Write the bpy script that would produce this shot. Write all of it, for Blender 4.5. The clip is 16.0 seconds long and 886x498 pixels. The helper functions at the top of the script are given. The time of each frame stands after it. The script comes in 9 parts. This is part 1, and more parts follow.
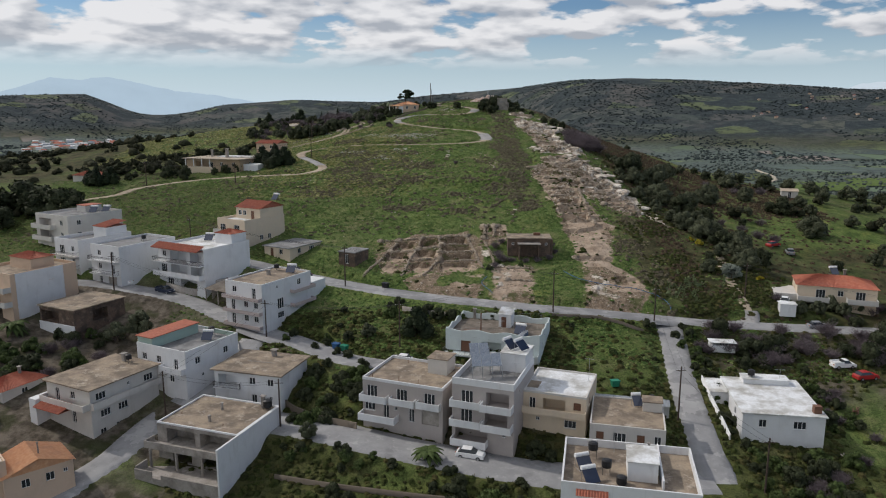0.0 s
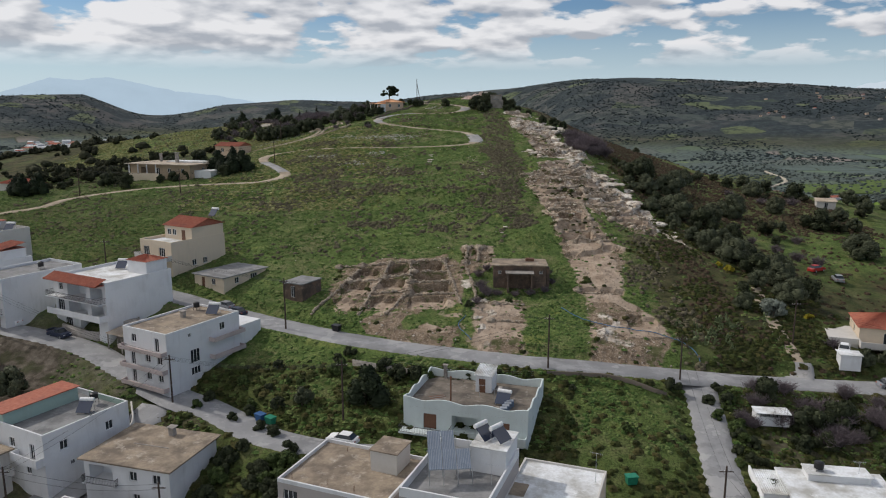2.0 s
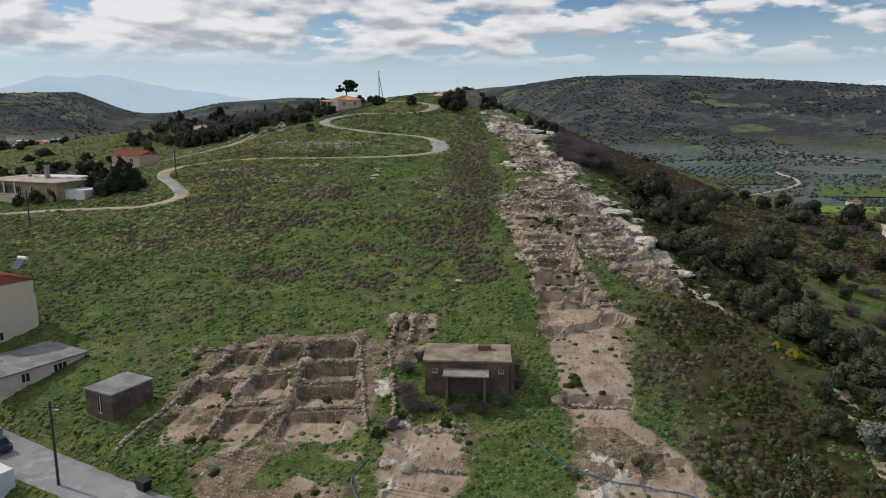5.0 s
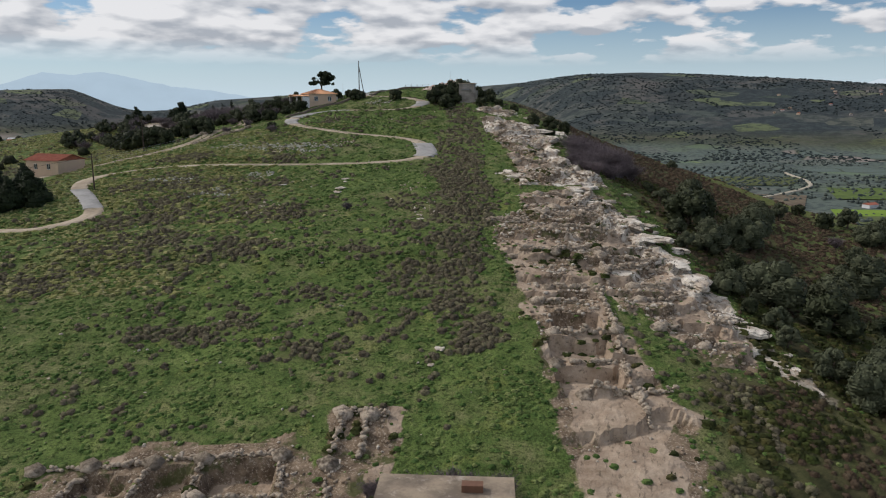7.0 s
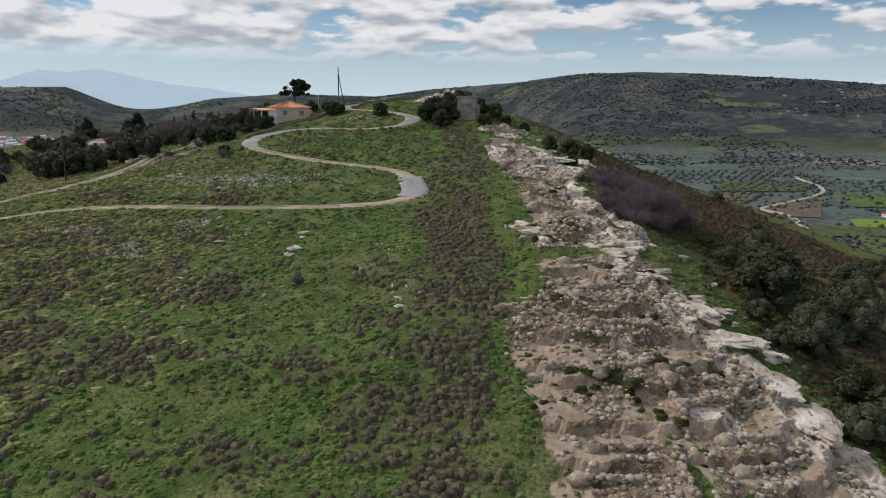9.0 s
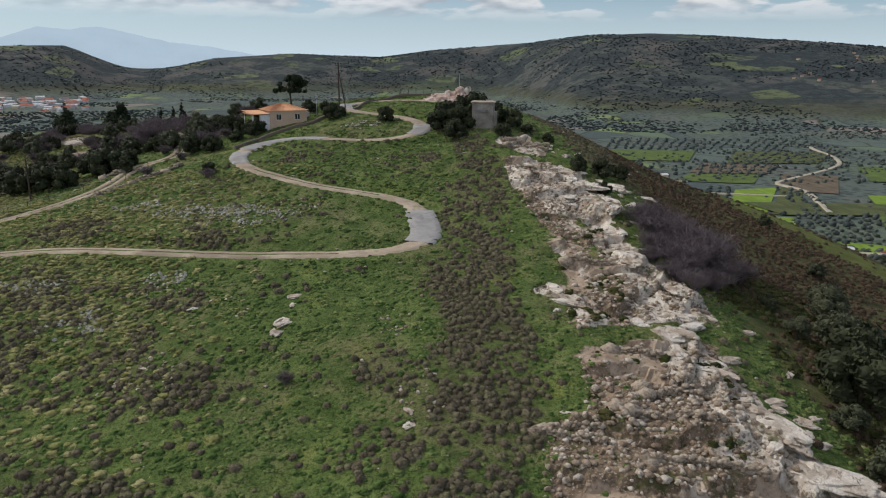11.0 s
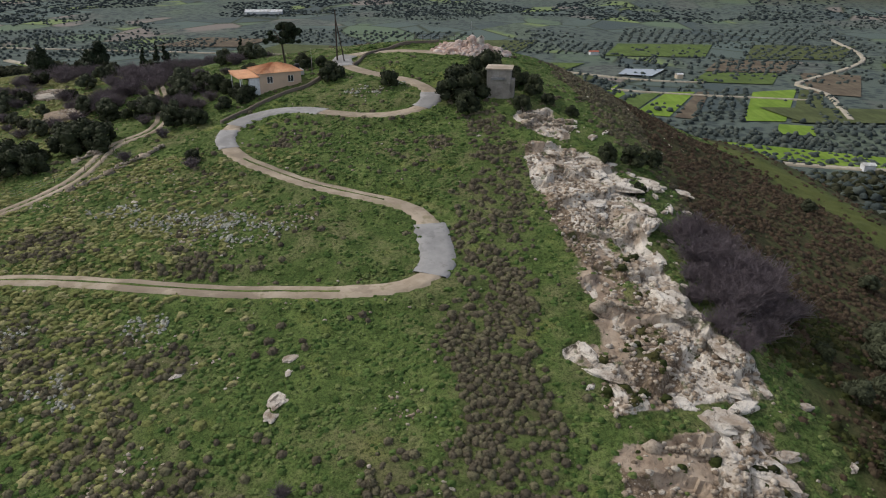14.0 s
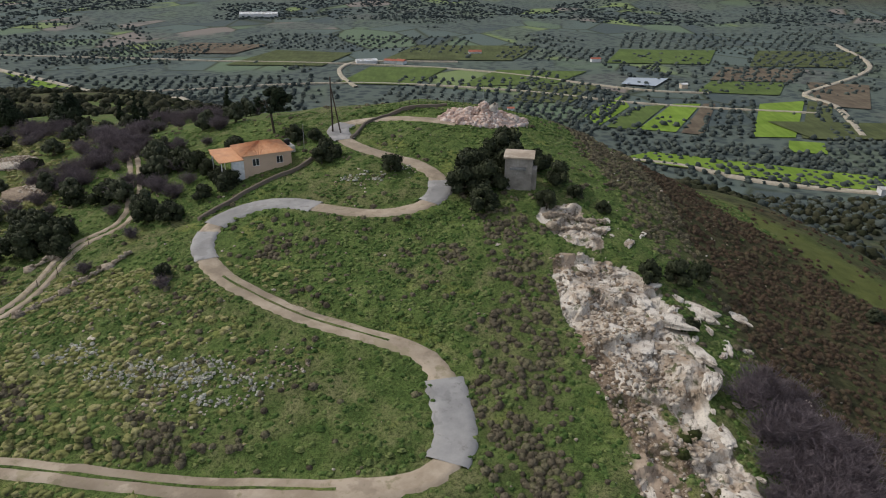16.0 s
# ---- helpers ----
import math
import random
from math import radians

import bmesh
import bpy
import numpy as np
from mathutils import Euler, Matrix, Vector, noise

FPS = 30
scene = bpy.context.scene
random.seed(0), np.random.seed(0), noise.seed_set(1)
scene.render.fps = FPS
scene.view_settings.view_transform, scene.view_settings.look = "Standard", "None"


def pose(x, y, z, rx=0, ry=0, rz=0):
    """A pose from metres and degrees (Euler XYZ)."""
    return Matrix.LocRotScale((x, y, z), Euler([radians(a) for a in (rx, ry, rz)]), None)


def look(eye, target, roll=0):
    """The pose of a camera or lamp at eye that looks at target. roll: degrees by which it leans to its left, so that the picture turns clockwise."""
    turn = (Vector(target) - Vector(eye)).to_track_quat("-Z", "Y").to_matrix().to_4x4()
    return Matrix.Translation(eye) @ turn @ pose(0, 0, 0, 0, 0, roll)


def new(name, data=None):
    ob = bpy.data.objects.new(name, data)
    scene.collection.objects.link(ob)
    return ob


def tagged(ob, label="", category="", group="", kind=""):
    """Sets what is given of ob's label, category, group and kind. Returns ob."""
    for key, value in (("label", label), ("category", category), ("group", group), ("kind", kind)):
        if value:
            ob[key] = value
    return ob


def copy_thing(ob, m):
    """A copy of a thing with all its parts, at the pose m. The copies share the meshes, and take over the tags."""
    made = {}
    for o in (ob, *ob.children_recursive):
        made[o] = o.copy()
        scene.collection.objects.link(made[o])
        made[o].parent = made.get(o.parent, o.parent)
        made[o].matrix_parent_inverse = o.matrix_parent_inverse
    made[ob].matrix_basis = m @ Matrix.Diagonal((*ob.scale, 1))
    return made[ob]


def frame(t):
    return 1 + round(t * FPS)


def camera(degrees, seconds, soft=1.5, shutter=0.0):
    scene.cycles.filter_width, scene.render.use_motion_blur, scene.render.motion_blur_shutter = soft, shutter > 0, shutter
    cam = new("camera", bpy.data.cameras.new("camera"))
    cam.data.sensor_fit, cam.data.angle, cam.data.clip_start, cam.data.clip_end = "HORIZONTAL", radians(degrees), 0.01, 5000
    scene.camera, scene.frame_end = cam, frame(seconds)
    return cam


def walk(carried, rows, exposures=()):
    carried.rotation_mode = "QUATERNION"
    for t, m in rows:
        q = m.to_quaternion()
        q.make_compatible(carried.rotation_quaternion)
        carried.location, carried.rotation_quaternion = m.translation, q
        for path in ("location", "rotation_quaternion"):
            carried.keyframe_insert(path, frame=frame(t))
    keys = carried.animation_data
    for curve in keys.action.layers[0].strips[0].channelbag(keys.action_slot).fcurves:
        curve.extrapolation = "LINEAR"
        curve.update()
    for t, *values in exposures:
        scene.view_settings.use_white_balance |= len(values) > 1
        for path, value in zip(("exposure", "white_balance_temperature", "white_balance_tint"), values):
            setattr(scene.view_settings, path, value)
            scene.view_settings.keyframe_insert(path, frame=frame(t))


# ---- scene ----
cam = camera(63.2, 16.0, 1.1)
METRES, EYE, TILT, LEAN, TURN = 220.0, 34.0, -11.0, 0.0, 0.0
ROWS = [
    (0.0, 0.0, 0.0, 0.0, -0.0, 0.0, -0.0),
    (0.5, 0.0069, 0.0371, 0.0068, 0.08, 0.01, -0.04),
    (1.0, 0.0133, 0.0726, 0.013, 0.14, 0.01, -0.06),
    (1.5, 0.0202, 0.1101, 0.0185, 0.2, 0.02, -0.03),
    (2.0, 0.028, 0.1467, 0.025, 0.25, 0.02, -0.0),
    (2.5, 0.0372, 0.1834, 0.0322, 0.32, 0.02, 0.01),
    (3.0, 0.0473, 0.2219, 0.0407, 0.35, 0.02, 0.04),
    (3.5, 0.0573, 0.259, 0.0479, 0.42, 0.03, 0.06),
    (4.0, 0.0671, 0.2975, 0.056, 0.47, -0.04, 0.06),
    (6.5, 0.0904, 0.4893, 0.0918, 0.51, -0.24, -0.12),
    (7.0, 0.0922, 0.5272, 0.0975, 0.49, -0.29, -0.12),
    (7.5, 0.0938, 0.5664, 0.1043, 0.48, -0.33, -0.16),
    (8.0, 0.0952, 0.6033, 0.1161, 0.49, -0.39, -0.19),
    (8.5, 0.0957, 0.641, 0.1302, 0.49, -0.42, -0.25),
    (9.0, 0.0959, 0.6768, 0.1452, 0.46, -0.44, -0.32),
    (9.2, 0.0958, 0.6907, 0.1511, 0.46, -0.46, -0.35),
    (10.25, 0.0915, 0.7372, 0.1818, 0.6, -1.45, -0.54),
    (11.3, 0.0865, 0.7505, 0.2052, 0.83, -4.88, -0.72),
    (11.5, 0.0858, 0.7504, 0.2087, 0.87, -5.88, -0.74),
    (12.0, 0.0843, 0.7501, 0.2173, 0.96, -8.41, -0.77),
    (12.5, 0.0831, 0.7545, 0.2274, 1.1, -11.02, -0.75),
    (13.0, 0.0819, 0.767, 0.2402, 1.07, -12.39, -0.7),
    (13.5, 0.081, 0.7863, 0.255, 1.04, -12.45, -0.68),
    (14.0, 0.0804, 0.8091, 0.2706, 1.03, -12.55, -0.62),
    (14.5, 0.0794, 0.8363, 0.2874, 1.0, -12.64, -0.58),
    (15.0, 0.0783, 0.8647, 0.3039, 0.95, -12.71, -0.56),
    (15.5, 0.0751, 0.8856, 0.3193, 0.84, -12.78, -0.61),
    (16.0, 0.0686, 0.8951, 0.3315, 0.77, -12.91, -0.6),
]
walk(cam, [(t, pose(0, 0, EYE, TILT, LEAN, TURN) @ pose(METRES * x, METRES * y, METRES * z, 90 + pitch, roll, yaw)) for t, x, y, z, yaw, pitch, roll in ROWS], ((0.0, 0.0, 6500, 12), (16.0, 0.0, 6500, 12)))

# ---- the lie of the land: long sections through the hill, heights in metres ----
STATIONS = (40, 85, 112, 136, 158, 182, 208, 236, 264, 292, 318, 345, 385, 470)
SECTIONS = (-200, -130, -90, -60, -35, -12, 10, 27, 40, 52, 66, 88, 120, 170)
OUTER_WEST = (-16.8, -10.3, -7, -5.1, -3.2, 0.1, 4.1, 7.4, 8.2, 7.8, 9.3, 10.9, 9.6, 1.1)
WEST = (-21.5, -13.8, -9.3, -5.9, -3, 0.8, 5.6, 9.4, 11, 12.1, 16.6, 20.6, 18.4, 4.2)
VILLA_LINE = (-24.5, -16.8, -12.1, -7.2, -2.6, 1.4, 7.1, 11.2, 14.2, 17.1, 21.6, 26.5, 24.6, 5.5)
TERRACE_LINE = (-27.1, -20, -14.8, -8.7, -1.5, 3.5, 9.7, 13.7, 18.6, 21.4, 24.1, 28.1, 24.4, 2.4)
WEST_FOOT = (-29.2, -21.1, -14.6, -7.7, -2.1, 3, 9.9, 15.5, 21.9, 26.1, 29, 32.7, 25.7, -4.9)
MEADOW_WEST = (-29.3, -19.3, -11.6, -4.6, -1.4, 3.4, 10.5, 16.8, 23, 29.3, 34, 36.5, 27.1, -16.3)
MEADOW = (-27.4, -18.3, -11, -4.6, -0.6, 4.8, 11.5, 18.5, 23.4, 29.9, 36, 39, 26.2, -24.2)
CREST = (-25.3, -17.2, -10.9, -5.1, -0.5, 5.5, 12.5, 19.5, 24.2, 30.4, 36.2, 37.8, 22.7, -24.8)
DIGS = (-24.5, -17, -12.3, -6.3, -0.7, 6, 12.4, 19.2, 25.2, 30, 33.7, 32.7, 18.6, -25.6)
EDGE = (-24.4, -17.9, -13.4, -8.5, -2.2, 4.5, 9.6, 16.1, 21.1, 24.4, 27.9, 26.4, 14.6, -26.7)
EAST_SLOPE = (-24.8, -18, -13.6, -8.9, -2.2, 2.1, 5, 10.6, 15.4, 19.4, 21.2, 19, 8.6, -25.6)
EAST_FOOT = (-25.5, -18, -13.3, -9.3, -6, -3, 1, 6, 11, 14.2, 15, 14, 6.5, -18)
EAST = (-26.6, -18.7, -14.1, -10.8, -8.2, -4.5, 0.5, 4.5, 6.2, 2.8, -1, -4, -9, -26)
OUTER_EAST = (-28, -20.2, -16.2, -13.5, -11.5, -8.5, -5, -1.5, 0.5, -5, -12, -19, -29, -45)
PLAIN = -62.0


def step(a, b, v):
    """0 below a, 1 above b, smooth between."""
    k = np.clip((np.asarray(v, float) - a) / (b - a), 0, 1)
    return k * k * (3 - 2 * k)


def lattice(ix, iy, seed):
    h = (ix.astype(np.int64) * 374761393 + iy.astype(np.int64) * 668265263 + seed * 974634777) & 0x7FFFFFFF
    h = ((h ^ (h >> 13)) * 1274126177) & 0x7FFFFFFF
    return ((h ^ (h >> 16)) & 0xFFFF) / 32767.5 - 1


def ripple(x, y, size, seed=1, octaves=3):
    """Smooth noise of that size in metres, about -1 to 1."""
    x, y = np.asarray(x, float), np.asarray(y, float)
    out, amp = np.zeros(np.broadcast(x, y).shape), 1.0
    for k in range(octaves):
        u, v = x / size, y / size
        i, j = np.floor(u), np.floor(v)
        f, g = u - i, v - j
        f, g = f * f * (3 - 2 * f), g * g * (3 - 2 * g)
        a, b = lattice(i, j, seed + k), lattice(i + 1, j, seed + k)
        c, d = lattice(i, j + 1, seed + k), lattice(i + 1, j + 1, seed + k)
        out += amp * ((a * (1 - f) + b * f) * (1 - g) + (c * (1 - f) + d * f) * g)
        amp, size = amp * 0.5, size * 0.5
    return out / 1.6


def raster():
    """The near land on a raster of 2 m, softened between the sections."""
    lines = np.array([OUTER_WEST, WEST, VILLA_LINE, TERRACE_LINE, WEST_FOOT, MEADOW_WEST, MEADOW, CREST, DIGS, EDGE, EAST_SLOPE, EAST_FOOT, EAST, OUTER_EAST])
    xs, ys = np.arange(-200, 171, 2.0), np.arange(40, 471, 2.0)
    rows = np.array([np.interp(ys, STATIONS, line) for line in lines])
    z = np.array([np.interp(xs, SECTIONS, rows[:, j]) for j in range(len(ys))]).T
    kernel = np.array([0.06, 0.24, 0.4, 0.24, 0.06])
    for _ in range(7):
        for axis in (0, 1):
            pad = np.pad(z, [(2, 2) if n == axis else (0, 0) for n in (0, 1)], mode="edge")
            z = sum(k * np.take(pad, range(n, n + z.shape[axis]), axis) for n, k in enumerate(kernel))
    return z


RASTER = raster()

# skyline of the far hills: bearing from the village in degrees, height of the crest
BEARINGS = (-40, -31.5, -27, -25.8, -24.6, -23.5, -21.5, -19, -16.5, -14, -11.5, -5, -1.5, 2, 6, 10, 14, 18, 23, 30, 40)
CRESTS = (75, 80, 88, 88, 62, 28, 8, 22, 50, 60, 72, 62, 90, 105, 116, 134, 138, 130, 118, 92, 100)


def far_land(x, y):
    r, bearing = np.hypot(x, y), np.degrees(np.arctan2(x, y))
    crest = np.interp(bearing, BEARINGS, CRESTS)
    east = step(2, 12, bearing)
    foot, top = 2300 - 900 * east, 3000 - 350 * east
    rise = step(foot, top, r) ** (1.0 + 0.3 * east) * (1 - 0.6 * step(top + 100, top + 900, r))
    z = PLAIN + (crest - PLAIN) * rise
    z = z + ripple(x, y, 420, 5) * 14 * rise * (1 - 0.75 * step(top - 300, top, r)) + ripple(x, y, 300, 9) * 1.5
    return np.where(np.abs(bearing) > 60, PLAIN + 30 * step(1200, 2500, r), z)


def land(x, y):
    """Height of the bare land, without roads and digs."""
    x, y = np.asarray(x, float), np.asarray(y, float)
    u, v = np.clip((x + 200) / 2, 0, RASTER.shape[0] - 1.001), np.clip((y - 40) / 2, 0, RASTER.shape[1] - 1.001)
    i, j = u.astype(int), v.astype(int)
    f, g = u - i, v - j
    near = (RASTER[i, j] * (1 - f) + RASTER[i + 1, j] * f) * (1 - g) + (RASTER[i, j + 1] * (1 - f) + RASTER[i + 1, j + 1] * f) * g
    out_w, out_e = np.clip(-200 - x, 0, None), np.clip(x - 170, 0, None)
    out_n, out_s = np.clip(y - 470, 0, None), np.clip(40 - y, 0, None)
    away = np.maximum.reduce([out_w / 420, out_e / 170, out_n / (130 + 250 * step(60, 180, -x)), out_s / 600])
    return near + (far_land(x, y) - near) * step(0, 1, away)


# ---- end of the land ----

# ---- daylight ----
SUN_TO = Vector((-0.68, 0.3, 0.66)).normalized()
SUN_ELEVATION = math.asin(SUN_TO.z)
sun = new("sun", bpy.data.lights.new("sun", "SUN"))
sun.data.energy, sun.data.angle, sun.data.color = 2.15, radians(1.0), (1.0, 0.95, 0.87)
sun.matrix_world = look(SUN_TO * 100, (0, 0, 0))


def build_world():
    world = bpy.data.worlds.new("sky")
    world.use_nodes = True
    scene.world = world
    nt = world.node_tree
    nt.nodes.clear()
    out, bg = nt.nodes.new("ShaderNodeOutputWorld"), nt.nodes.new("ShaderNodeBackground")
    sky = nt.nodes.new("ShaderNodeTexSky")
    sky.sky_type, sky.sun_disc = "NISHITA", False
    sky.sun_elevation, sky.sun_rotation = SUN_ELEVATION, math.atan2(SUN_TO.x, SUN_TO.y)
    sky.air_density, sky.dust_density = 1.0, 0.6
    coord, split = nt.nodes.new("ShaderNodeTexCoord"), nt.nodes.new("ShaderNodeSeparateXYZ")
    nt.links.new(coord.outputs["Generated"], split.inputs[0])

    def calc(op, a, b=None):
        node = nt.nodes.new("ShaderNodeMath")
        node.operation = op
        for k, v in enumerate((a, b)):
            if v is None:
                continue
            if isinstance(v, (int, float)):
                node.inputs[k].default_value = v
            else:
                nt.links.new(v, node.inputs[k])
        return node.outputs[0]

    def ramp(fac, *stops):
        node = nt.nodes.new("ShaderNodeValToRGB")
        nt.links.new(fac, node.inputs[0])
        while len(node.color_ramp.elements) < len(stops):
            node.color_ramp.elements.new(0.5)
        for e, (p, c) in zip(node.color_ramp.elements, stops):
            e.position, e.color = p, (*c, 1)
        return node.outputs[0]

    z = calc("ADD", calc("MAXIMUM", split.outputs[2], 0.0), 0.24)
    flat = nt.nodes.new("ShaderNodeCombineXYZ")
    nt.links.new(calc("DIVIDE", split.outputs[0], z), flat.inputs[0])
    nt.links.new(calc("DIVIDE", split.outputs[1], z), flat.inputs[1])
    flat.inputs[2].default_value = 3.7

    def cloud_noise(scale, detail, shift, rough=0.55):
        place = nt.nodes.new("ShaderNodeMapping")
        place.inputs["Location"].default_value = shift
        place.inputs["Scale"].default_value = (0.95, 0.95, 1.0)
        nt.links.new(flat.outputs[0], place.inputs[0])
        node = nt.nodes.new("ShaderNodeTexNoise")
        node.inputs["Scale"].default_value, node.inputs["Detail"].default_value = scale, detail
        node.inputs["Roughness"].default_value = rough
        nt.links.new(place.outputs[0], node.inputs["Vector"])
        return node.outputs["Fac"]

    body = cloud_noise(2.7, 7, (0.62, 1.3, 0), 0.5)
    above = cloud_noise(2.7, 3, (0.62, 1.225, 0), 0.5)
    lit = calc("ADD", calc("MULTIPLY", calc("SUBTRACT", body, above), 4.5), 0.55)
    full = calc("ADD", body, calc("ADD", calc("MULTIPLY", split.outputs[0], -0.13), 0.012))
    cover = ramp(full, (0.43, (0, 0, 0)), (0.475, (1, 1, 1)))
    low = ramp(split.outputs[2], (0.05, (0, 0, 0)), (0.082, (1, 1, 1)))
    shade = ramp(lit, (0.2, (6.3, 6.8, 7.5)), (0.8, (12.6, 12.7, 12.8)))
    amount = calc("MULTIPLY", calc("MULTIPLY", cover, low), 0.95)
    mix = nt.nodes.new("ShaderNodeMix")
    mix.data_type = "RGBA"
    nt.links.new(amount, mix.inputs[0])
    haze = nt.nodes.new("ShaderNodeMix")
    haze.data_type = "RGBA"
    nt.links.new(ramp(split.outputs[2], (0.0, (1, 1, 1)), (0.055, (0.55, 0.55, 0.55)), (0.13, (0.0, 0.0, 0.0))), haze.inputs[0])
    tint = nt.nodes.new("ShaderNodeMix")
    tint.data_type, tint.blend_type = "RGBA", "MULTIPLY"
    tint.inputs[0].default_value = 1.0
    nt.links.new(sky.outputs[0], tint.inputs[6])
    tint.inputs[7].default_value = (0.72, 0.96, 1.22, 1)
    nt.links.new(tint.outputs[2], haze.inputs[6])
    haze.inputs[7].default_value = (8.8, 10.9, 12.2, 1)
    nt.links.new(haze.outputs[2], mix.inputs[6])
    nt.links.new(shade, mix.inputs[7])
    nt.links.new(mix.outputs[2], bg.inputs[0])
    bg.inputs[1].default_value = 0.064
    nt.links.new(bg.outputs[0], out.inputs[0])


build_world()


# ---- materials ----
class Shade:
    """A node material under construction."""

    def __init__(self, name, rough=0.85, metal=0.0, spec=0.3):
        self.mat = bpy.data.materials.new(name)
        self.mat.use_nodes = True
        self.nt = self.mat.node_tree
        self.bsdf = self.nt.nodes["Principled BSDF"]
        self.bsdf.inputs["Roughness"].default_value = rough
        self.bsdf.inputs["Metallic"].default_value = metal
        self.bsdf.inputs["Specular IOR Level"].default_value = spec

    def put(self, socket, v):
        if isinstance(v, (int, float)):
            socket.default_value = v
        elif isinstance(v, tuple):
            socket.default_value = (*v, 1) if len(v) == 3 else v
        else:
            self.nt.links.new(v, socket)

    def where(self, kind="world", stretch=(1, 1, 1), turn=0.0):
        if kind == "world":
            out = self.nt.nodes.new("ShaderNodeNewGeometry").outputs["Position"]
        else:
            out = self.nt.nodes.new("ShaderNodeTexCoord").outputs["Object"]
        if stretch != (1, 1, 1):
            if turn:
                node = self.nt.nodes.new("ShaderNodeMapping")
                node.inputs["Rotation"].default_value = (0, 0, radians(turn))
                self.nt.links.new(out, node.inputs[0])
                out = node.outputs[0]
            node = self.nt.nodes.new("ShaderNodeMapping")
            node.inputs["Scale"].default_value = stretch
            self.nt.links.new(out, node.inputs[0])
            out = node.outputs[0]
        return out

    def noise(self, size, detail=4, kind="world", rough=0.55, stretch=(1, 1, 1), turn=0.0):
        node = self.nt.nodes.new("ShaderNodeTexNoise")
        node.inputs["Scale"].default_value = 1 / size
        node.inputs["Detail"].default_value, node.inputs["Roughness"].default_value = detail, rough
        self.nt.links.new(self.where(kind, stretch, turn), node.inputs["Vector"])
        return node.outputs["Fac"]

    def cells(self, size, out="Color", kind="world", feature="F1", stretch=(1, 1, 1)):
        node = self.nt.nodes.new("ShaderNodeTexVoronoi")
        node.feature = feature
        node.inputs["Scale"].default_value = 1 / size
        self.nt.links.new(self.where(kind, stretch), node.inputs["Vector"])
        return node.outputs[out]

    def ramp(self, fac, *stops):
        node = self.nt.nodes.new("ShaderNodeValToRGB")
        self.put(node.inputs[0], fac)
        while len(node.color_ramp.elements) < len(stops):
            node.color_ramp.elements.new(0.5)
        for e, (p, c) in zip(node.color_ramp.elements, stops):
            e.position, e.color = p, ((c, c, c, 1) if isinstance(c, (int, float)) else (*c, 1))
        return node.outputs[0]

    def mix(self, fac, a, b, blend="MIX"):
        node = self.nt.nodes.new("ShaderNodeMix")
        node.data_type, node.blend_type = "RGBA", blend
        self.put(node.inputs[0], fac)
        self.put(node.inputs[6], a)
        self.put(node.inputs[7], b)
        return node.outputs[2]

    def calc(self, op, a, b=0.0):
        node = self.nt.nodes.new("ShaderNodeMath")
        node.operation, node.use_clamp = op, True
        self.put(node.inputs[0], a)
        self.put(node.inputs[1], b)
        return node.outputs[0]

    def attribute(self, name):
        node = self.nt.nodes.new("ShaderNodeAttribute")
        node.attribute_name = name
        return node.outputs["Fac"]

    def chance(self, island=False):
        if island:
            return self.nt.nodes.new("ShaderNodeNewGeometry").outputs["Random Per Island"]
        return self.nt.nodes.new("ShaderNodeObjectInfo").outputs["Random"]

    def done(self, color, height=None, depth=0.05, strength=0.6):
        self.put(self.bsdf.inputs["Base Color"], color)
        if height is not None:
            node = self.nt.nodes.new("ShaderNodeBump")
            node.inputs["Strength"].default_value, node.inputs["Distance"].default_value = strength, depth
            self.put(node.inputs["Height"], height)
            self.nt.links.new(node.outputs[0], self.bsdf.inputs["Normal"])
        return self.mat


def plaster(name, color, dirt=(0.3, 0.27, 0.23), amount=0.35, rough=0.85):
    s = Shade(name, rough)
    drip = s.noise(1.6, 6, "object", 0.65, (1, 1, 0.25))
    fine = s.noise(0.25, 4, "object")
    c = s.mix(s.ramp(drip, (0.54, 0), (0.78, amount * 0.7)), color, dirt)
    c = s.mix(s.ramp(s.noise(0.5, 4, "object", 0.6, (1, 1, 0.06)), (0.6, 0), (0.76, amount * 0.4)), c, dirt)
    c = s.mix(s.ramp(s.noise(3.5, 4, "object"), (0.5, 0), (0.62, 0.28)), c, tuple(0.72 * v for v in color))
    c = s.mix(s.ramp(fine, (0.35, 0.0), (0.7, 0.18)), c, tuple(0.8 * v for v in color))
    return s.done(c, s.noise(0.08, 3, "object"), 0.01, 0.3)


def concrete(name, base, stain, pale, size=2.5):
    s = Shade(name, 0.9)
    big = s.noise(size, 6, "world", 0.62)
    c = s.mix(s.ramp(big, (0.38, 0), (0.6, 1)), stain, base)
    c = s.mix(s.ramp(s.noise(size * 0.6, 7, "world", 0.7), (0.55, 0), (0.68, 0.85)), c, pale)
    c = s.mix(s.ramp(s.noise(0.3, 4), (0.4, 0), (0.75, 0.35)), c, stain)
    return s.done(c, s.noise(0.12, 4), 0.02, 0.4)


def simple(name, color, rough=0.6, metal=0.0, vary=0.12, size=0.4):
    s = Shade(name, rough, metal)
    c = s.mix(s.ramp(s.noise(size, 5, "object"), (0.35, 0), (0.7, 1)), tuple(v * (1 - vary) for v in color), tuple(min(1, v * (1 + vary)) for v in color))
    return s.done(c)


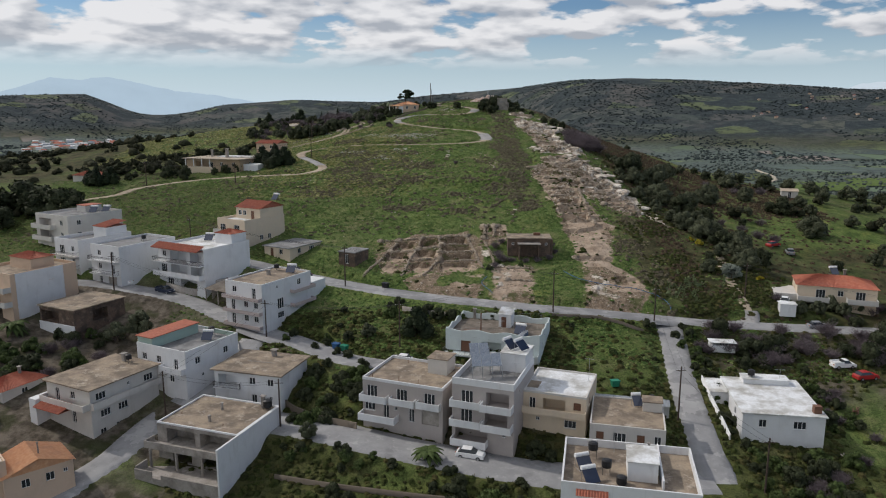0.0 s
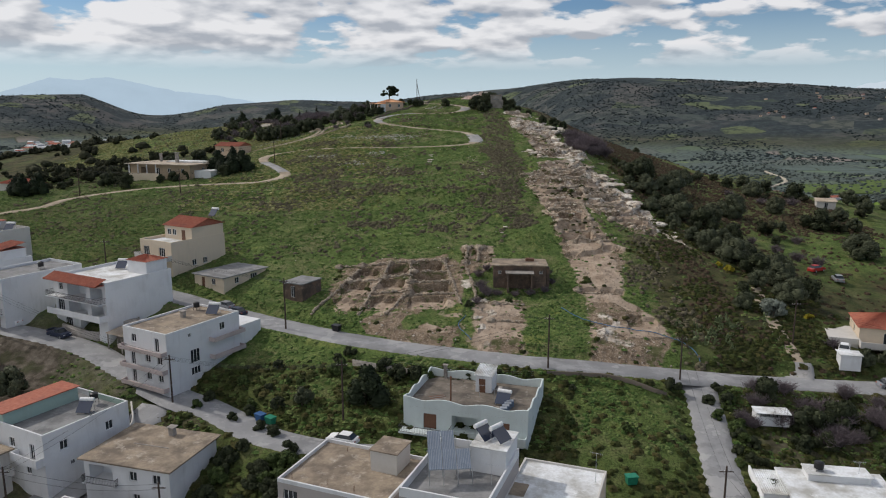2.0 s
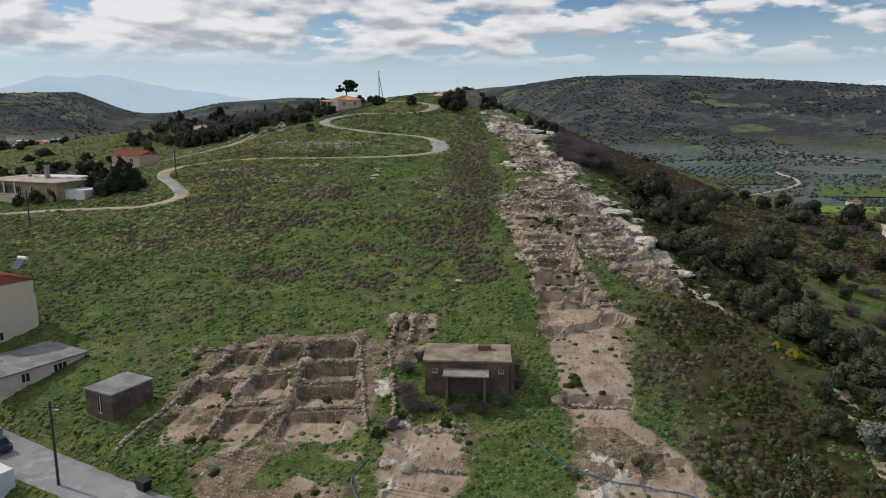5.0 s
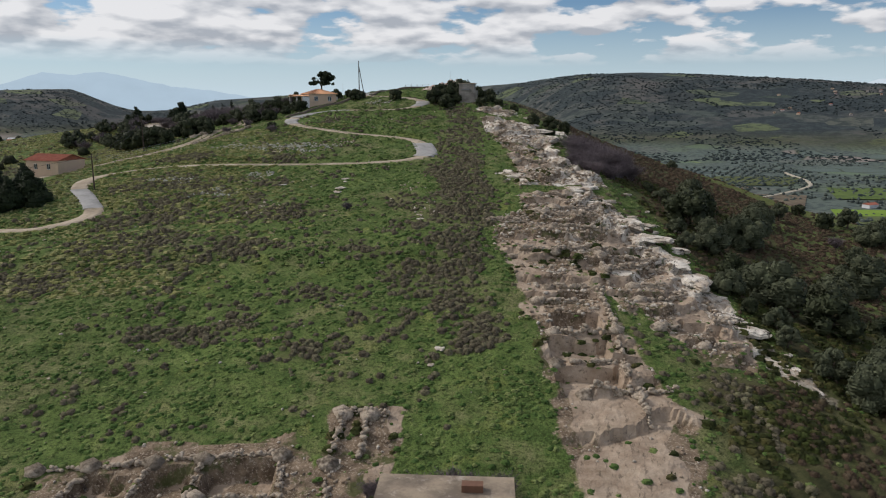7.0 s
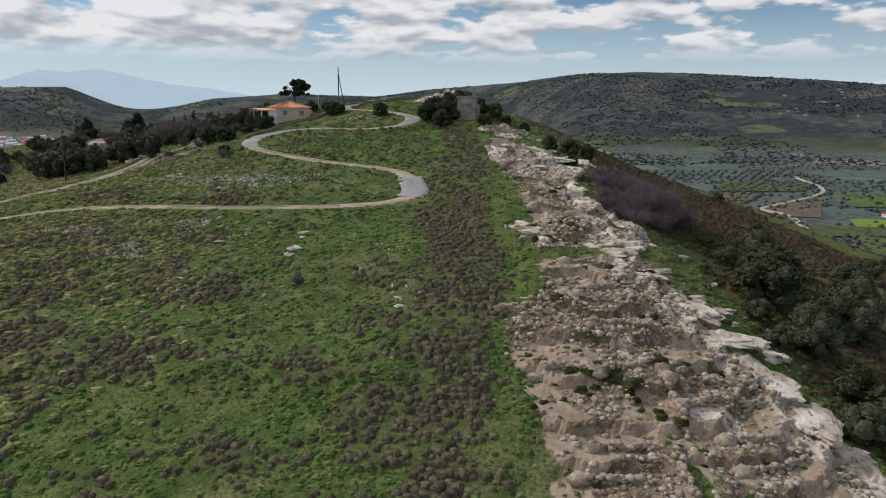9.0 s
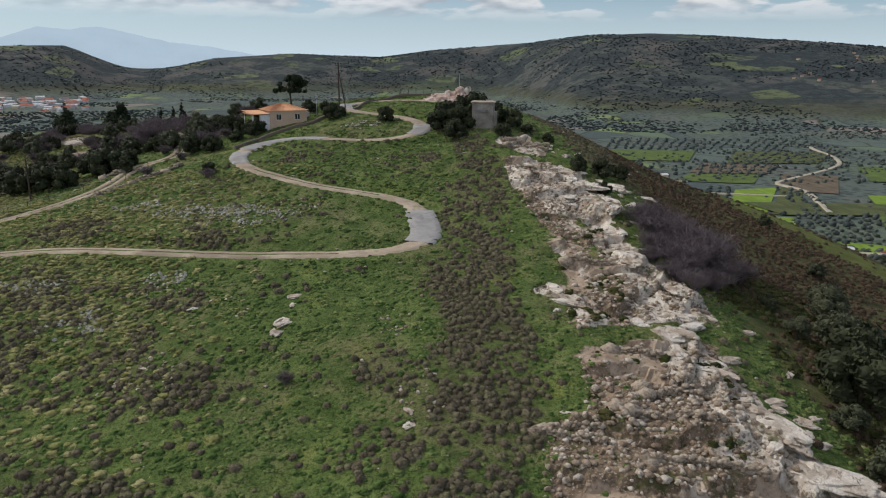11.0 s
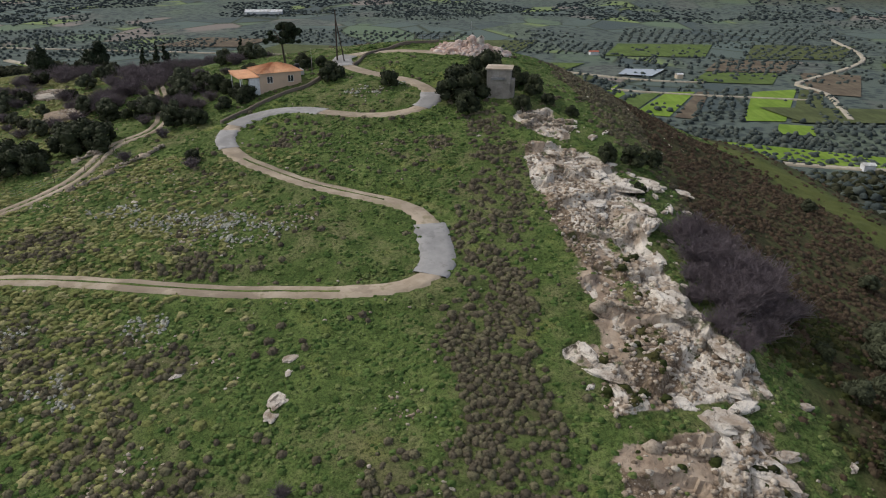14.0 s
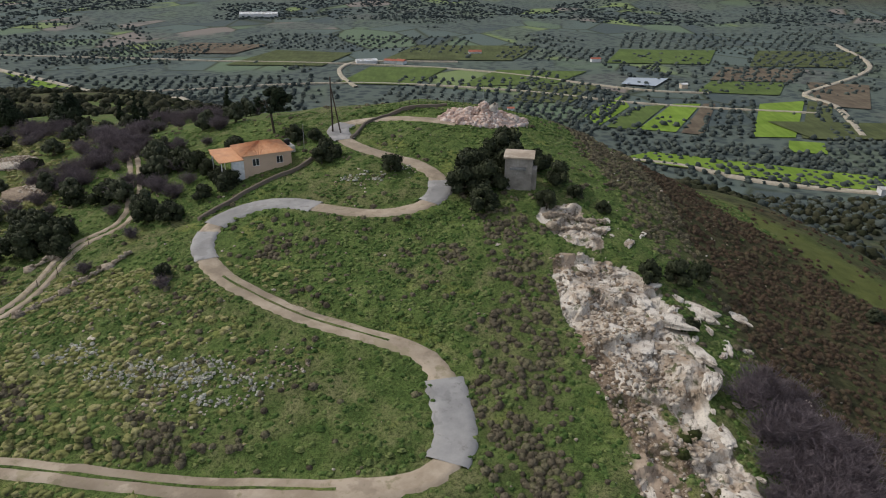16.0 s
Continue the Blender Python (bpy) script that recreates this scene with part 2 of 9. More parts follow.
WHITE = plaster("white_plaster", (0.7, 0.705, 0.715), amount=0.5)
CREAM = plaster("cream_plaster", (0.66, 0.55, 0.42))
PALE = plaster("pale_plaster", (0.58, 0.555, 0.52), amount=0.5)
GREY_WALL = plaster("grey_plaster", (0.42, 0.38, 0.36))
PEACH = plaster("peach_plaster", (0.62, 0.46, 0.34))
MINT = plaster("mint_plaster", (0.36, 0.47, 0.42))
AQUA_WHITE = plaster("pale_aqua_plaster", (0.62, 0.68, 0.67))
MAUVE = plaster("mauve_trim", (0.5, 0.42, 0.4))
RAW = concrete("raw_concrete", (0.36, 0.33, 0.3), (0.2, 0.18, 0.16), (0.45, 0.42, 0.39))
ROOF_BROWN = concrete("stained_roof_concrete", (0.33, 0.265, 0.195), (0.16, 0.128, 0.1), (0.47, 0.41, 0.34))
ROOF_DARK = concrete("dark_stained_roof_concrete", (0.2, 0.17, 0.14), (0.1, 0.085, 0.07), (0.36, 0.33, 0.29))
ROOF_SAND = concrete("sandy_roof_concrete", (0.5, 0.42, 0.33), (0.32, 0.26, 0.2), (0.6, 0.54, 0.46))
STONE_WALL = plaster("tan_stone_facing", (0.42, 0.32, 0.22), (0.22, 0.16, 0.11), 0.7)
ROOF_GREY = concrete("grey_roof_concrete", (0.26, 0.26, 0.26), (0.15, 0.15, 0.15), (0.36, 0.35, 0.34))
ROOF_WHITE = concrete("whitewashed_roof", (0.78, 0.8, 0.82), (0.4, 0.39, 0.36), (0.85, 0.86, 0.87), 3.5)
BRICKWORK = concrete("old_brick_render", (0.17, 0.115, 0.085), (0.075, 0.058, 0.048), (0.28, 0.21, 0.165), 1.8)
GLASS = Shade("window_glass", 0.08, 0, 0.6).done((0.03, 0.035, 0.04))
FRAME_WHITE = simple("white_frame", (0.72, 0.72, 0.72), 0.4)
SHUTTER = simple("brown_shutter", (0.16, 0.08, 0.05), 0.6)
RAIL = simple("dark_rail", (0.06, 0.06, 0.06), 0.5)
GALVANISED = simple("galvanised_steel", (0.5, 0.52, 0.54), 0.35, 0.8)
BLACK_PLASTIC = simple("black_plastic", (0.02, 0.02, 0.022), 0.4)
PANEL = Shade("solar_glass", 0.12, 0, 0.7).done((0.03, 0.04, 0.07))
# collectors on the roof rack: sky reflection put into these pale colours
PANEL_TUBE = simple("collector_tube", (0.2, 0.235, 0.29), 0.25)
PANEL_PALE = simple("sunlit_panel_back", (0.4, 0.43, 0.47), 0.35)
TILE_RED = None


def tile_material(name, a, b, c):
    s = Shade(name, 0.8)
    col = s.mix(s.ramp(s.noise(0.5, 4, "object"), (0.35, 0), (0.7, 1)), a, b)
    col = s.mix(s.ramp(s.noise(1.7, 5, "object"), (0.5, 0), (0.75, 0.7)), col, c)
    return s.done(col, s.noise(0.1, 3, "object"), 0.02, 0.4)


TILE_RED = tile_material("red_roof_tile", (0.34, 0.1, 0.062), (0.43, 0.165, 0.105), (0.24, 0.095, 0.075))
TILE_ORANGE = tile_material("orange_roof_tile", (0.58, 0.29, 0.15), (0.66, 0.38, 0.22), (0.42, 0.22, 0.14))


def ground_material():
    s = Shade("hill_ground", 0.95, 0, 0.12)
    broad, mid, fine = s.noise(14, 5), s.noise(2.6, 5, rough=0.65), s.noise(0.35, 5, rough=0.7)
    lush = s.mix(s.ramp(mid, (0.36, 0), (0.64, 1)), (0.07, 0.114, 0.031), (0.165, 0.226, 0.066))
    lush = s.mix(s.ramp(s.noise(5.5, 4), (0.58, 0), (0.7, 0.7)), lush, (0.25, 0.272, 0.078))
    dry = s.mix(s.ramp(mid, (0.35, 0), (0.65, 1)), (0.14, 0.125, 0.065), (0.235, 0.205, 0.115))
    c = s.mix(s.ramp(s.calc("ADD", s.calc("MULTIPLY", broad, 0.6), s.calc("MULTIPLY", mid, 0.45)), (0.52, 0), (0.64, 0.65)), lush, dry)
    # shade in the gaps between grass clumps, put in as near-black specks
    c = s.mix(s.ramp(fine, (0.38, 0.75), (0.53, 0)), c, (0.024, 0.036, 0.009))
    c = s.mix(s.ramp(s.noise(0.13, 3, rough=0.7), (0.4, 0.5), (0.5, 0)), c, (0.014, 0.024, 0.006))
    c = s.mix(s.ramp(s.noise(0.2, 3, rough=0.7, stretch=(1, 1.3, 1)), (0.58, 0), (0.68, 0.5)), c, (0.2, 0.26, 0.06))
    heath = s.mix(s.ramp(s.noise(0.8, 5), (0.35, 0), (0.65, 1)), (0.07, 0.06, 0.034), (0.15, 0.13, 0.075))
    c = s.mix(s.calc("MULTIPLY", s.attribute("brush"), s.ramp(s.noise(0.7, 5, rough=0.7), (0.4, 0.1), (0.58, 0.8))), c, heath)
    slab = s.mix(s.ramp(s.noise(2.2, 7, rough=0.7), (0.32, 0), (0.62, 1)), (0.27, 0.198, 0.142), (0.49, 0.39, 0.3))
    slab = s.mix(s.ramp(s.noise(0.5, 6, rough=0.7, stretch=(1, 0.3, 1), turn=12), (0.36, 0.75), (0.45, 0)), slab, (0.13, 0.1, 0.075))
    earth = s.mix(s.ramp(s.noise(1.1, 6, rough=0.68), (0.33, 0), (0.66, 1)), (0.085, 0.06, 0.04), (0.3, 0.225, 0.158))
    earth = s.mix(s.ramp(s.noise(0.22, 5, rough=0.7), (0.53, 0), (0.66, 0.8)), earth, (0.53, 0.45, 0.36))
    earth = s.mix(s.ramp(s.noise(3.1, 5, rough=0.7), (0.53, 0), (0.6, 0.8)), earth, (0.075, 0.09, 0.03))
    earth = s.mix(s.ramp(s.calc("ADD", s.attribute("slab"), s.calc("MULTIPLY", s.calc("SUBTRACT", s.noise(1.4, 5, rough=0.7), 0.5), 0.8)), (0.4, 0), (0.58, 0.92)), earth, slab)
    edge = s.calc("ADD", s.attribute("soil"), s.calc("MULTIPLY", s.calc("SUBTRACT", s.noise(1.5, 6, rough=0.72), 0.5), 1.7))
    c = s.mix(s.ramp(edge, (0.34, 0), (0.52, 1)), c, earth)
    stone = s.mix(s.ramp(s.noise(3.0, 7, rough=0.66), (0.36, 0), (0.58, 1)), (0.3, 0.235, 0.175), (0.69, 0.63, 0.55))
    bed = s.noise(0.8, 6, rough=0.68, stretch=(1, 0.3, 0.7), turn=17)
    stone = s.mix(s.ramp(bed, (0.37, 0.9), (0.45, 0)), stone, (0.1, 0.082, 0.062))
    stone = s.mix(s.ramp(s.noise(0.16, 5, rough=0.7), (0.36, 0.5), (0.46, 0)), stone, (0.2, 0.175, 0.145))
    stone = s.mix(s.ramp(s.noise(4.2, 5, rough=0.7), (0.55, 0), (0.62, 0.7)), stone, (0.42, 0.32, 0.235))
    stone = s.mix(s.ramp(s.noise(2.6, 5, rough=0.7), (0.56, 0), (0.62, 0.85)), stone, (0.085, 0.1, 0.04))
    edge = s.calc("ADD", s.attribute("rock"), s.calc("MULTIPLY", s.calc("SUBTRACT", s.noise(1.9, 5, rough=0.7), 0.5), 1.3))
    c = s.mix(s.ramp(edge, (0.45, 0), (0.55, 1)), c, stone)
    yard = s.mix(s.ramp(s.noise(1.8, 5, rough=0.65), (0.4, 0), (0.62, 1)), (0.07, 0.058, 0.044), (0.17, 0.145, 0.115))
    yard = s.mix(s.ramp(s.noise(4.5, 4), (0.5, 0), (0.6, 0.75)), yard, (0.04, 0.046, 0.018))
    c = s.mix(s.attribute("yard"), c, yard)
    rank = s.mix(s.ramp(s.noise(1.4, 6, rough=0.7), (0.38, 0), (0.62, 1)), (0.028, 0.03, 0.012), (0.085, 0.088, 0.03))
    # dark weeds in the lots; on the villa's field painted cloud shade
    c = s.mix(s.calc("MULTIPLY", s.attribute("weeds"), s.ramp(s.noise(6, 5), (0.35, 0.55), (0.55, 1.0))), c, rank)
    rough_land = s.mix(s.ramp(s.noise(3.0, 6, rough=0.7), (0.4, 0), (0.62, 1)), (0.03, 0.032, 0.015), (0.09, 0.08, 0.04))
    c = s.mix(s.calc("MULTIPLY", s.attribute("scrub"), s.ramp(s.noise(11, 4), (0.38, 0.55), (0.55, 1.0))), c, rough_land)
    c = s.mix(s.attribute("smooth"), c, s.mix(s.ramp(mid, (0.36, 0), (0.64, 1)), (0.085, 0.1, 0.028), (0.12, 0.135, 0.04)))
    # the plain: fields, groves, tracks; blue-grey haze is put into their colours
    plot = s.cells(62, "Color", stretch=(1, 0.7, 1))
    split = s.nt.nodes.new("ShaderNodeSeparateColor")
    s.nt.links.new(plot, split.inputs[0])
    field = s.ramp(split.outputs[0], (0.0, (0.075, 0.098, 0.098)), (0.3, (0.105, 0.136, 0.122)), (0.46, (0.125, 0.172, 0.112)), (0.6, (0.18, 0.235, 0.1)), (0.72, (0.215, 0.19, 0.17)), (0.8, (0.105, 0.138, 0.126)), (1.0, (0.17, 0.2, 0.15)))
    for e in s.nt.nodes:
        if e.bl_idname == "ShaderNodeValToRGB" and len(e.color_ramp.elements) == 7:
            e.color_ramp.interpolation = "CONSTANT"
    field = s.mix(s.ramp(s.cells(62, "Distance", feature="DISTANCE_TO_EDGE", stretch=(1, 0.7, 1)), (0.0, 0.9), (0.05, 0)), field, (0.045, 0.055, 0.03))
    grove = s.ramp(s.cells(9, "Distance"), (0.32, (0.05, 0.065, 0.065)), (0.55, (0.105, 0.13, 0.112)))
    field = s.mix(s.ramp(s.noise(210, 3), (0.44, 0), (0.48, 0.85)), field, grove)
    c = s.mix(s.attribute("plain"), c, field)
    # far hills: the blue of the haze is mixed into the ground colour
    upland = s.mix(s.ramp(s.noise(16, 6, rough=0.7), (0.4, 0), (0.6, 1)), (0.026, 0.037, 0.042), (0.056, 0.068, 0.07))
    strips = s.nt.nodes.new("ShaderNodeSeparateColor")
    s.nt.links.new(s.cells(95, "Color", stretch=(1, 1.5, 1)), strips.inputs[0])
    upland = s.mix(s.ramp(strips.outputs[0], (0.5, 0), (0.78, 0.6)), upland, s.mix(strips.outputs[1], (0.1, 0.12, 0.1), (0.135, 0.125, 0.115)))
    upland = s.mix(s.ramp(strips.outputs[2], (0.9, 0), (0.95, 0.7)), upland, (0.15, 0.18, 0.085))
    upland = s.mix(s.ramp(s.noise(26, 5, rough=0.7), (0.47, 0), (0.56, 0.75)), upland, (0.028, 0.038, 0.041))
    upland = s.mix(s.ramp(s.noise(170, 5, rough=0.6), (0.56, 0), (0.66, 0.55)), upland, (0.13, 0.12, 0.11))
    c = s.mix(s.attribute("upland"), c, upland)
    h = s.calc("ADD", s.calc("MULTIPLY", fine, 0.5), s.calc("MULTIPLY", mid, 0.5))
    return s.done(c, h, 0.5, 0.8)


def asphalt(name, a, b, c):
    s = Shade(name, 0.88)
    col = s.mix(s.ramp(s.noise(3.5, 6, rough=0.65), (0.38, 0), (0.62, 1)), a, b)
    col = s.mix(s.ramp(s.noise(1.3, 5, rough=0.7), (0.57, 0), (0.66, 0.7)), col, c)
    col = s.mix(s.ramp(s.noise(9, 6, rough=0.62), (0.54, 0), (0.57, 0.45)), col, tuple(v * 0.66 for v in a))
    col = s.mix(s.ramp(s.noise(5, 5, rough=0.6), (0.58, 0), (0.61, 0.45)), col, tuple(min(1, v * 1.2) for v in c))
    return s.done(col, s.noise(0.1, 3), 0.02, 0.3)


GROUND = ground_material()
ASPHALT = asphalt("worn_asphalt", (0.24, 0.24, 0.245), (0.31, 0.31, 0.312), (0.37, 0.365, 0.36))
CONCRETE_TRACK = asphalt("concrete_track", (0.27, 0.265, 0.26), (0.36, 0.35, 0.34), (0.2, 0.19, 0.18))
DIRT = asphalt("dirt_track", (0.3, 0.24, 0.175), (0.44, 0.365, 0.28), (0.22, 0.195, 0.11))


def leaf_material(name, dark, light, spot=None):
    s = Shade(name, 0.75, 0, 0.2)
    c = s.mix(s.chance(), dark, light)
    c = s.mix(s.ramp(s.noise(0.5, 4, "object"), (0.35, 0), (0.68, 1)), c, tuple(v * 1.7 for v in light))
    c = s.mix(s.ramp(s.chance(True), (0.0, 0.0), (1.0, 0.55)), c, tuple(v * 0.45 for v in dark))
    return s.done(c)


LEAF_DARK = leaf_material("dark_foliage", (0.02, 0.027, 0.013), (0.042, 0.05, 0.024))
LEAF_OLIVE = leaf_material("olive_foliage", (0.04, 0.05, 0.027), (0.07, 0.078, 0.045))
LEAF_GREEN = leaf_material("fresh_foliage", (0.03, 0.05, 0.014), (0.06, 0.085, 0.025))
LEAF_SILVER = leaf_material("silver_foliage", (0.1, 0.12, 0.1), (0.16, 0.18, 0.15))
LEAF_PEAR = leaf_material("prickly_pear_pad", (0.1, 0.14, 0.06), (0.17, 0.2, 0.1))
LEAF_YELLOW = leaf_material("gorse_flowers", (0.16, 0.14, 0.015), (0.3, 0.25, 0.02))
LEAF_CYPRESS = leaf_material("cypress_foliage", (0.012, 0.02, 0.01), (0.022, 0.032, 0.014))
TWIG = leaf_material("bare_twigs", (0.105, 0.085, 0.094), (0.165, 0.135, 0.145))
BARK = simple("bark", (0.1, 0.08, 0.06), 0.9, 0, 0.4)
POLE_WOOD = simple("creosoted_wood", (0.07, 0.05, 0.04), 0.85, 0, 0.3)


def heath_material(name, a, b, c):
    s = Shade(name, 0.95, 0, 0.1)
    col = s.ramp(s.chance(True), (0.0, a), (0.5, b), (1.0, c))
    col = s.mix(s.ramp(s.noise(0.25, 4), (0.36, 0.5), (0.55, 0)), col, tuple(v * 0.45 for v in a))
    return s.done(col, s.noise(0.1, 4), 0.15, 1.0)


HEATH = heath_material("cushion_shrub", (0.1, 0.085, 0.06), (0.17, 0.147, 0.102), (0.2, 0.19, 0.11))
HEATH_RED = heath_material("russet_cushion_shrub", (0.075, 0.054, 0.038), (0.118, 0.083, 0.056), (0.1, 0.088, 0.054))
TUFT = heath_material("grass_tuft", (0.066, 0.118, 0.032), (0.122, 0.19, 0.056), (0.215, 0.255, 0.092))
STRAW = heath_material("straw_grass", (0.18, 0.2, 0.068), (0.29, 0.29, 0.11), (0.4, 0.37, 0.19))
THISTLE = heath_material("dead_thistle", (0.36, 0.355, 0.29), (0.5, 0.495, 0.42), (0.62, 0.61, 0.54))
WEED = heath_material("dark_weed", (0.038, 0.042, 0.016), (0.055, 0.072, 0.02), (0.1, 0.09, 0.036))
STONE = heath_material("limestone_rubble", (0.24, 0.18, 0.128), (0.43, 0.35, 0.268), (0.69, 0.625, 0.54))


def limestone():
    s = Shade("weathered_limestone", 0.9)
    c = s.mix(s.ramp(s.noise(2.2, 7, rough=0.68), (0.36, 0), (0.56, 1)), (0.33, 0.262, 0.2), (0.72, 0.665, 0.59))
    bed = s.noise(0.6, 6, rough=0.68, stretch=(1, 0.35, 0.7), turn=17)
    c = s.mix(s.ramp(bed, (0.37, 0.9), (0.45, 0)), c, (0.1, 0.082, 0.064))
    c = s.mix(s.ramp(s.noise(0.14, 5, rough=0.7), (0.36, 0.5), (0.46, 0)), c, (0.22, 0.19, 0.16))
    c = s.mix(s.ramp(s.noise(4.0, 4), (0.55, 0), (0.64, 0.55)), c, (0.46, 0.365, 0.28))
    return s.done(c, s.noise(0.35, 6, rough=0.7), 0.25, 0.9)


LIMESTONE = limestone()


# ---- building blocks ----
def part(name, bm, material, parent=None, label=""):
    """Links a bmesh (or a finished mesh) as one object, under a thing or a part."""
    if isinstance(bm, bmesh.types.BMesh):
        me = bpy.data.meshes.new(name)
        bm.to_mesh(me)
        bm.free()
    else:
        me = bm
    if material is not None and not me.materials:
        me.materials.append(material)
    ob = new(name, me)
    ob.parent = parent
    return tagged(ob, label)


def thing(name, m, label, category, group="", kind=""):
    ob = new(name)
    ob.empty_display_size = 0.3
    ob.matrix_world = m
    return tagged(ob, label, category, group, kind)


def box(bm, x0, x1, y0, y1, z0, z1, m=None):
    v = [bm.verts.new(Vector(p) if m is None else m @ Vector(p)) for p in ((x0, y0, z0), (x1, y0, z0), (x1, y1, z0), (x0, y1, z0), (x0, y0, z1), (x1, y0, z1), (x1, y1, z1), (x0, y1, z1))]
    for f in ((3, 2, 1, 0), (4, 5, 6, 7), (0, 1, 5, 4), (1, 2, 6, 5), (2, 3, 7, 6), (3, 0, 4, 7)):
        bm.faces.new([v[k] for k in f])


def boxes(*rows):
    bm = bmesh.new()
    for row in rows:
        box(bm, *row)
    return bm


def rod(bm, a, b, r0, r1=None, sides=7):
    """A tapered rod from a to b."""
    a, b = Vector(a), Vector(b)
    r1 = r0 if r1 is None else r1
    q = (b - a).to_track_quat("Z", "Y")
    rings = []
    for p, r in ((a, r0), (b, r1)):
        rings.append([bm.verts.new(p + q @ Vector((r * math.cos(k * 2 * math.pi / sides), r * math.sin(k * 2 * math.pi / sides), 0))) for k in range(sides)])
    for k in range(sides):
        bm.faces.new((rings[0][k], rings[0][(k + 1) % sides], rings[1][(k + 1) % sides], rings[1][k]))
    bm.faces.new(rings[1])
    bm.faces.new(rings[0][::-1])


def mesh_of(name, verts, faces, smooth=False):
    me = bpy.data.meshes.new(name)
    me.from_pydata([tuple(v) for v in verts], [], [tuple(f) for f in faces])
    if smooth:
        me.polygons.foreach_set("use_smooth", [True] * len(me.polygons))
    me.update()
    return me


def big_mesh(name, verts, tris, smooth=False):
    """A triangle mesh from arrays."""
    me = bpy.data.meshes.new(name)
    verts, tris = np.asarray(verts, np.float32), np.asarray(tris, np.int32)
    me.vertices.add(len(verts))
    me.vertices.foreach_set("co", verts.ravel())
    me.loops.add(tris.size)
    me.loops.foreach_set("vertex_index", tris.ravel())
    me.polygons.add(len(tris))
    me.polygons.foreach_set("loop_start", np.arange(0, tris.size, 3, dtype=np.int32))
    me.update(calc_edges=True)
    if smooth:
        me.polygons.foreach_set("use_smooth", np.ones(len(tris), bool))
    return me


# ---- roads, tracks and the worked ground ----
def curve_points(points, gap=1.5):
    """A smooth line through the points, one point every gap metres."""
    p = np.array(points, float)
    p = np.vstack([2 * p[0] - p[1], p, 2 * p[-1] - p[-2]])
    out = []
    for k in range(1, len(p) - 2):
        n = max(2, int(np.linalg.norm(p[k + 1] - p[k]) / gap))
        for u in np.arange(n) / n:
            a, b, c, d = p[k - 1 : k + 3]
            out.append(0.5 * (2 * b + (c - a) * u + (2 * a - 5 * b + 4 * c - d) * u**2 + (3 * b - a - 3 * c + d) * u**3))
    out.append(p[-2])
    return np.array(out)


UPPER_ROAD = ((-78, 173), (-50, 165), (-33, 157), (-22.4, 151.5), (-11, 145.5), (-1.2, 141.8), (7.3, 139.8), (14.7, 138.3), (22, 137.3), (36.4, 136.7), (48, 137.3), (60, 137.5), (75, 137), (120, 136))
SIDE_STREET = ((44, 135), (42.5, 125.7), (40.6, 115), (39.4, 105.4), (38.2, 93.3), (37, 75), (36, 45))
VILLAGE_STREET = ((-120, 157), (-82, 154), (-71.7, 152.2), (-54, 146.4), (-43.7, 139.8), (-34, 133), (-26.8, 128.8), (-18.6, 122.5), (-10, 119), (-1, 117.5))
LEFT_STREET = ((-36, 131), (-40.6, 118.2), (-46, 109.4), (-49.5, 100), (-53, 93.9), (-58, 82), (-66, 62))
FRONT_STREET = ((-42, 113.5), (-32, 109), (-19.5, 104.2), (-7, 99.2), (5.3, 95.2), (15.3, 92.5), (26, 91.0), (37, 91))
HILL_TRACK = ((-150, 200), (-105, 215), (-96, 226), (-84, 231.5), (-70, 232), (-51, 230), (-43.4, 230), (-39.2, 236), (-44, 244.7), (-49.1, 252), (-50, 257.5), (-46, 261), (-37, 261.2), (-27.2, 260.4), (-10.2, 258.0), (0.2, 257.5), (7.9, 257.4), (13.4, 258.4), (15.7, 262), (15.4, 266.8), (13.9, 272.2), (11, 275.1), (5.2, 277.4), (-1.7, 280.2), (-9.4, 284.9), (-14.5, 289.2), (-18.1, 294.8), (-18.2, 300.5), (-14.6, 304.6), (-9.5, 305.4), (-2.5, 302.9), (3.4, 301.1), (8.9, 301.6), (12.7, 304.6), (13.3, 309.2), (10.3, 314.3), (5.2, 317.6), (-0.7, 322.3), (-4.9, 330), (-2.2, 334.2), (4.9, 334.6), (12, 332.6), (16, 331))
WEST_TRACK = ((-75, 262), (-52, 275), (-40, 286), (-38.5, 299.5), (-34, 306.5), (-36, 316), (-44, 335), (-58, 360))
ROADS = [(curve_points(p), w) for p, w in ((UPPER_ROAD, 5.2), (SIDE_STREET, 4.6), (VILLAGE_STREET, 5.0), (LEFT_STREET, 5.2), (FRONT_STREET, 7.2), (HILL_TRACK, 2.9), (WEST_TRACK, 2.4))]


def smooth_line(z, rounds=12):
    for _ in range(rounds):
        z = np.concatenate([z[:1], 0.25 * z[:-2] + 0.5 * z[1:-1] + 0.25 * z[2:], z[-1:]])
    return z


ROAD_HEIGHTS = [smooth_line(land(p[:, 0], p[:, 1])) for p, _ in ROADS]

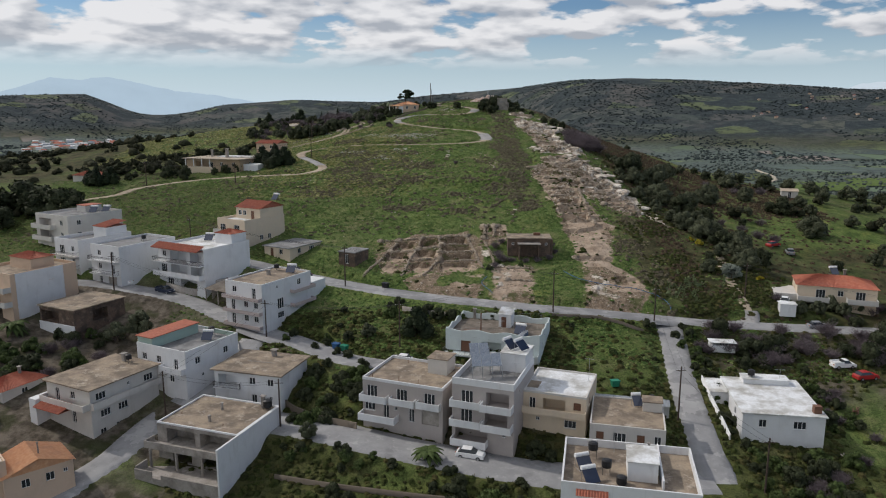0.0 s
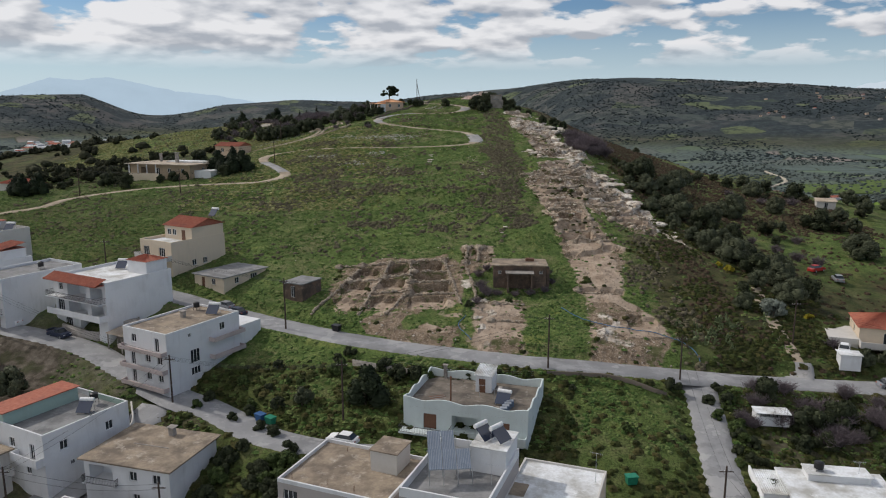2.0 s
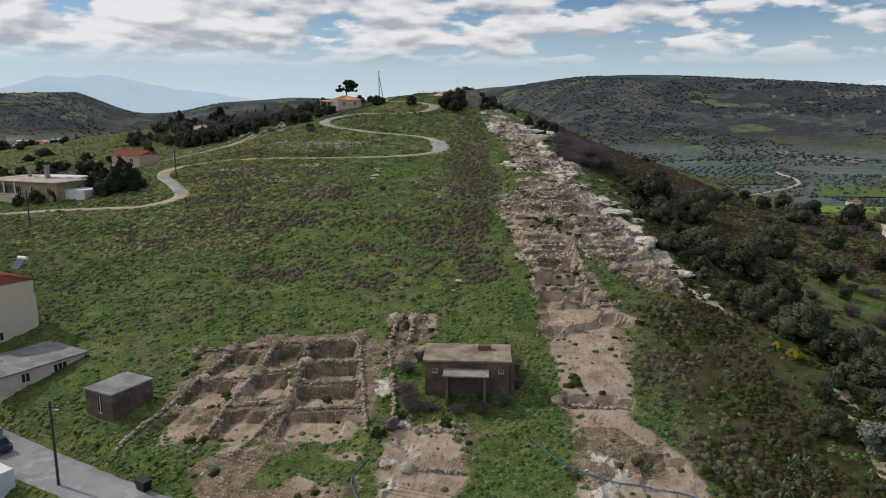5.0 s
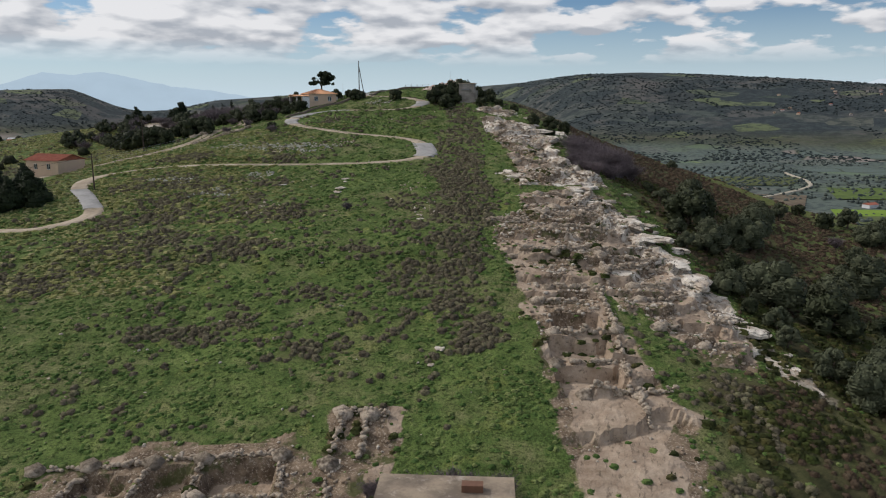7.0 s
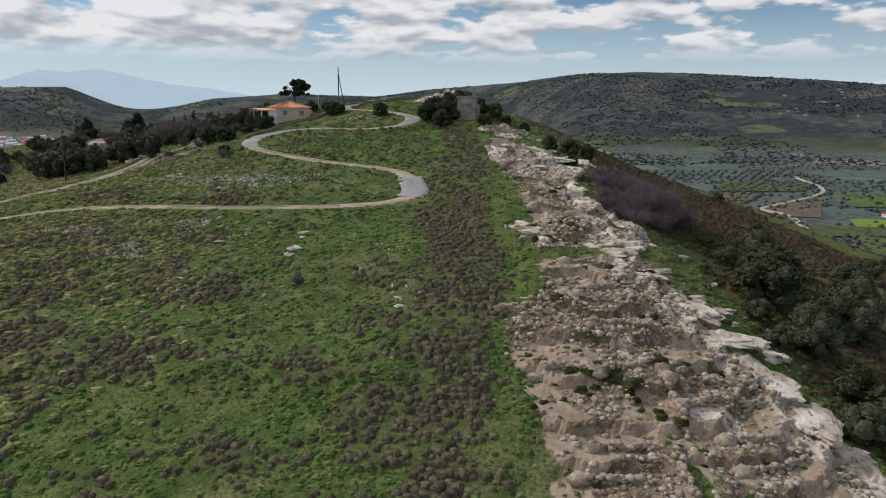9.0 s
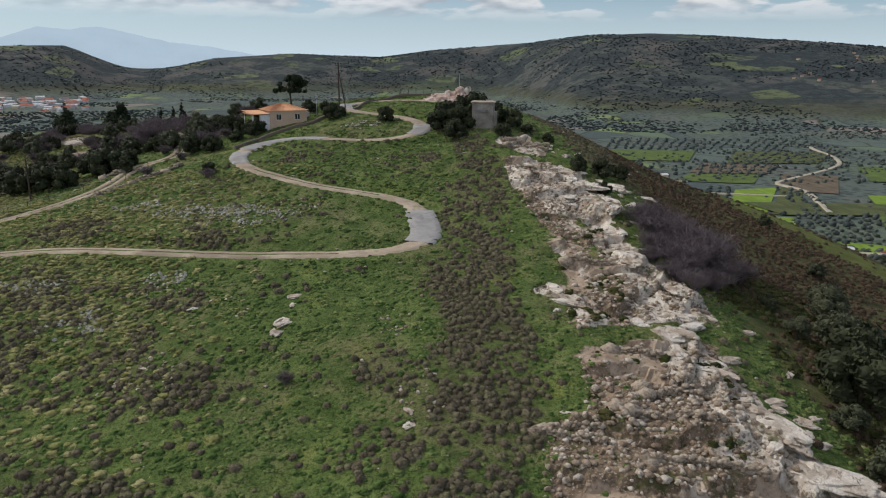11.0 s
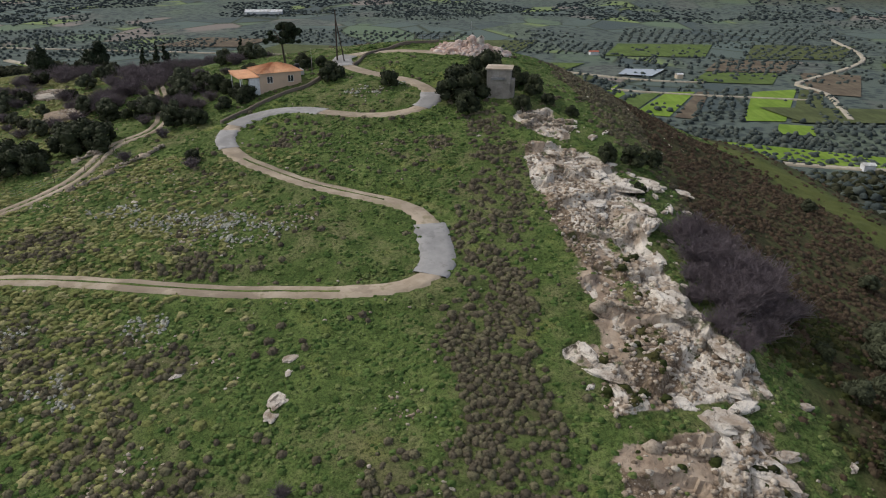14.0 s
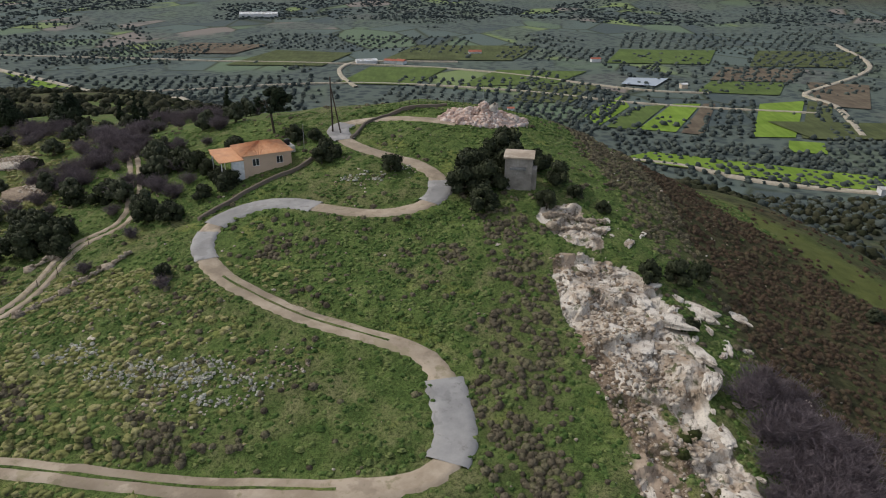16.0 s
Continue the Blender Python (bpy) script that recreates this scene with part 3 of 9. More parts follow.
# Pits: middle x, y, width, depth front to back, turn in degrees, metres below the bank behind
WEST_DIG = ((-9.6, 171.4, 4.6, 5.6, -15, 1.6), (-11.2, 164.8, 5.0, 5.2, -15, 1.3), (-12.8, 157.8, 4.6, 5.4, -15, 0.8), (-3.4, 172.2, 3.7, 4.8, -6, 1.5), (-4.2, 165.6, 4.6, 4.6, -8, 1.3), (-5.2, 158.0, 4.6, 5.2, -12, 1.0), (2.7, 173.0, 6.0, 4.0, 4, 1.7), (3.2, 168.3, 6.5, 3.6, 4, 1.4), (3.5, 163.4, 7.0, 3.4, 6, 1.3), (2.8, 157.4, 6.6, 5.0, 2, 0.9), (9.4, 168.4, 2.2, 9.0, 8, 0.6))
STRIP_DIG = ((34.2, 190.4, 6.2, 4.2), (34.4, 186.0, 7.0, 3.6), (34.6, 195.6, 5.4, 3.4))
LOW_DIG = ((39.5, 149.5, 5.0, 8.0), (49.0, 196.5, 5.0, 3.4), (35.0, 161.5, 8.0, 2.2))
PITS = list(WEST_DIG) + [(*p, 3, 1.8) for p in STRIP_DIG] + [(*p, -8, 0.9) for p in LOW_DIG]


def strip(x, y, line, width, soft=1.0):
    """1 within a belt along a line, fading over soft metres."""
    y0, x0, w0 = np.array(line).T
    middle, half = np.interp(y, y0, x0), np.interp(y, y0, w0) * width / 2
    inside = (y > y0[0] - 1) & (y < y0[-1] + 1)
    return (1 - step(half - soft, half + soft, np.abs(x - middle))) * inside


def beside_line(x, y, ax, ay, bx, by):
    """Distance from the stretch a to b."""
    f = np.clip(((x - ax) * (bx - ax) + (y - ay) * (by - ay)) / ((bx - ax) ** 2 + (by - ay) ** 2), 0, 1)
    return np.hypot(x - ax - f * (bx - ax), y - ay - f * (by - ay))


def grassy_gap(x, y):
    """The green saddle across the ridge and the green gully beside the trenches."""
    saddle = 1 - step(0.9, 2.2, beside_line(x, y, 30, 236.6, 49, 241.6))
    gully = 1 - step(0.4, 1.6, np.minimum(beside_line(x, y, 40, 197, 37, 209), beside_line(x, y, 37, 209, 34, 213)))
    edge = 1 - step(0.3, 1.5, np.minimum(beside_line(x, y, 36.5, 252, 37.5, 262), beside_line(x, y, 37.5, 262, 36, 268)))
    return np.clip(saddle + (0.5 + 0.6 * ripple(x, y, 2.6, 411)) * np.maximum(gully, edge), 0, 1)


def rock_mask(x, y):
    """Bare limestone along the eastern edge of the hill."""
    gap = grassy_gap(x, y)
    x, y = x + 1.7 * ripple(x, y, 4.5, 201), y + 1.7 * ripple(x, y, 4.5, 211)
    belt = strip(x, y, ((186, 57.5, 1.5), (196, 55.5, 3), (206, 52.5, 5), (216, 49.5, 6.5), (226, 45.6, 6.5), (233, 43, 6.5), (238, 42, 5), (243, 44, 9), (250, 43, 7), (256, 40.5, 3.5), (262, 38.5, 6), (270, 37.5, 10), (280, 36, 14), (287, 34.5, 12), (290, 34, 6)), 1.0, 1.3)
    white = 1 - step(0.8, 1.7, beside_line(x, y, 30.7, 247.2, 33.4, 240.6))
    knob = strip(x, y, ((294, 32, 4), (298, 31, 8), (302, 31, 5)), 1.0, 1.5)
    patches = step(0.25, 0.5, ripple(x, y, 3.2, 421, 2)) * strip(x, y, ((196, 46, 6), (206, 45, 9), (216, 43, 12), (228, 39, 10), (246, 38, 12), (266, 35, 9), (288, 32, 9)), 1.0, 1.0)
    low = 0.62 * step(-0.1, 0.25, ripple(x, y, 3.0, 425, 2)) * strip(x, y, ((140, 32, 6), (148, 33.5, 6), (156, 34, 4), (158, 34, 2)), 1.0, 1.5)
    low = np.maximum(low, 0.6 * step(0.0, 0.3, ripple(x, y, 2.6, 427, 2)) * strip(x, y, ((143, 12, 5), (152, 13, 5), (172, 10.5, 3), (178, 10.5, 3)), 1.0, 1.2))
    return np.clip((np.maximum.reduce([belt, white, knob, 0.8 * patches, low])) * (1 - gap), 0, 1)


def soil_mask(x, y):
    """Dug and trodden earth."""
    gap = grassy_gap(x, y)
    x, y = x + 0.9 * ripple(x, y, 3.0, 201, 2), y + 0.9 * ripple(x, y, 3.0, 211, 2)
    a = strip(x, y, ((143.5, 4, 7), (148, 1, 16), (156, -2.5, 21), (165, -3.5, 25), (174, -2.5, 24), (177, -1, 14)), 1.0, 1.7)
    a = a * (1 - 0.9 * step(0.1, 0.4, ripple(x, y, 5, 431, 2)) * (1 - step(152, 160, y)))
    b = strip(x, y, ((141, 14.5, 7), (150, 15, 9), (157, 15.5, 8)), 1.0, 2.2)
    b = np.maximum(b, strip(x, y, ((171, 12, 5), (181, 13, 7)), 1.0, 0.8))
    c = strip(x, y, ((139, 34, 11), (148, 37, 13), (157, 36, 9), (159.5, 35, 5), (161, 34.5, 8), (164, 35, 8), (172, 36, 10), (180, 36.5, 13), (184, 36, 11), (196, 34.5, 9), (199, 35.5, 13), (206, 36, 14), (216, 37.5, 21), (225, 37.5, 20), (226.5, 39, 15), (236, 39, 14), (246, 40, 15), (252, 37, 8), (262, 35.5, 7), (276, 34, 9), (290, 32, 8)), 1.0, 1.3 + 0.9 * (1 - step(165, 180, y)))
    d = strip(x, y, ((190, 50, 6), (196, 49, 10), (204, 48, 12), (210, 47, 12), (216, 46, 8)), 1.0, 0.8)
    return np.clip(np.maximum.reduce([a, b, c, d]) * (1 - gap), 0, 1)


def slab_mask(x, y):
    """Smooth bedrock and swept floors among the rubble."""
    left = strip(x, y, ((198, 30.5, 5), (210, 30, 6), (224, 29, 5)), 1.0, 0.8) + strip(x, y, ((163, 35, 8), (182, 36, 9), (197, 35, 7)), 1.0, 1.0)
    pit = np.zeros(x.shape)
    for cx, cy, pw, pd, turn, deep in PITS[:len(WEST_DIG)]:
        c, s = math.cos(radians(turn)), math.sin(radians(turn))
        a, b = (x - cx) * c + (y - cy) * s, -(x - cx) * s + (y - cy) * c
        pit = np.maximum(pit, (np.abs(a) < pw / 2 - 0.5) * (np.abs(b) < pd / 2 - 0.5))
    return step(-0.12, 0.12, ripple(x, y, 5.5, 441, 2) - 0.12 - 0.2 * (x < 12) + 0.6 * pit + 0.45 * np.clip(left, 0, 1) - 0.25 * step(-30, -24, -x) * step(212, 216, y) * (1 - step(232, 238, y)))


HEATH_PATCHES = ((-22, 237, 12, 9), (-21, 249, 8, 4), (-12, 247, 5, 4), (-30, 231, 9, 7), (-12, 216, 17, 4), (9, 215, 8, 4), (-26, 221, 11, 5), (-15, 263.5, 12, 2.6), (2, 204, 7, 4), (13, 197, 5, 4), (16, 207, 5, 5), (-37, 210, 9, 6), (-12, 199, 10, 5), (13, 222, 4, 4), (-33, 250, 8, 6), (-8, 231, 6, 5), (4, 192, 6, 3), (14, 232, 3, 4), (-34, 268, 8, 5), (12, 290, 6, 4), (-6, 295, 5, 3))


def brush_mask(x, y):
    """Belts and patches of low cushion shrubs."""
    x0, y0 = x, y
    x, y = x + 2.0 * ripple(x, y, 4.5, 201), y + 2.0 * ripple(x, y, 4.5, 211)
    a = (0.34 + 0.5 * step(-0.35, 0.2, ripple(x0, y0, 4, 33, 2))) * (1 - 0.45 * step(255, 275, y)) * strip(x, y, ((192, 23, 6), (205, 21, 7), (215, 21, 9), (226, 22.5, 10), (235, 22.5, 9), (253, 21.5, 9), (272, 23, 9), (283, 24.5, 8), (300, 22, 6)), 1.0, 1.6)
    slope = (0.45 + 0.45 * step(-0.35, 0.2, ripple(x0, y0, 7, 38, 2))) * step(-1, 3, x - np.interp(y, (246, 262, 290, 300, 345), (53, 50, 48, 40, 35))) * step(246, 258, y) * (1 - step(0, 5, x - 73 - np.clip(309 - y, -30, 60) * 0.42)) * (1 - step(345, 370, y))
    east = (0.55 + 0.35 * step(-0.1, 0.3, ripple(x0, y0, 11, 35, 2))) * step(52, 60, x) * (1 - step(112, 124, x)) * step(205, 222, y) * (1 - step(250, 262, y))
    patches = np.zeros(x.shape)
    for cx, cy, rx, ry in HEATH_PATCHES:
        patches = np.maximum(patches, 1 - step(0.4, 1.15, ((x - cx) / rx) ** 2 + ((y - cy) / ry) ** 2))
    patches = 0.56 * patches * (0.15 + 0.85 * step(-0.3, 0.3, ripple(x0, y0, 4, 31, 2)))
    low = 0.8 * strip(x, y, ((139, 51, 12), (150, 51, 16), (170, 50, 18), (188, 50, 10)), 1.0, 3.0) * step(-0.3, 0.2, ripple(x0, y0, 5, 36, 2))
    return np.clip(np.maximum.reduce([a, slope, east, patches, low]), 0, 1)


def yard_mask(x, y):
    """Bare trodden ground between the houses."""
    west = (1 - step(-30, -22, x)) * (1 - step(150, 160, y)) * (1 - step(128, 136, y) * step(-44, -38, x))
    east = step(46, 50, x) * (1 - step(134, 140, y)) * step(108, 116, y)
    mid = step(-14, -10, x) * (1 - step(18, 22, x)) * step(97, 99, y) * (1 - step(112, 120, y))
    return np.clip(np.maximum.reduce([west, east, mid]) * step(-0.7, 0.0, ripple(x, y, 12, 141) + 0.3), 0, 1)


def weed_shade_mask(x, y):
    """Rank dark weeds in the lots below the upper road, and a shaded field."""
    lots = (1 - step(133, 137, y + 0.18 * np.clip(x, -40, 0))) * step(-42, -36, x) * (1 - step(96, 104, x)) * step(50, 60, y)
    # field before the villa: cloud shade put in as darker grass
    lots = np.maximum(lots, 0.95 * step(160, 172, y) * (1 - step(222, 229, y)) * (1 - step(-56, -40, x + 0.3 * (y - 200))))
    lawn = np.maximum(0.6 * step(21, 24, x) * (1 - step(37, 40, x)) * step(112, 116, y), 0.85 * step(59, 63, x) * (1 - step(80, 86, x)) * step(92, 97, y) * (1 - step(115, 120, y)))
    return np.clip(lots * (0.75 + 0.5 * ripple(x, y, 8, 143)) * (1 - lawn), 0, 1)


def smooth_mask(x, y):
    """The smooth grazed strip along the foot of the eastern slope."""
    d = x - 75 - np.clip(309 - y, -40, 60) * 0.42
    return step(-1, 4, d) * (1 - step(11, 18, d)) * step(262, 274, y) * (1 - step(350, 390, y))


def scrub_mask(x, y):
    """Rough land west of the villa and east of the hill."""
    west = (1 - step(-84, -60, x)) * step(222, 256, y) * (0.55 + 0.45 * step(-0.3, 0.2, ripple(x, y, 22, 457, 2))) * (1 - 0.97 * step(285, 305, y) * step(-150, -125, x))
    east = step(0, 5, x - np.interp(y, (150, 205, 226, 240, 262, 290), (55, 56, 52, 51, 47, 45))) * step(150, 160, y)
    open_land = step(72, 82, x + 4 * ripple(x, y, 16, 453, 2)) * (1 - step(258, 268, y))
    east = east * (1 - open_land * (0.55 + 0.45 * step(-0.25, 0.25, ripple(x, y, 14, 455, 2) + 0.5 * (1 - step(196, 212, y)))))
    low = 1.0 * step(42, 47, x) * step(138, 141, y) * (1 - step(182, 194, y)) * (0.6 + 0.4 * step(-0.6, 0.1, ripple(x, y, 7, 451, 2)))
    return np.clip((np.maximum.reduce([west, east, low]) + 0.35 * (1 - step(-62, -48, x)) * step(262, 280, y) * (1 - step(294, 306, y) * step(-150, -125, x))) * (1 - smooth_mask(x, y)), 0, 1)


def road_distance(x, y, line):
    """Distance from the line, and the number of the nearest point."""
    p = line[0]
    best, at = np.full(x.shape, 1e9), np.zeros(x.shape, int)
    for k in range(len(p)):
        d = (x - p[k, 0]) ** 2 + (y - p[k, 1]) ** 2
        nearer = d < best
        best[nearer], at[nearer] = d[nearer], k
    return np.sqrt(best), at


def ground(x, y):
    """Height of the finished ground."""
    x, y = np.atleast_1d(np.asarray(x, float)), np.atleast_1d(np.asarray(y, float))
    x, y = np.broadcast_arrays(x, y)
    shape, x, y = x.shape, x.ravel().copy(), y.ravel().copy()
    z = land(x, y)
    near = (x > -160) & (x < 130) & (y > 40) & (y < 380)
    u, v, w = x[near], y[near], z[near]
    hill = step(140, 160, v)
    w = w + hill * (0.5 * ripple(u, v, 9, 3) + 0.17 * ripple(u, v, 2.4, 4, 2))
    w = w + 0.8 * step(-2.5, 2.5, v - 214 - 4 * ripple(u, 0 * v, 30, 40)) * (1 - step(4, 16, v - 214)) * (1 - step(18, 26, u)) * step(-70, -50, u)
    for cx, cy, pw, pd, turn, deep in PITS:
        c, s = math.cos(radians(turn)), math.sin(radians(turn))
        a, b = (u - cx) * c + (v - cy) * s, -(u - cx) * s + (v - cy) * c
        rough = 0.1 if cx < 25 else 0.14
        a, b = a + rough * ripple(u, v, 1.9, 51, 2), b + rough * ripple(u, v, 2.1, 52, 2)
        inside = (1 - step(pw / 2 - 0.25, pw / 2 + 0.1, np.abs(a))) * (1 - step(pd / 2 - 0.25, pd / 2 + 0.1, np.abs(b)))
        back = float(land(cx, cy + pd * 0.35))
        floor = back - deep + 0.05 * b + 0.08 * ripple(u, v, 1.2, 53)
        w = w + (np.minimum(floor, w + 0.15) - w) * inside
    # the digs step up the hill in low scarps
    bare = np.maximum(soil_mask(u, v), rock_mask(u, v)) * step(172, 178, v) * step(22, 26, u)
    jitter = 1.0 * ripple(u, v, 8, 401, 2) + 0.35 * ripple(u, v, 2.5, 404)
    t = (w + jitter) / 1.5
    f = t - np.floor(t)
    w = w + bare * ((np.floor(t) + 0.3 * f + 0.7 * step(0.8, 0.9, f) + 0.2) * 1.5 - jitter - w)
    rock = rock_mask(u, v)
    craggy = 1 - np.abs(ripple((u * 0.956 + v * 0.292), (v * 0.956 - u * 0.292) * 0.3, 2.6, 61, 4)) * 1.9
    ledge = 2.2 * ripple(u * 0.956 + v * 0.292, (v * 0.956 - u * 0.292) * 0.45, 3.6, 64, 2)
    lf = ledge - np.floor(ledge)
    w = w + rock * (1 - 0.4 * step(250, 262, v)) * (0.38 * craggy + 0.55 * (np.floor(ledge) + step(0.7, 0.95, lf)) + 0.12 * ripple(u, v, 1.3, 66, 2))
    w = w + soil_mask(u, v) * ((0.08 + 0.08 * step(170, 180, v)) * ripple(u, v, 1.1, 71, 2) + (0.05 + 0.25 * step(185, 195, v)) * ripple(u, v, 4.0, 74, 2))
    for road, heights in zip(ROADS, ROAD_HEIGHTS):
        p, width = road
        lo, hi = p.min(0) - 8, p.max(0) + 8
        some = (u > lo[0]) & (u < hi[0]) & (v > lo[1]) & (v < hi[1])
        if some.any():
            d, at = road_distance(u[some], v[some], road)
            k = 1 - step(width / 2 + 0.5, width / 2 + 3.2, d)
            w[some] = w[some] + (heights[at] - 0.13 - w[some]) * k
    z[near] = w
    return z.reshape(shape)


def height(x, y):
    return float(ground(x, y)[0])


def spread(lo, hi, dense_lo, dense_hi, fine, growth=1.09):
    """Grid lines: even between the dense ends, wider and wider beyond them."""
    mid = list(np.arange(dense_lo, dense_hi + fine / 2, fine))
    up, down, gap = [mid[-1]], [mid[0]], fine
    while up[-1] < hi:
        gap = min(gap * growth, 90)
        up.append(up[-1] + gap)
    gap = fine
    while down[-1] > lo:
        gap = min(gap * growth, 90)
        down.append(down[-1] - gap)
    return np.array(down[:0:-1] + mid + up[1:])


def build_ground():
    xs, ys = spread(-3400, 3400, -60, 62, 0.42, 1.06), spread(-900, 4300, 90, 302, 0.42, 1.06)
    gx, gy = np.meshgrid(xs, ys, indexing="ij")
    z = ground(gx, gy)
    nx, ny = gx.shape
    k = np.arange(nx * ny).reshape(nx, ny)
    a, b, c, d = (v.ravel() for v in (k[:-1, :-1], k[1:, :-1], k[1:, 1:], k[:-1, 1:]))
    tris = np.concatenate([np.stack([a, b, c], 1), np.stack([a, c, d], 1)])
    x, y, z = gx.ravel(), gy.ravel(), z.ravel()
    me = big_mesh("ground", np.stack([x, y, z], 1), tris, True)
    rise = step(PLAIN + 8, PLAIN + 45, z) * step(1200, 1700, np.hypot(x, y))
    flat = (1 - step(-52, -38, z)) * step(300, 420, np.hypot(x, y))
    masks = {"rock": rock_mask(x, y), "soil": soil_mask(x, y), "slab": slab_mask(x, y), "smooth": smooth_mask(x, y), "brush": brush_mask(x, y), "plain": flat, "upland": rise, "yard": yard_mask(x, y), "scrub": scrub_mask(x, y), "weeds": weed_shade_mask(x, y)}
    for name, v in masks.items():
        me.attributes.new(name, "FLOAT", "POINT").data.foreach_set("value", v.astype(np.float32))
    bare = np.maximum(masks["rock"], masks["soil"])[tris].max(1) > 0.45
    me.polygons.foreach_set("use_smooth", ~bare)
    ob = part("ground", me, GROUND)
    tagged(ob, "green grassy hill with bare earth digs, wide valley around", "ground", kind="structure")


build_ground()


def ribbon(name, line, heights, width, lift, material, label, ragged=0.0, crown=0.0, first=0, last=None):
    """A strip of road along a line."""
    p, z = line[first:last], heights[first:last]
    t = np.gradient(p, axis=0)
    t /= np.linalg.norm(t, axis=1)[:, None]
    side = np.stack([t[:, 1], -t[:, 0]], 1)
    n, cols = len(p), (-1, -0.5, 0, 0.5, 1)
    verts, tris = [], []
    for j, f in enumerate(cols):
        wob = ragged * ripple(p[:, 0] * 1.0 + j * 50, p[:, 1], 2.2, 81) if abs(f) == 1 else 0
        q = p + side * (f * width / 2 + np.sign(f) * wob)[..., None] if ragged and abs(f) == 1 else p + side * (f * width / 2)
        verts.append(np.column_stack([q, z + lift + crown * (1 - f * f)]))
    for f in (-1, 1):
        q = p + side * (f * (width / 2 + 0.25 + ragged))
        verts.append(np.column_stack([q, z - 0.5]))
    order = [5, 0, 1, 2, 3, 4, 6]
    for a, b in zip(order[:-1], order[1:]):
        for k in range(n - 1):
            i, j = a * n + k, b * n + k
            tris += [(i, j, j + 1), (i, j + 1, i + 1)]
    me = big_mesh(name, np.concatenate(verts), tris, True)
    ob = part(name, me, material)
    return tagged(ob, label, "road", kind="structure")


for name, n, width, lift, label in (
    ("road_upper", 0, 5.0, 0.02, "grey worn asphalt road along the foot of the hill"),
    ("road_side", 1, 4.4, 0.035, "grey asphalt side street running downhill"),
    ("road_village", 2, 4.8, 0.02, "grey asphalt village street between white houses"),
    ("road_lane", 3, 5.0, 0.035, "grey asphalt lane between houses"),
    ("road_front", 4, 7.0, 0.05, "pale grey street before the apartment houses"),
):
    ribbon(name, ROADS[n][0], ROAD_HEIGHTS[n], width, lift, ASPHALT, label, 0.25, 0.03)
ribbon("road_hill_track", ROADS[5][0], ROAD_HEIGHTS[5], 2.5, 0.03, DIRT, "winding tan dirt track with wheel ruts", 0.35, 0.02)
def beside(line, off):
    """The line moved sideways."""
    t = np.gradient(line, axis=0)
    t /= np.linalg.norm(t, axis=1)[:, None]
    return line + np.stack([t[:, 1], -t[:, 0]], 1) * off


for off in (-0.7, 0.7):
    ribbon("road_wheel_rut", beside(ROADS[6][0], off), ROAD_HEIGHTS[6], 0.6, 0.02, DIRT, "overgrown wheel rut of a farm track", 0.2, 0.0)
path_line = curve_points(((61.4, 139.4), (62.4, 143.0), (63.0, 147.4), (63.0, 151.6), (63.6, 156.4), (64.6, 162.0), (65.6, 168.0)), 1.2)
ribbon("road_footpath", path_line, ground(path_line[:, 0], path_line[:, 1]), 2.0, 0.07, DIRT, "tan dirt path climbing beside the digs", 0.35, 0.0)
ribbon("road_apron", path_line, ground(path_line[:, 0], path_line[:, 1]), 4.2, 0.1, CONCRETE_TRACK, "pale concrete apron where the path meets road", 0.2, 0.0, 0, 4)
p = ROADS[5][0]
a, b = int(np.argmin(((p - (-46, 261)) ** 2).sum(1))), int(np.argmin(((p - (6, 257.4)) ** 2).sum(1)))
ribbon("road_grass_strip", p, ROAD_HEIGHTS[5], 0.32, 0.075, GROUND, "green grass strip between the wheel ruts", 0.22, 0.0, a, b)
a, b = int(np.argmin(((p - (9, 276)) ** 2).sum(1))), int(np.argmin(((p - (-14, 289)) ** 2).sum(1)))
ribbon("road_grass_strip", p, ROAD_HEIGHTS[5], 0.3, 0.075, GROUND, "green grass strip between the wheel ruts", 0.22, 0.0, a, b)


def track_piece(lo, hi, width):
    """The numbers of the track's points between two places."""
    p = ROADS[5][0]
    return int(np.argmin(((p - lo) ** 2).sum(1))), int(np.argmin(((p - hi) ** 2).sum(1))) + 1


for lo, hi, width in (((14.2, 259.2), (14.2, 271), 4.0), ((-17.6, 301), (-3.5, 303.2), 3.6), ((-16, 291.5), (-18.4, 299), 2.8), ((11.5, 303.2), (13.2, 308.5), 3.4), ((-3, 325.5), (-3.2, 333.4), 3.6), ((-40, 238), (-48, 250), 2.9)):
    a, b = track_piece(lo, hi, width)
    ribbon("road_concrete_patch", ROADS[5][0], ROAD_HEIGHTS[5], width, 0.085, CONCRETE_TRACK, "grey cracked concrete paving on the track's bend", 0.2, 0.0, a, b)


# ---- houses ----
OPENINGS = {"w": (1.1, 1.2, 0.95), "d": (0.95, 2.1, 0.06), "D": (1.8, 2.1, 0.06), "g": (2.8, 2.3, 0.06), "s": (0.6, 0.6, 1.5), "W": (1.8, 1.2, 0.95), "o": (3.4, 2.2, 0.1), "O": (5.0, 2.3, 0.06)}
WINDOW_CACHE = {}


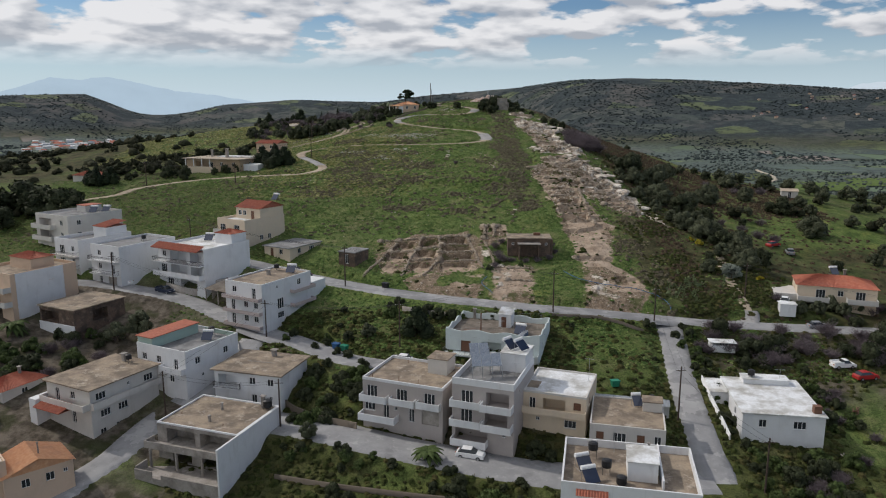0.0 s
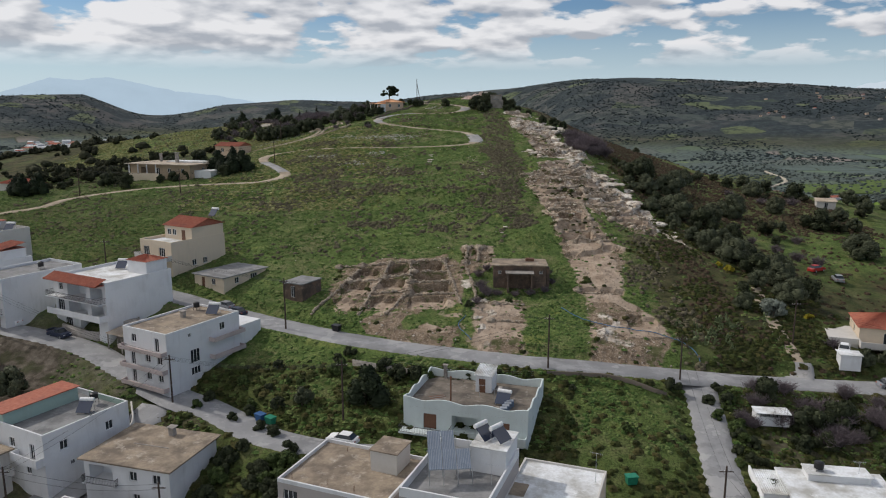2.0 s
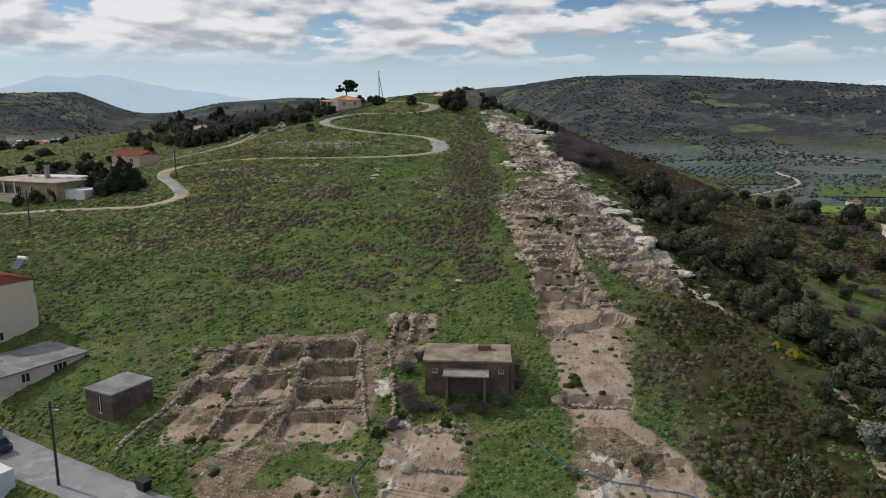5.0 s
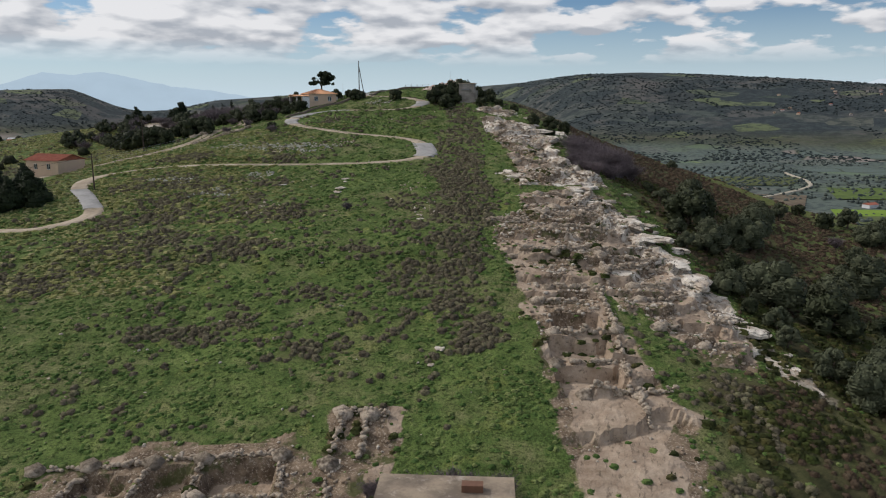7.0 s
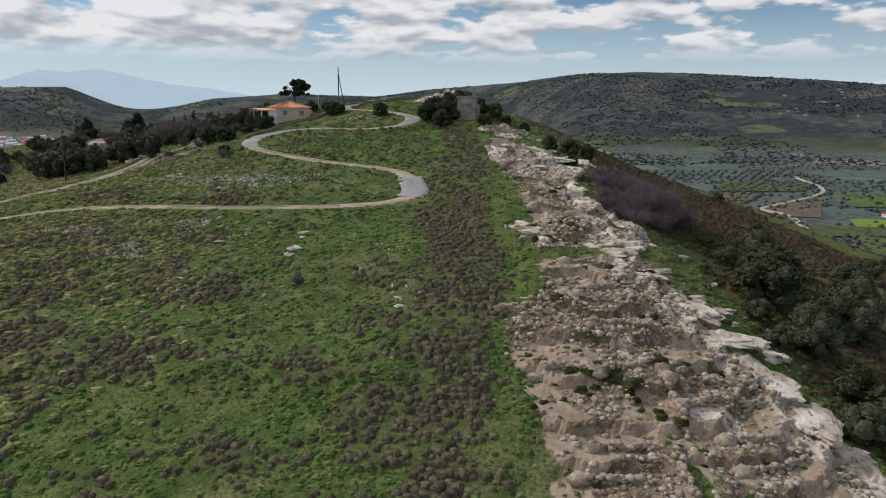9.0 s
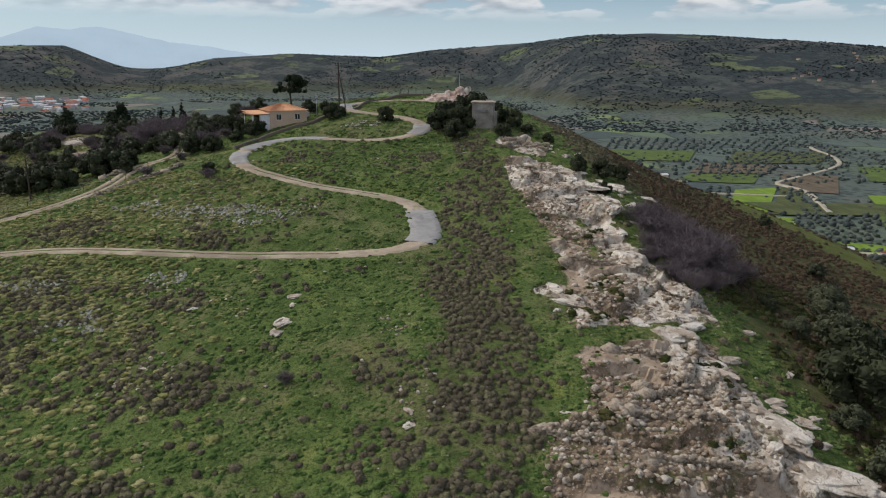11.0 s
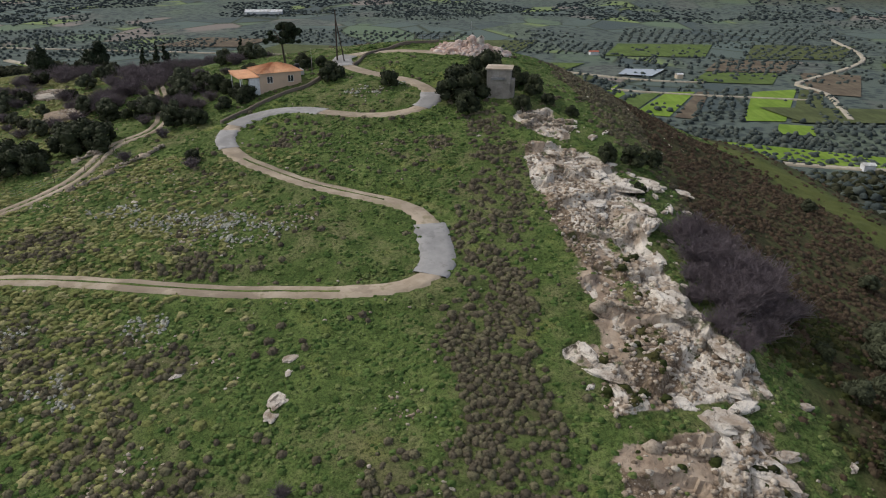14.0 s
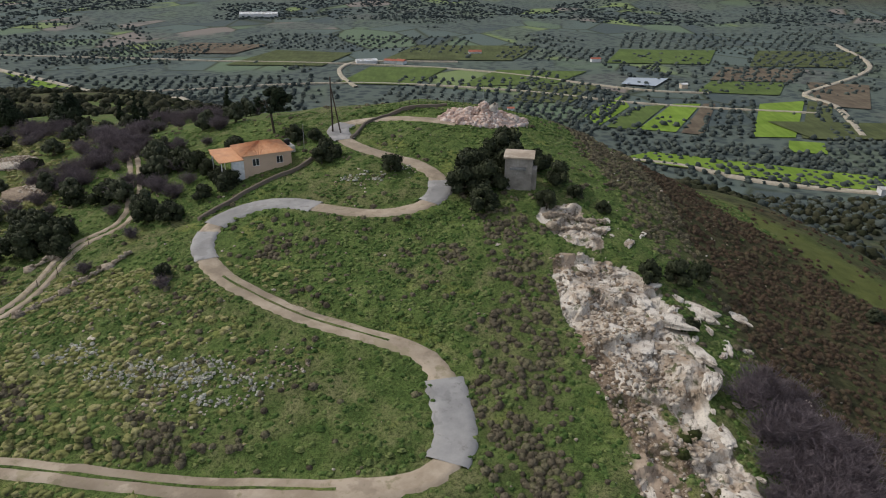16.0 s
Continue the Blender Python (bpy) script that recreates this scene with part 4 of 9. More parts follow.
def lattice_frame(us, vs, half):
    """A frame in one piece: bars at every even cell of the cuts, open between."""
    bm = bmesh.new()
    solid = {(a, b) for a in range(len(us) - 1) for b in range(len(vs) - 1) if a % 2 == 0 or b % 2 == 0}
    grid = {(a, b, c): bm.verts.new((us[a], c, vs[b])) for a in range(len(us)) for b in range(len(vs)) for c in (-half, half)}
    for a, b in solid:
        bm.faces.new([grid[a + i, b + j, -half] for i, j in ((0, 0), (1, 0), (1, 1), (0, 1))])
        bm.faces.new([grid[a + i, b + j, half] for i, j in ((0, 0), (0, 1), (1, 1), (1, 0))])
        for (da, db), (p, q) in (((-1, 0), ((0, 0), (0, 1))), ((1, 0), ((1, 1), (1, 0))), ((0, -1), ((1, 0), (0, 0))), ((0, 1), ((0, 1), (1, 1)))):
            if (a + da, b + db) not in solid:
                bm.faces.new((grid[a + p[0], b + p[1], -half], grid[a + q[0], b + q[1], -half], grid[a + q[0], b + q[1], half], grid[a + p[0], b + p[1], half]))
    return bm


def window_meshes(kind):
    if kind in WINDOW_CACHE:
        return WINDOW_CACHE[kind]
    w, h, _ = OPENINGS[kind]
    t = 0.07
    n = 1 if w < 1.5 else 2 if w < 2.2 else 3
    cuts = [-w / 2, -w / 2 + t]
    for k in range(n):
        c = -w / 2 + w * (k + 1) / (n + 1)
        cuts += [c - 0.035, c + 0.035]
    cuts += [w / 2 - t, w / 2]
    bm = lattice_frame(cuts, [0, t, h - t, h], 0.03)
    frame_me = bpy.data.meshes.new("window_frame")
    bm.to_mesh(frame_me)
    bm.free()
    bm = boxes((-w / 2 + 0.04, w / 2 - 0.04, -0.008, 0.008, 0.04, h - 0.04))
    pane_me = bpy.data.meshes.new("pane")
    bm.to_mesh(pane_me)
    bm.free()
    WINDOW_CACHE[kind] = frame_me, pane_me
    return WINDOW_CACHE[kind]


def coloured(me, material, cache={}):
    key = (me.name, material.name)
    if key not in cache:
        cache[key] = me.copy()
        cache[key].materials.clear()
        cache[key].materials.append(material)
    return cache[key]


def wall_mesh(w, d, h, holes):
    """Four outer walls with the openings let in; holes: face, left, right, bottom, top, depth."""
    bm = bmesh.new()
    for face, (origin, along, wide) in {"F": ((-w / 2, -d / 2), (1, 0), w), "R": ((w / 2, -d / 2), (0, 1), d), "B": ((w / 2, d / 2), (-1, 0), w), "L": ((-w / 2, d / 2), (0, -1), d)}.items():
        mine = [q[1:] for q in holes if q[0] == face]
        inward = Vector((-along[1], along[0], 0))
        us, vs = sorted({0, wide, *(v for q in mine for v in q[:2])}), sorted({0, h, *(v for q in mine for v in q[2:4])})

        def at(u, v, deep=0.0):
            p = Vector((origin[0] + along[0] * u, origin[1] + along[1] * u, v))
            return bm.verts.new(p + inward * deep)

        for a, b in zip(us, us[1:]):
            for c, e in zip(vs, vs[1:]):
                if not any(q[0] <= (a + b) / 2 <= q[1] and q[2] <= (c + e) / 2 <= q[3] for q in mine):
                    bm.faces.new((at(a, c), at(b, c), at(b, e), at(a, e)))
        for a, b, c, e, deep in mine:
            for p, q in (((a, c), (b, c)), ((b, c), (b, e)), ((b, e), (a, e)), ((a, e), (a, c))):
                bm.faces.new((at(*q), at(*p), at(*p, deep), at(*q, deep)))
            bm.faces.new((at(a, c, deep), at(b, c, deep), at(b, e, deep), at(a, e, deep)))
    bmesh.ops.remove_doubles(bm, verts=bm.verts, dist=0.001)
    return bm


def face_pose(face, u, v, w, d, out=0.0):
    """The place of a point on a face: u along it from its left end, v up; x to the right, y into the house."""
    if face == "F":
        return pose(-w / 2 + u, -d / 2 - out, v)
    if face == "R":
        return pose(w / 2 + out, -d / 2 + u, v, 0, 0, 90)
    if face == "B":
        return pose(w / 2 - u, d / 2 + out, v, 0, 0, 180)
    return pose(-w / 2 - out, d / 2 - u, v, 0, 0, -90)


def tiled_slope(bm, a, b, c, d, pitch=0.3):
    """A slope of barrel tiles: a-b the eave, d-c the top."""
    a, b, c, d = (Vector(p) for p in (a, b, c, d))
    up = (b - a).cross(d - a).normalized()
    n = max(4, int((b - a).length / pitch) * 4)
    rows = max(2, int((d - a).length / 0.4))
    grid = []
    for j in range(rows + 1):
        row = []
        for k in range(n + 1):
            f, g = k / n, j / rows
            p = (a + (b - a) * f) * (1 - g) + (d + (c - d) * f) * g
            row.append(bm.verts.new(p + up * (0.05 * math.sin(2 * math.pi * k / 4) + 0.02 * (j % 2))))
        grid.append(row)
    for j in range(rows):
        for k in range(n):
            bm.faces.new((grid[j][k], grid[j][k + 1], grid[j + 1][k + 1], grid[j + 1][k]))


def tile_roof(parent, kind, x0, x1, y0, y1, z, rise, material=None, over=0.35, name="roof", label="terracotta barrel-tiled roof"):
    """A hipped, gabled or lean-to roof over a rectangle."""
    x0, x1, y0, y1 = x0 - over, x1 + over, y0 - over, y1 + over
    bm = bmesh.new()
    if kind == "lean":
        tiled_slope(bm, (x0, y0, z), (x1, y0, z), (x1, y1, z + rise), (x0, y1, z + rise))
        box(bm, x0 + 0.05, x1 - 0.05, y0 + 0.05, y1 - 0.05, z - 0.12, z - 0.06)
    elif kind == "gable":
        m = (y0 + y1) / 2
        tiled_slope(bm, (x0, y0, z), (x1, y0, z), (x1, m, z + rise), (x0, m, z + rise))
        tiled_slope(bm, (x1, y1, z), (x0, y1, z), (x0, m, z + rise), (x1, m, z + rise))
        for x in (x0 + over, x1 - over):
            bm.faces.new([bm.verts.new(p) for p in ((x, y0 + over, z), (x, y1 - over, z), (x, m, z + rise - 0.1))])
    else:
        r = min(x1 - x0, y1 - y0) / 2 * 0.96
        if x1 - x0 >= y1 - y0:
            m = (y0 + y1) / 2
            p, q = (x0 + r, m, z + rise), (x1 - r, m, z + rise)
            tiled_slope(bm, (x0, y0, z), (x1, y0, z), q, p)
            tiled_slope(bm, (x1, y1, z), (x0, y1, z), p, q)
            tiled_slope(bm, (x1, y0, z), (x1, y1, z), q, q)
            tiled_slope(bm, (x0, y1, z), (x0, y0, z), p, p)
        else:
            m = (x0 + x1) / 2
            p, q = (m, y0 + r, z + rise), (m, y1 - r, z + rise)
            tiled_slope(bm, (x1, y0, z), (x1, y1, z), q, p)
            tiled_slope(bm, (x0, y1, z), (x0, y0, z), p, q)
            tiled_slope(bm, (x0, y0, z), (x1, y0, z), p, p)
            tiled_slope(bm, (x1, y1, z), (x0, y1, z), q, q)
    return part(name, bm, material or TILE_RED, parent, label)


def house(label, x, y, rot, w, d, top, wall, openings=(), balconies=(), parapet=0.9, deck=None, overhang=0.0, storey=3.0, tiles=None, rise=1.2, trim=None, shutters=(), base=None, group="village houses", category="house", name="house", frame=None, wavy=False):
    """A rendered house. Openings: face, place along it 0-1, storey counted from the top, kind. Returns the thing, its pose, and the deck's height."""
    c, s = math.cos(radians(rot)), math.sin(radians(rot))
    low = min(height(x + a * w / 2 * c - b * d / 2 * s, y + a * w / 2 * s + b * d / 2 * c) for a in (-1, 1) for b in (-1, 1)) - 0.5
    z0 = low if base is None else base
    m = pose(x, y, z0, 0, 0, rot)
    ob = thing(name, m, label, category, group)
    h = top - z0
    level = h - (parapet if not overhang and not tiles else 0.0)
    holes = []
    for face, f, k, kind in openings:
        ow, oh, sill = OPENINGS[kind]
        wide = w if face in "FB" else d
        u, v = f * wide, level - storey * (k + 1) + sill
        if v < 0.1 or u - ow / 2 < 0.05 or u + ow / 2 > wide - 0.05:
            continue
        holes.append((face, u - ow / 2, u + ow / 2, v, min(v + oh, level - 0.15), kind))
    part("wall", wall_mesh(w, d, level, [(*q[:5], 2.2 if q[5] in "oO" else 0.22) for q in holes]), wall, ob)
    for face, a, b, lo, hi, kind in holes:
        at = face_pose(face, (a + b) / 2, lo, w, d, -0.14)
        frame_me, pane_me = window_meshes(kind)
        if kind in "oO":
            continue
        if kind in "g" or kind in shutters:
            leaf = part("door" if kind in "dgD" else "shutter", coloured(pane_me, SHUTTER if kind != "g" else RAW), None, ob, "brown closed shutter" if kind != "g" else "grey metal garage door")
            leaf.matrix_local = at
            continue
        win = part("door" if kind in "dD" else "window", coloured(frame_me, frame or FRAME_WHITE), None, ob)
        win.matrix_local = at
        part("pane", coloured(pane_me, GLASS), None, win)
        if kind in "wW":
            sill = part("sill", boxes(((a - b) / 2 - 0.08, (b - a) / 2 + 0.08, -0.24, 0.02, -0.08, -0.005)), trim or wall, win)
    for face, f0, f1, k, deep, style, material in balconies:
        wide = w if face in "FB" else d
        u0, u1, v = f0 * wide, f1 * wide, level - storey * (k + 1)
        if v < 0.4:
            continue
        half = (u1 - u0) / 2
        bal = part("balcony", boxes((-half, half, -deep, -0.003, -0.14, 0.04)), material, ob)
        bal.matrix_local = face_pose(face, (u0 + u1) / 2, v, w, d)
        if style in ("solid", "low"):
            up = 0.95 if style == "solid" else 0.5
            bm = boxes((-half, half, -deep, -deep + 0.12, 0.043, up), (-half, -half + 0.12, -deep + 0.123, -0.003, 0.043, up), (half - 0.12, half, -deep + 0.123, -0.003, 0.043, up))
            part("parapet", bm, material, bal)
        else:
            rows = [(-half, half, -deep, -deep + 0.05, 0.9, 0.96), (-half, half, -deep, -deep + 0.05, 0.1, 0.14)]
            n = int(half * 2 / 0.22)
            rows += [(-half + 2 * half * q / n - 0.012, -half + 2 * half * q / n + 0.012, -deep + 0.012, -deep + 0.038, 0.141, 0.899) for q in range(n + 1)]
            for e in (-half, half - 0.05):
                rows += [(e, e + 0.05, -deep + 0.05, -0.01, 0.9, 0.96), (e, e + 0.05, -deep + 0.05, -0.01, 0.1, 0.14)]
                rows += [(e + 0.012, e + 0.038, -deep * q / 6 - 0.012, -deep * q / 6 + 0.012, 0.141, 0.899) for q in range(1, 6)]
            part("railing", boxes(*rows), RAIL, bal)
    if tiles:
        tile_roof(ob, tiles, -w / 2, w / 2, -d / 2, d / 2, level, rise, deck or TILE_RED)
    elif overhang:
        part("roof", boxes((-w / 2 - overhang, w / 2 + overhang, -d / 2 - overhang, d / 2 + overhang, level + 0.003, level + 0.2)), deck or ROOF_BROWN, ob, "flat concrete roof slab with stains")
    else:
        part("roof", boxes((-w / 2 + 0.2, w / 2 - 0.2, -d / 2 + 0.2, d / 2 - 0.2, level - 0.1, level + 0.04)), deck or ROOF_BROWN, ob, "flat stained roof deck")
        t = 0.2
        sides = ((-w / 2, w / 2, -d / 2, -d / 2 + t), (-w / 2, w / 2, d / 2 - t, d / 2), (-w / 2, -w / 2 + t, -d / 2 + t, d / 2 - t), (w / 2 - t, w / 2, -d / 2 + t, d / 2 - t))
        bm = bmesh.new()
        for a, b, e, f in sides:
            if wavy:
                n, m_ = 3, 48
                rings = []
                for q in range(m_ + 1):
                    g = q / m_
                    up = level + parapet * (0.7 + 0.3 * abs(math.cos(math.pi * g * n)) ** 1.5)
                    corners = ((a + (b - a) * g, e), (a + (b - a) * g, f)) if b - a > f - e else ((a, e + (f - e) * g), (b, e + (f - e) * g))
                    rings.append([bm.verts.new((*corners[0], level + 0.003)), bm.verts.new((*corners[0], up)), bm.verts.new((*corners[1], up)), bm.verts.new((*corners[1], level + 0.003))])
                for p, q in zip(rings, rings[1:]):
                    for k in range(4):
                        bm.faces.new((p[k], p[(k + 1) % 4], q[(k + 1) % 4], q[k]))
                bm.faces.new(rings[0])
                bm.faces.new(rings[-1])
            else:
                box(bm, a, b, e, f, level + 0.003, level + parapet)
        bmesh.ops.recalc_face_normals(bm, faces=bm.faces)
        part("parapet", bm, trim or wall, ob)
    return ob, m, level


def on_roof(m, level, x, y, turn=0.0):
    return m @ pose(x, y, level + 0.042, 0, 0, turn)


def block_on(ob, name, x0, x1, y0, y1, z0, z1, material, label="", cap=None):
    """A smaller storey or box on a house."""
    p = part(name, boxes((x0, x1, y0, y1, z0 + 0.003, z1)), material, ob, label)
    if cap:
        part("cap", boxes((x0 - 0.15, x1 + 0.15, y0 - 0.15, y1 + 0.15, z1 + 0.003, z1 + 0.12)), cap, p)
    return p


def solar_heater(m, wide=1.9):
    ob = thing("solar_water_heater", m, "solar water heater with tilted dark panel and white tank on roof", "solar heater", "solar heaters")
    bm = bmesh.new()
    box(bm, -wide / 2, wide / 2, -0.05, 1.75, 0, 0.08, pose(0, -0.7, 0.25, 42))
    part("panel", bm, PANEL, ob)
    bm = bmesh.new()
    rod(bm, (-wide / 2, 0.72, 1.55), (wide / 2, 0.72, 1.55), 0.27, sides=14)
    part("tank", bm, FRAME_WHITE, ob, "white insulated tank")
    for x in (-wide / 2 + 0.1, wide / 2 - 0.1):
        bm = bmesh.new()
        rod(bm, (x, -0.65, 0), (x, -0.65, 0.3), 0.025)
        rod(bm, (x, 0.72, 0), (x, 0.72, 1.3), 0.025)
        rod(bm, (x, -0.65, 0.03), (x, 0.72, 0.03), 0.02)
        part("bracket", bm, GALVANISED, ob)
    return ob


def water_tank(m, r=0.6, h=1.1, legs=0.9):
    ob = thing("water_tank", m, "black plastic water tank on a steel stand", "water tank", "water tanks")
    bm = bmesh.new()
    prof = ((r * 0.96, 0), (r, 0.1), (r, h * 0.45), (r * 1.03, h * 0.5), (r, h * 0.55), (r, h * 0.85), (r * 0.6, h * 0.98), (r * 0.25, h))
    rings = [[bm.verts.new((q * math.cos(k * math.pi / 8), q * math.sin(k * math.pi / 8), legs + z)) for k in range(16)] for q, z in prof]
    for a, b in zip(rings, rings[1:]):
        for k in range(16):
            bm.faces.new((a[k], a[(k + 1) % 16], b[(k + 1) % 16], b[k]))
    bm.faces.new(rings[-1])
    bm.faces.new(rings[0][::-1])
    part("barrel", bm, BLACK_PLASTIC, ob)
    if legs > 0.1:
        for a, b in ((-1, -1), (1, -1), (1, 1), (-1, 1)):
            bm = bmesh.new()
            rod(bm, (a * r * 0.7, b * r * 0.7, 0), (a * r * 0.7, b * r * 0.7, legs - 0.005), 0.03)
            part("leg", bm, RAIL, ob)
    return ob


def antenna(m, h=3.2):
    ob = thing("antenna", m, "thin grey television antenna mast on roof", "antenna", "antennas")
    bm = bmesh.new()
    rod(bm, (0, 0, 0), (0, 0, h), 0.03, 0.02, 6)
    part("mast", bm, GALVANISED, ob)
    bm = bmesh.new()
    rod(bm, (-0.7, 0, h - 0.1), (0.7, 0, h - 0.1), 0.015, sides=5)
    for k in range(7):
        rod(bm, (-0.7 + k * 0.23, -0.3, h - 0.1), (-0.7 + k * 0.23, 0.3, h - 0.1), 0.009, sides=4)
    part("aerial", bm, GALVANISED, ob)
    return ob


def flue(m, h=1.2, r=0.14):
    ob = thing("chimney_pipe", m, "small concrete chimney stub on flat roof", "chimney", "chimney stubs")
    bm = bmesh.new()
    box(bm, -r, r, -r, r, 0, h)
    part("shaft", bm, RAW, ob)
    part("cap", boxes((-r * 1.6, r * 1.6, -r * 1.6, r * 1.6, h + 0.12, h + 0.2), (-r, -r * 0.6, -r, r, h + 0.003, h + 0.119), (r * 0.6, r, -r, r, h + 0.003, h + 0.119)), RAW, ob)
    return ob


def rebar(m, n=4, h=0.9):
    ob = thing("rebar_stub", m, "rusty reinforcing bars standing on the flat roof", "rebar", "rebar stubs")
    for k in range(n):
        bm = bmesh.new()
        rod(bm, (0.12 * (k % 2), 0.12 * (k // 2), 0), (0.12 * (k % 2) + 0.03, 0.12 * (k // 2), h), 0.012, sides=4)
        part("bar", bm, SHUTTER, ob)
    return ob


# grey apartment house with the long brown roof
ob, m, lv = house("grey two-storey apartment house with stained flat roof and white balconies", -4.3, 108.3, -22, 13.4, 10.6, -6.7, GREY_WALL,
    [("F", 0.12, 0, "D"), ("F", 0.5, 0, "D"), ("F", 0.84, 0, "D"), ("F", 0.09, 1, "W"), ("F", 0.3, 1, "d"), ("F", 0.42, 1, "s"), ("F", 0.62, 1, "d"), ("F", 0.85, 1, "g"), ("L", 0.3, 0, "w"), ("L", 0.7, 1, "w")],
    [("F", 0.0, 0.34, 0, 1.3, "solid", WHITE), ("F", 0.37, 0.68, 0, 1.1, "solid", WHITE), ("F", 0.7, 0.98, 0, 0.9, "solid", WHITE), ("F", 0.0, 0.46, 1, 1.8, "solid", WHITE)], parapet=0.45, trim=WHITE, storey=2.9)
block_on(ob, "stair_house", 1.7, 5.0, 0.8, 4.4, lv, lv + 2.5, PALE, "beige rendered stair house", ROOF_BROWN)
for x, y in ((-5.6, -4.2), (-1.2, -3.9), (2.2, -4.1), (-3.0, 3.6)):
    rebar(on_roof(m, lv, x, y), 3, 0.7)

# tall house with roof terraces
ob, m, lv = house("tall grey house with white balconies and roof terrace", 7.9, 104.6, -20, 9.4, 12.6, -4.65, GREY_WALL,
    [("F", 0.25, 0, "D"), ("F", 0.74, 0, "o"), ("F", 0.24, 1, "D"), ("F", 0.72, 1, "o"), ("F", 0.32, 2, "O"), ("F", 0.85, 2, "s"), ("R", 0.25, 0, "s"), ("R", 0.6, 1, "w")],
    [("F", 0.0, 0.48, 0, 1.3, "solid", WHITE), ("F", 0.5, 1.0, 0, 1.7, "solid", WHITE), ("F", 0.0, 0.5, 1, 1.4, "solid", WHITE), ("F", 0.52, 1.0, 1, 1.8, "solid", WHITE), ("F", 0.02, 0.6, 2, 1.5, "solid", WHITE)], parapet=1.0, trim=WHITE, deck=ROOF_GREY, storey=2.95)
block_on(ob, "stair_house", 0.6, 4.5, 1.2, 6.1, lv, lv + 2.9, WHITE, "white rendered stair house", ROOF_WHITE)
for k in range(2):
    h = solar_heater(m @ pose(1.6 + 1.8 * k, 3.2, lv + 3.03, 0, 0, 66), 1.9)
ob2 = thing("solar_panel_rack", m @ pose(-1.0, -0.6, lv + 0.042, 0, 0, 24) @ Matrix.Scale(1.3, 4), "rack of pale grey striped solar collectors on steel frame", "solar panels")
for r in range(2):
    for k in range(3 - r):
        bm = bmesh.new()
        box(bm, -0.55, 0.55, 0, 1.95, 0, 0.05, pose(-1.4 + 1.15 * k, -1.8 + 2.3 * r, 1.5 + 0.55 * r, 28))
        panel = part("panel", bm, PANEL_PALE, ob2)
        for j in range(8):
            bm = bmesh.new()
            box(bm, -0.55 + 0.1375 * j, -0.55 + 0.1375 * j + 0.1, 0.02, 1.93, 0.053, 0.09, pose(-1.4 + 1.15 * k, -1.8 + 2.3 * r, 1.5 + 0.55 * r, 28))
            part("tube", bm, PANEL_TUBE, panel)
bm = bmesh.new()
for k in range(4):
    for y, hgt in ((-1.6, 1.5), (0.0, 2.3), (1.2, 2.9)):
        rod(bm, (-1.9 + 1.15 * k, y, 0), (-1.9 + 1.15 * k, y, hgt), 0.035)
rod(bm, (-2.1, 0, 2.28), (1.7, 0, 2.28), 0.03)
part("frame", bm, GALVANISED, ob2)
antenna(on_roof(m, lv, 3.6, -1.0), 2.4)

# low house with the whitewashed roof
ob, m, lv = house("low cream house with bright whitewashed flat roof", 18.3, 105.8, -20, 9.6, 10.4, -7.5, CREAM,
    [("F", 0.16, 0, "d"), ("F", 0.5, 0, "o"), ("F", 0.86, 0, "w"), ("F", 0.76, 1, "W"), ("F", 0.25, 1, "s"), ("R", 0.3, 0, "w")],
    [("F", 0.0, 1.0, 0, 0.9, "solid", CREAM)], parapet=0.3, deck=ROOF_WHITE, trim=PALE, storey=2.9, shutters=("w",))
antenna(on_roof(m, lv, 3.9, 2.6), 3.6)
part("stained_patch", boxes((-4.7, -2.9, -3.2, -0.4, lv + 0.044, lv + 0.06)), ROOF_BROWN, ob)

# wavy-parapet house beside the upper road
ob, m, lv = house("pale aqua house with wavy scalloped parapet round flat roof", 10.2, 126.0, -17, 16.8, 11.6, -4.1, AQUA_WHITE,
    [("F", 0.22, 0, "D"), ("F", 0.5, 0, "o"), ("F", 0.83, 0, "d"), ("F", 0.12, 1, "g"), ("F", 0.4, 1, "g"), ("R", 0.3, 0, "s"), ("F", 0.83, 1, "w")],
    [("F", 0.0, 0.4, 0, 2.0, "rail", AQUA_WHITE), ("F", 0.68, 1.0, 0, 1.4, "solid", AQUA_WHITE)], parapet=1.35, wavy=True, deck=ROOF_DARK, shutters=("D", "d", "w"), storey=2.9)
sh = block_on(ob, "stair_house", -0.4, 1.9, 1.5, 4.6, lv + 0.04, lv + 2.5, WHITE, "small white stair house")
bm = bmesh.new()
tiled_slope(bm, (-0.6, 1.2, lv + 2.55), (2.1, 1.2, lv + 2.55), (2.1, 4.8, lv + 3.05), (-0.6, 4.8, lv + 3.05), 0.22)
part("roof", bm, ROOF_WHITE, sh, "white corrugated sheet roof")
part("door", boxes((0.1, 1.0, 1.44, 1.497, lv + 0.06, lv + 2.0)), SHUTTER, sh)
solar_heater(on_roof(m, lv, 4.2, -1.6, -6))
for x, y, h in ((-3.6, 0.2, 3.4), (2.8, -0.6, 1.6), (0.6, -0.2, 1.8)):
    antenna(on_roof(m, lv, x, y), h)
flue(on_roof(m, lv, 3.4, 0.2), 1.4, 0.18)
flue(on_roof(m, lv, -5.9, 5.2), 1.9, 0.22)
ob2 = thing("stove_pipe", on_roof(m, lv, -2.6, -3.2), "tall rusty brown stove pipe on the roof", "pipe")
bm = bmesh.new()
rod(bm, (0, 0, 0), (0, 0, 3.6), 0.11, sides=9)
part("tube", bm, SHUTTER, ob2)
bm = bmesh.new()
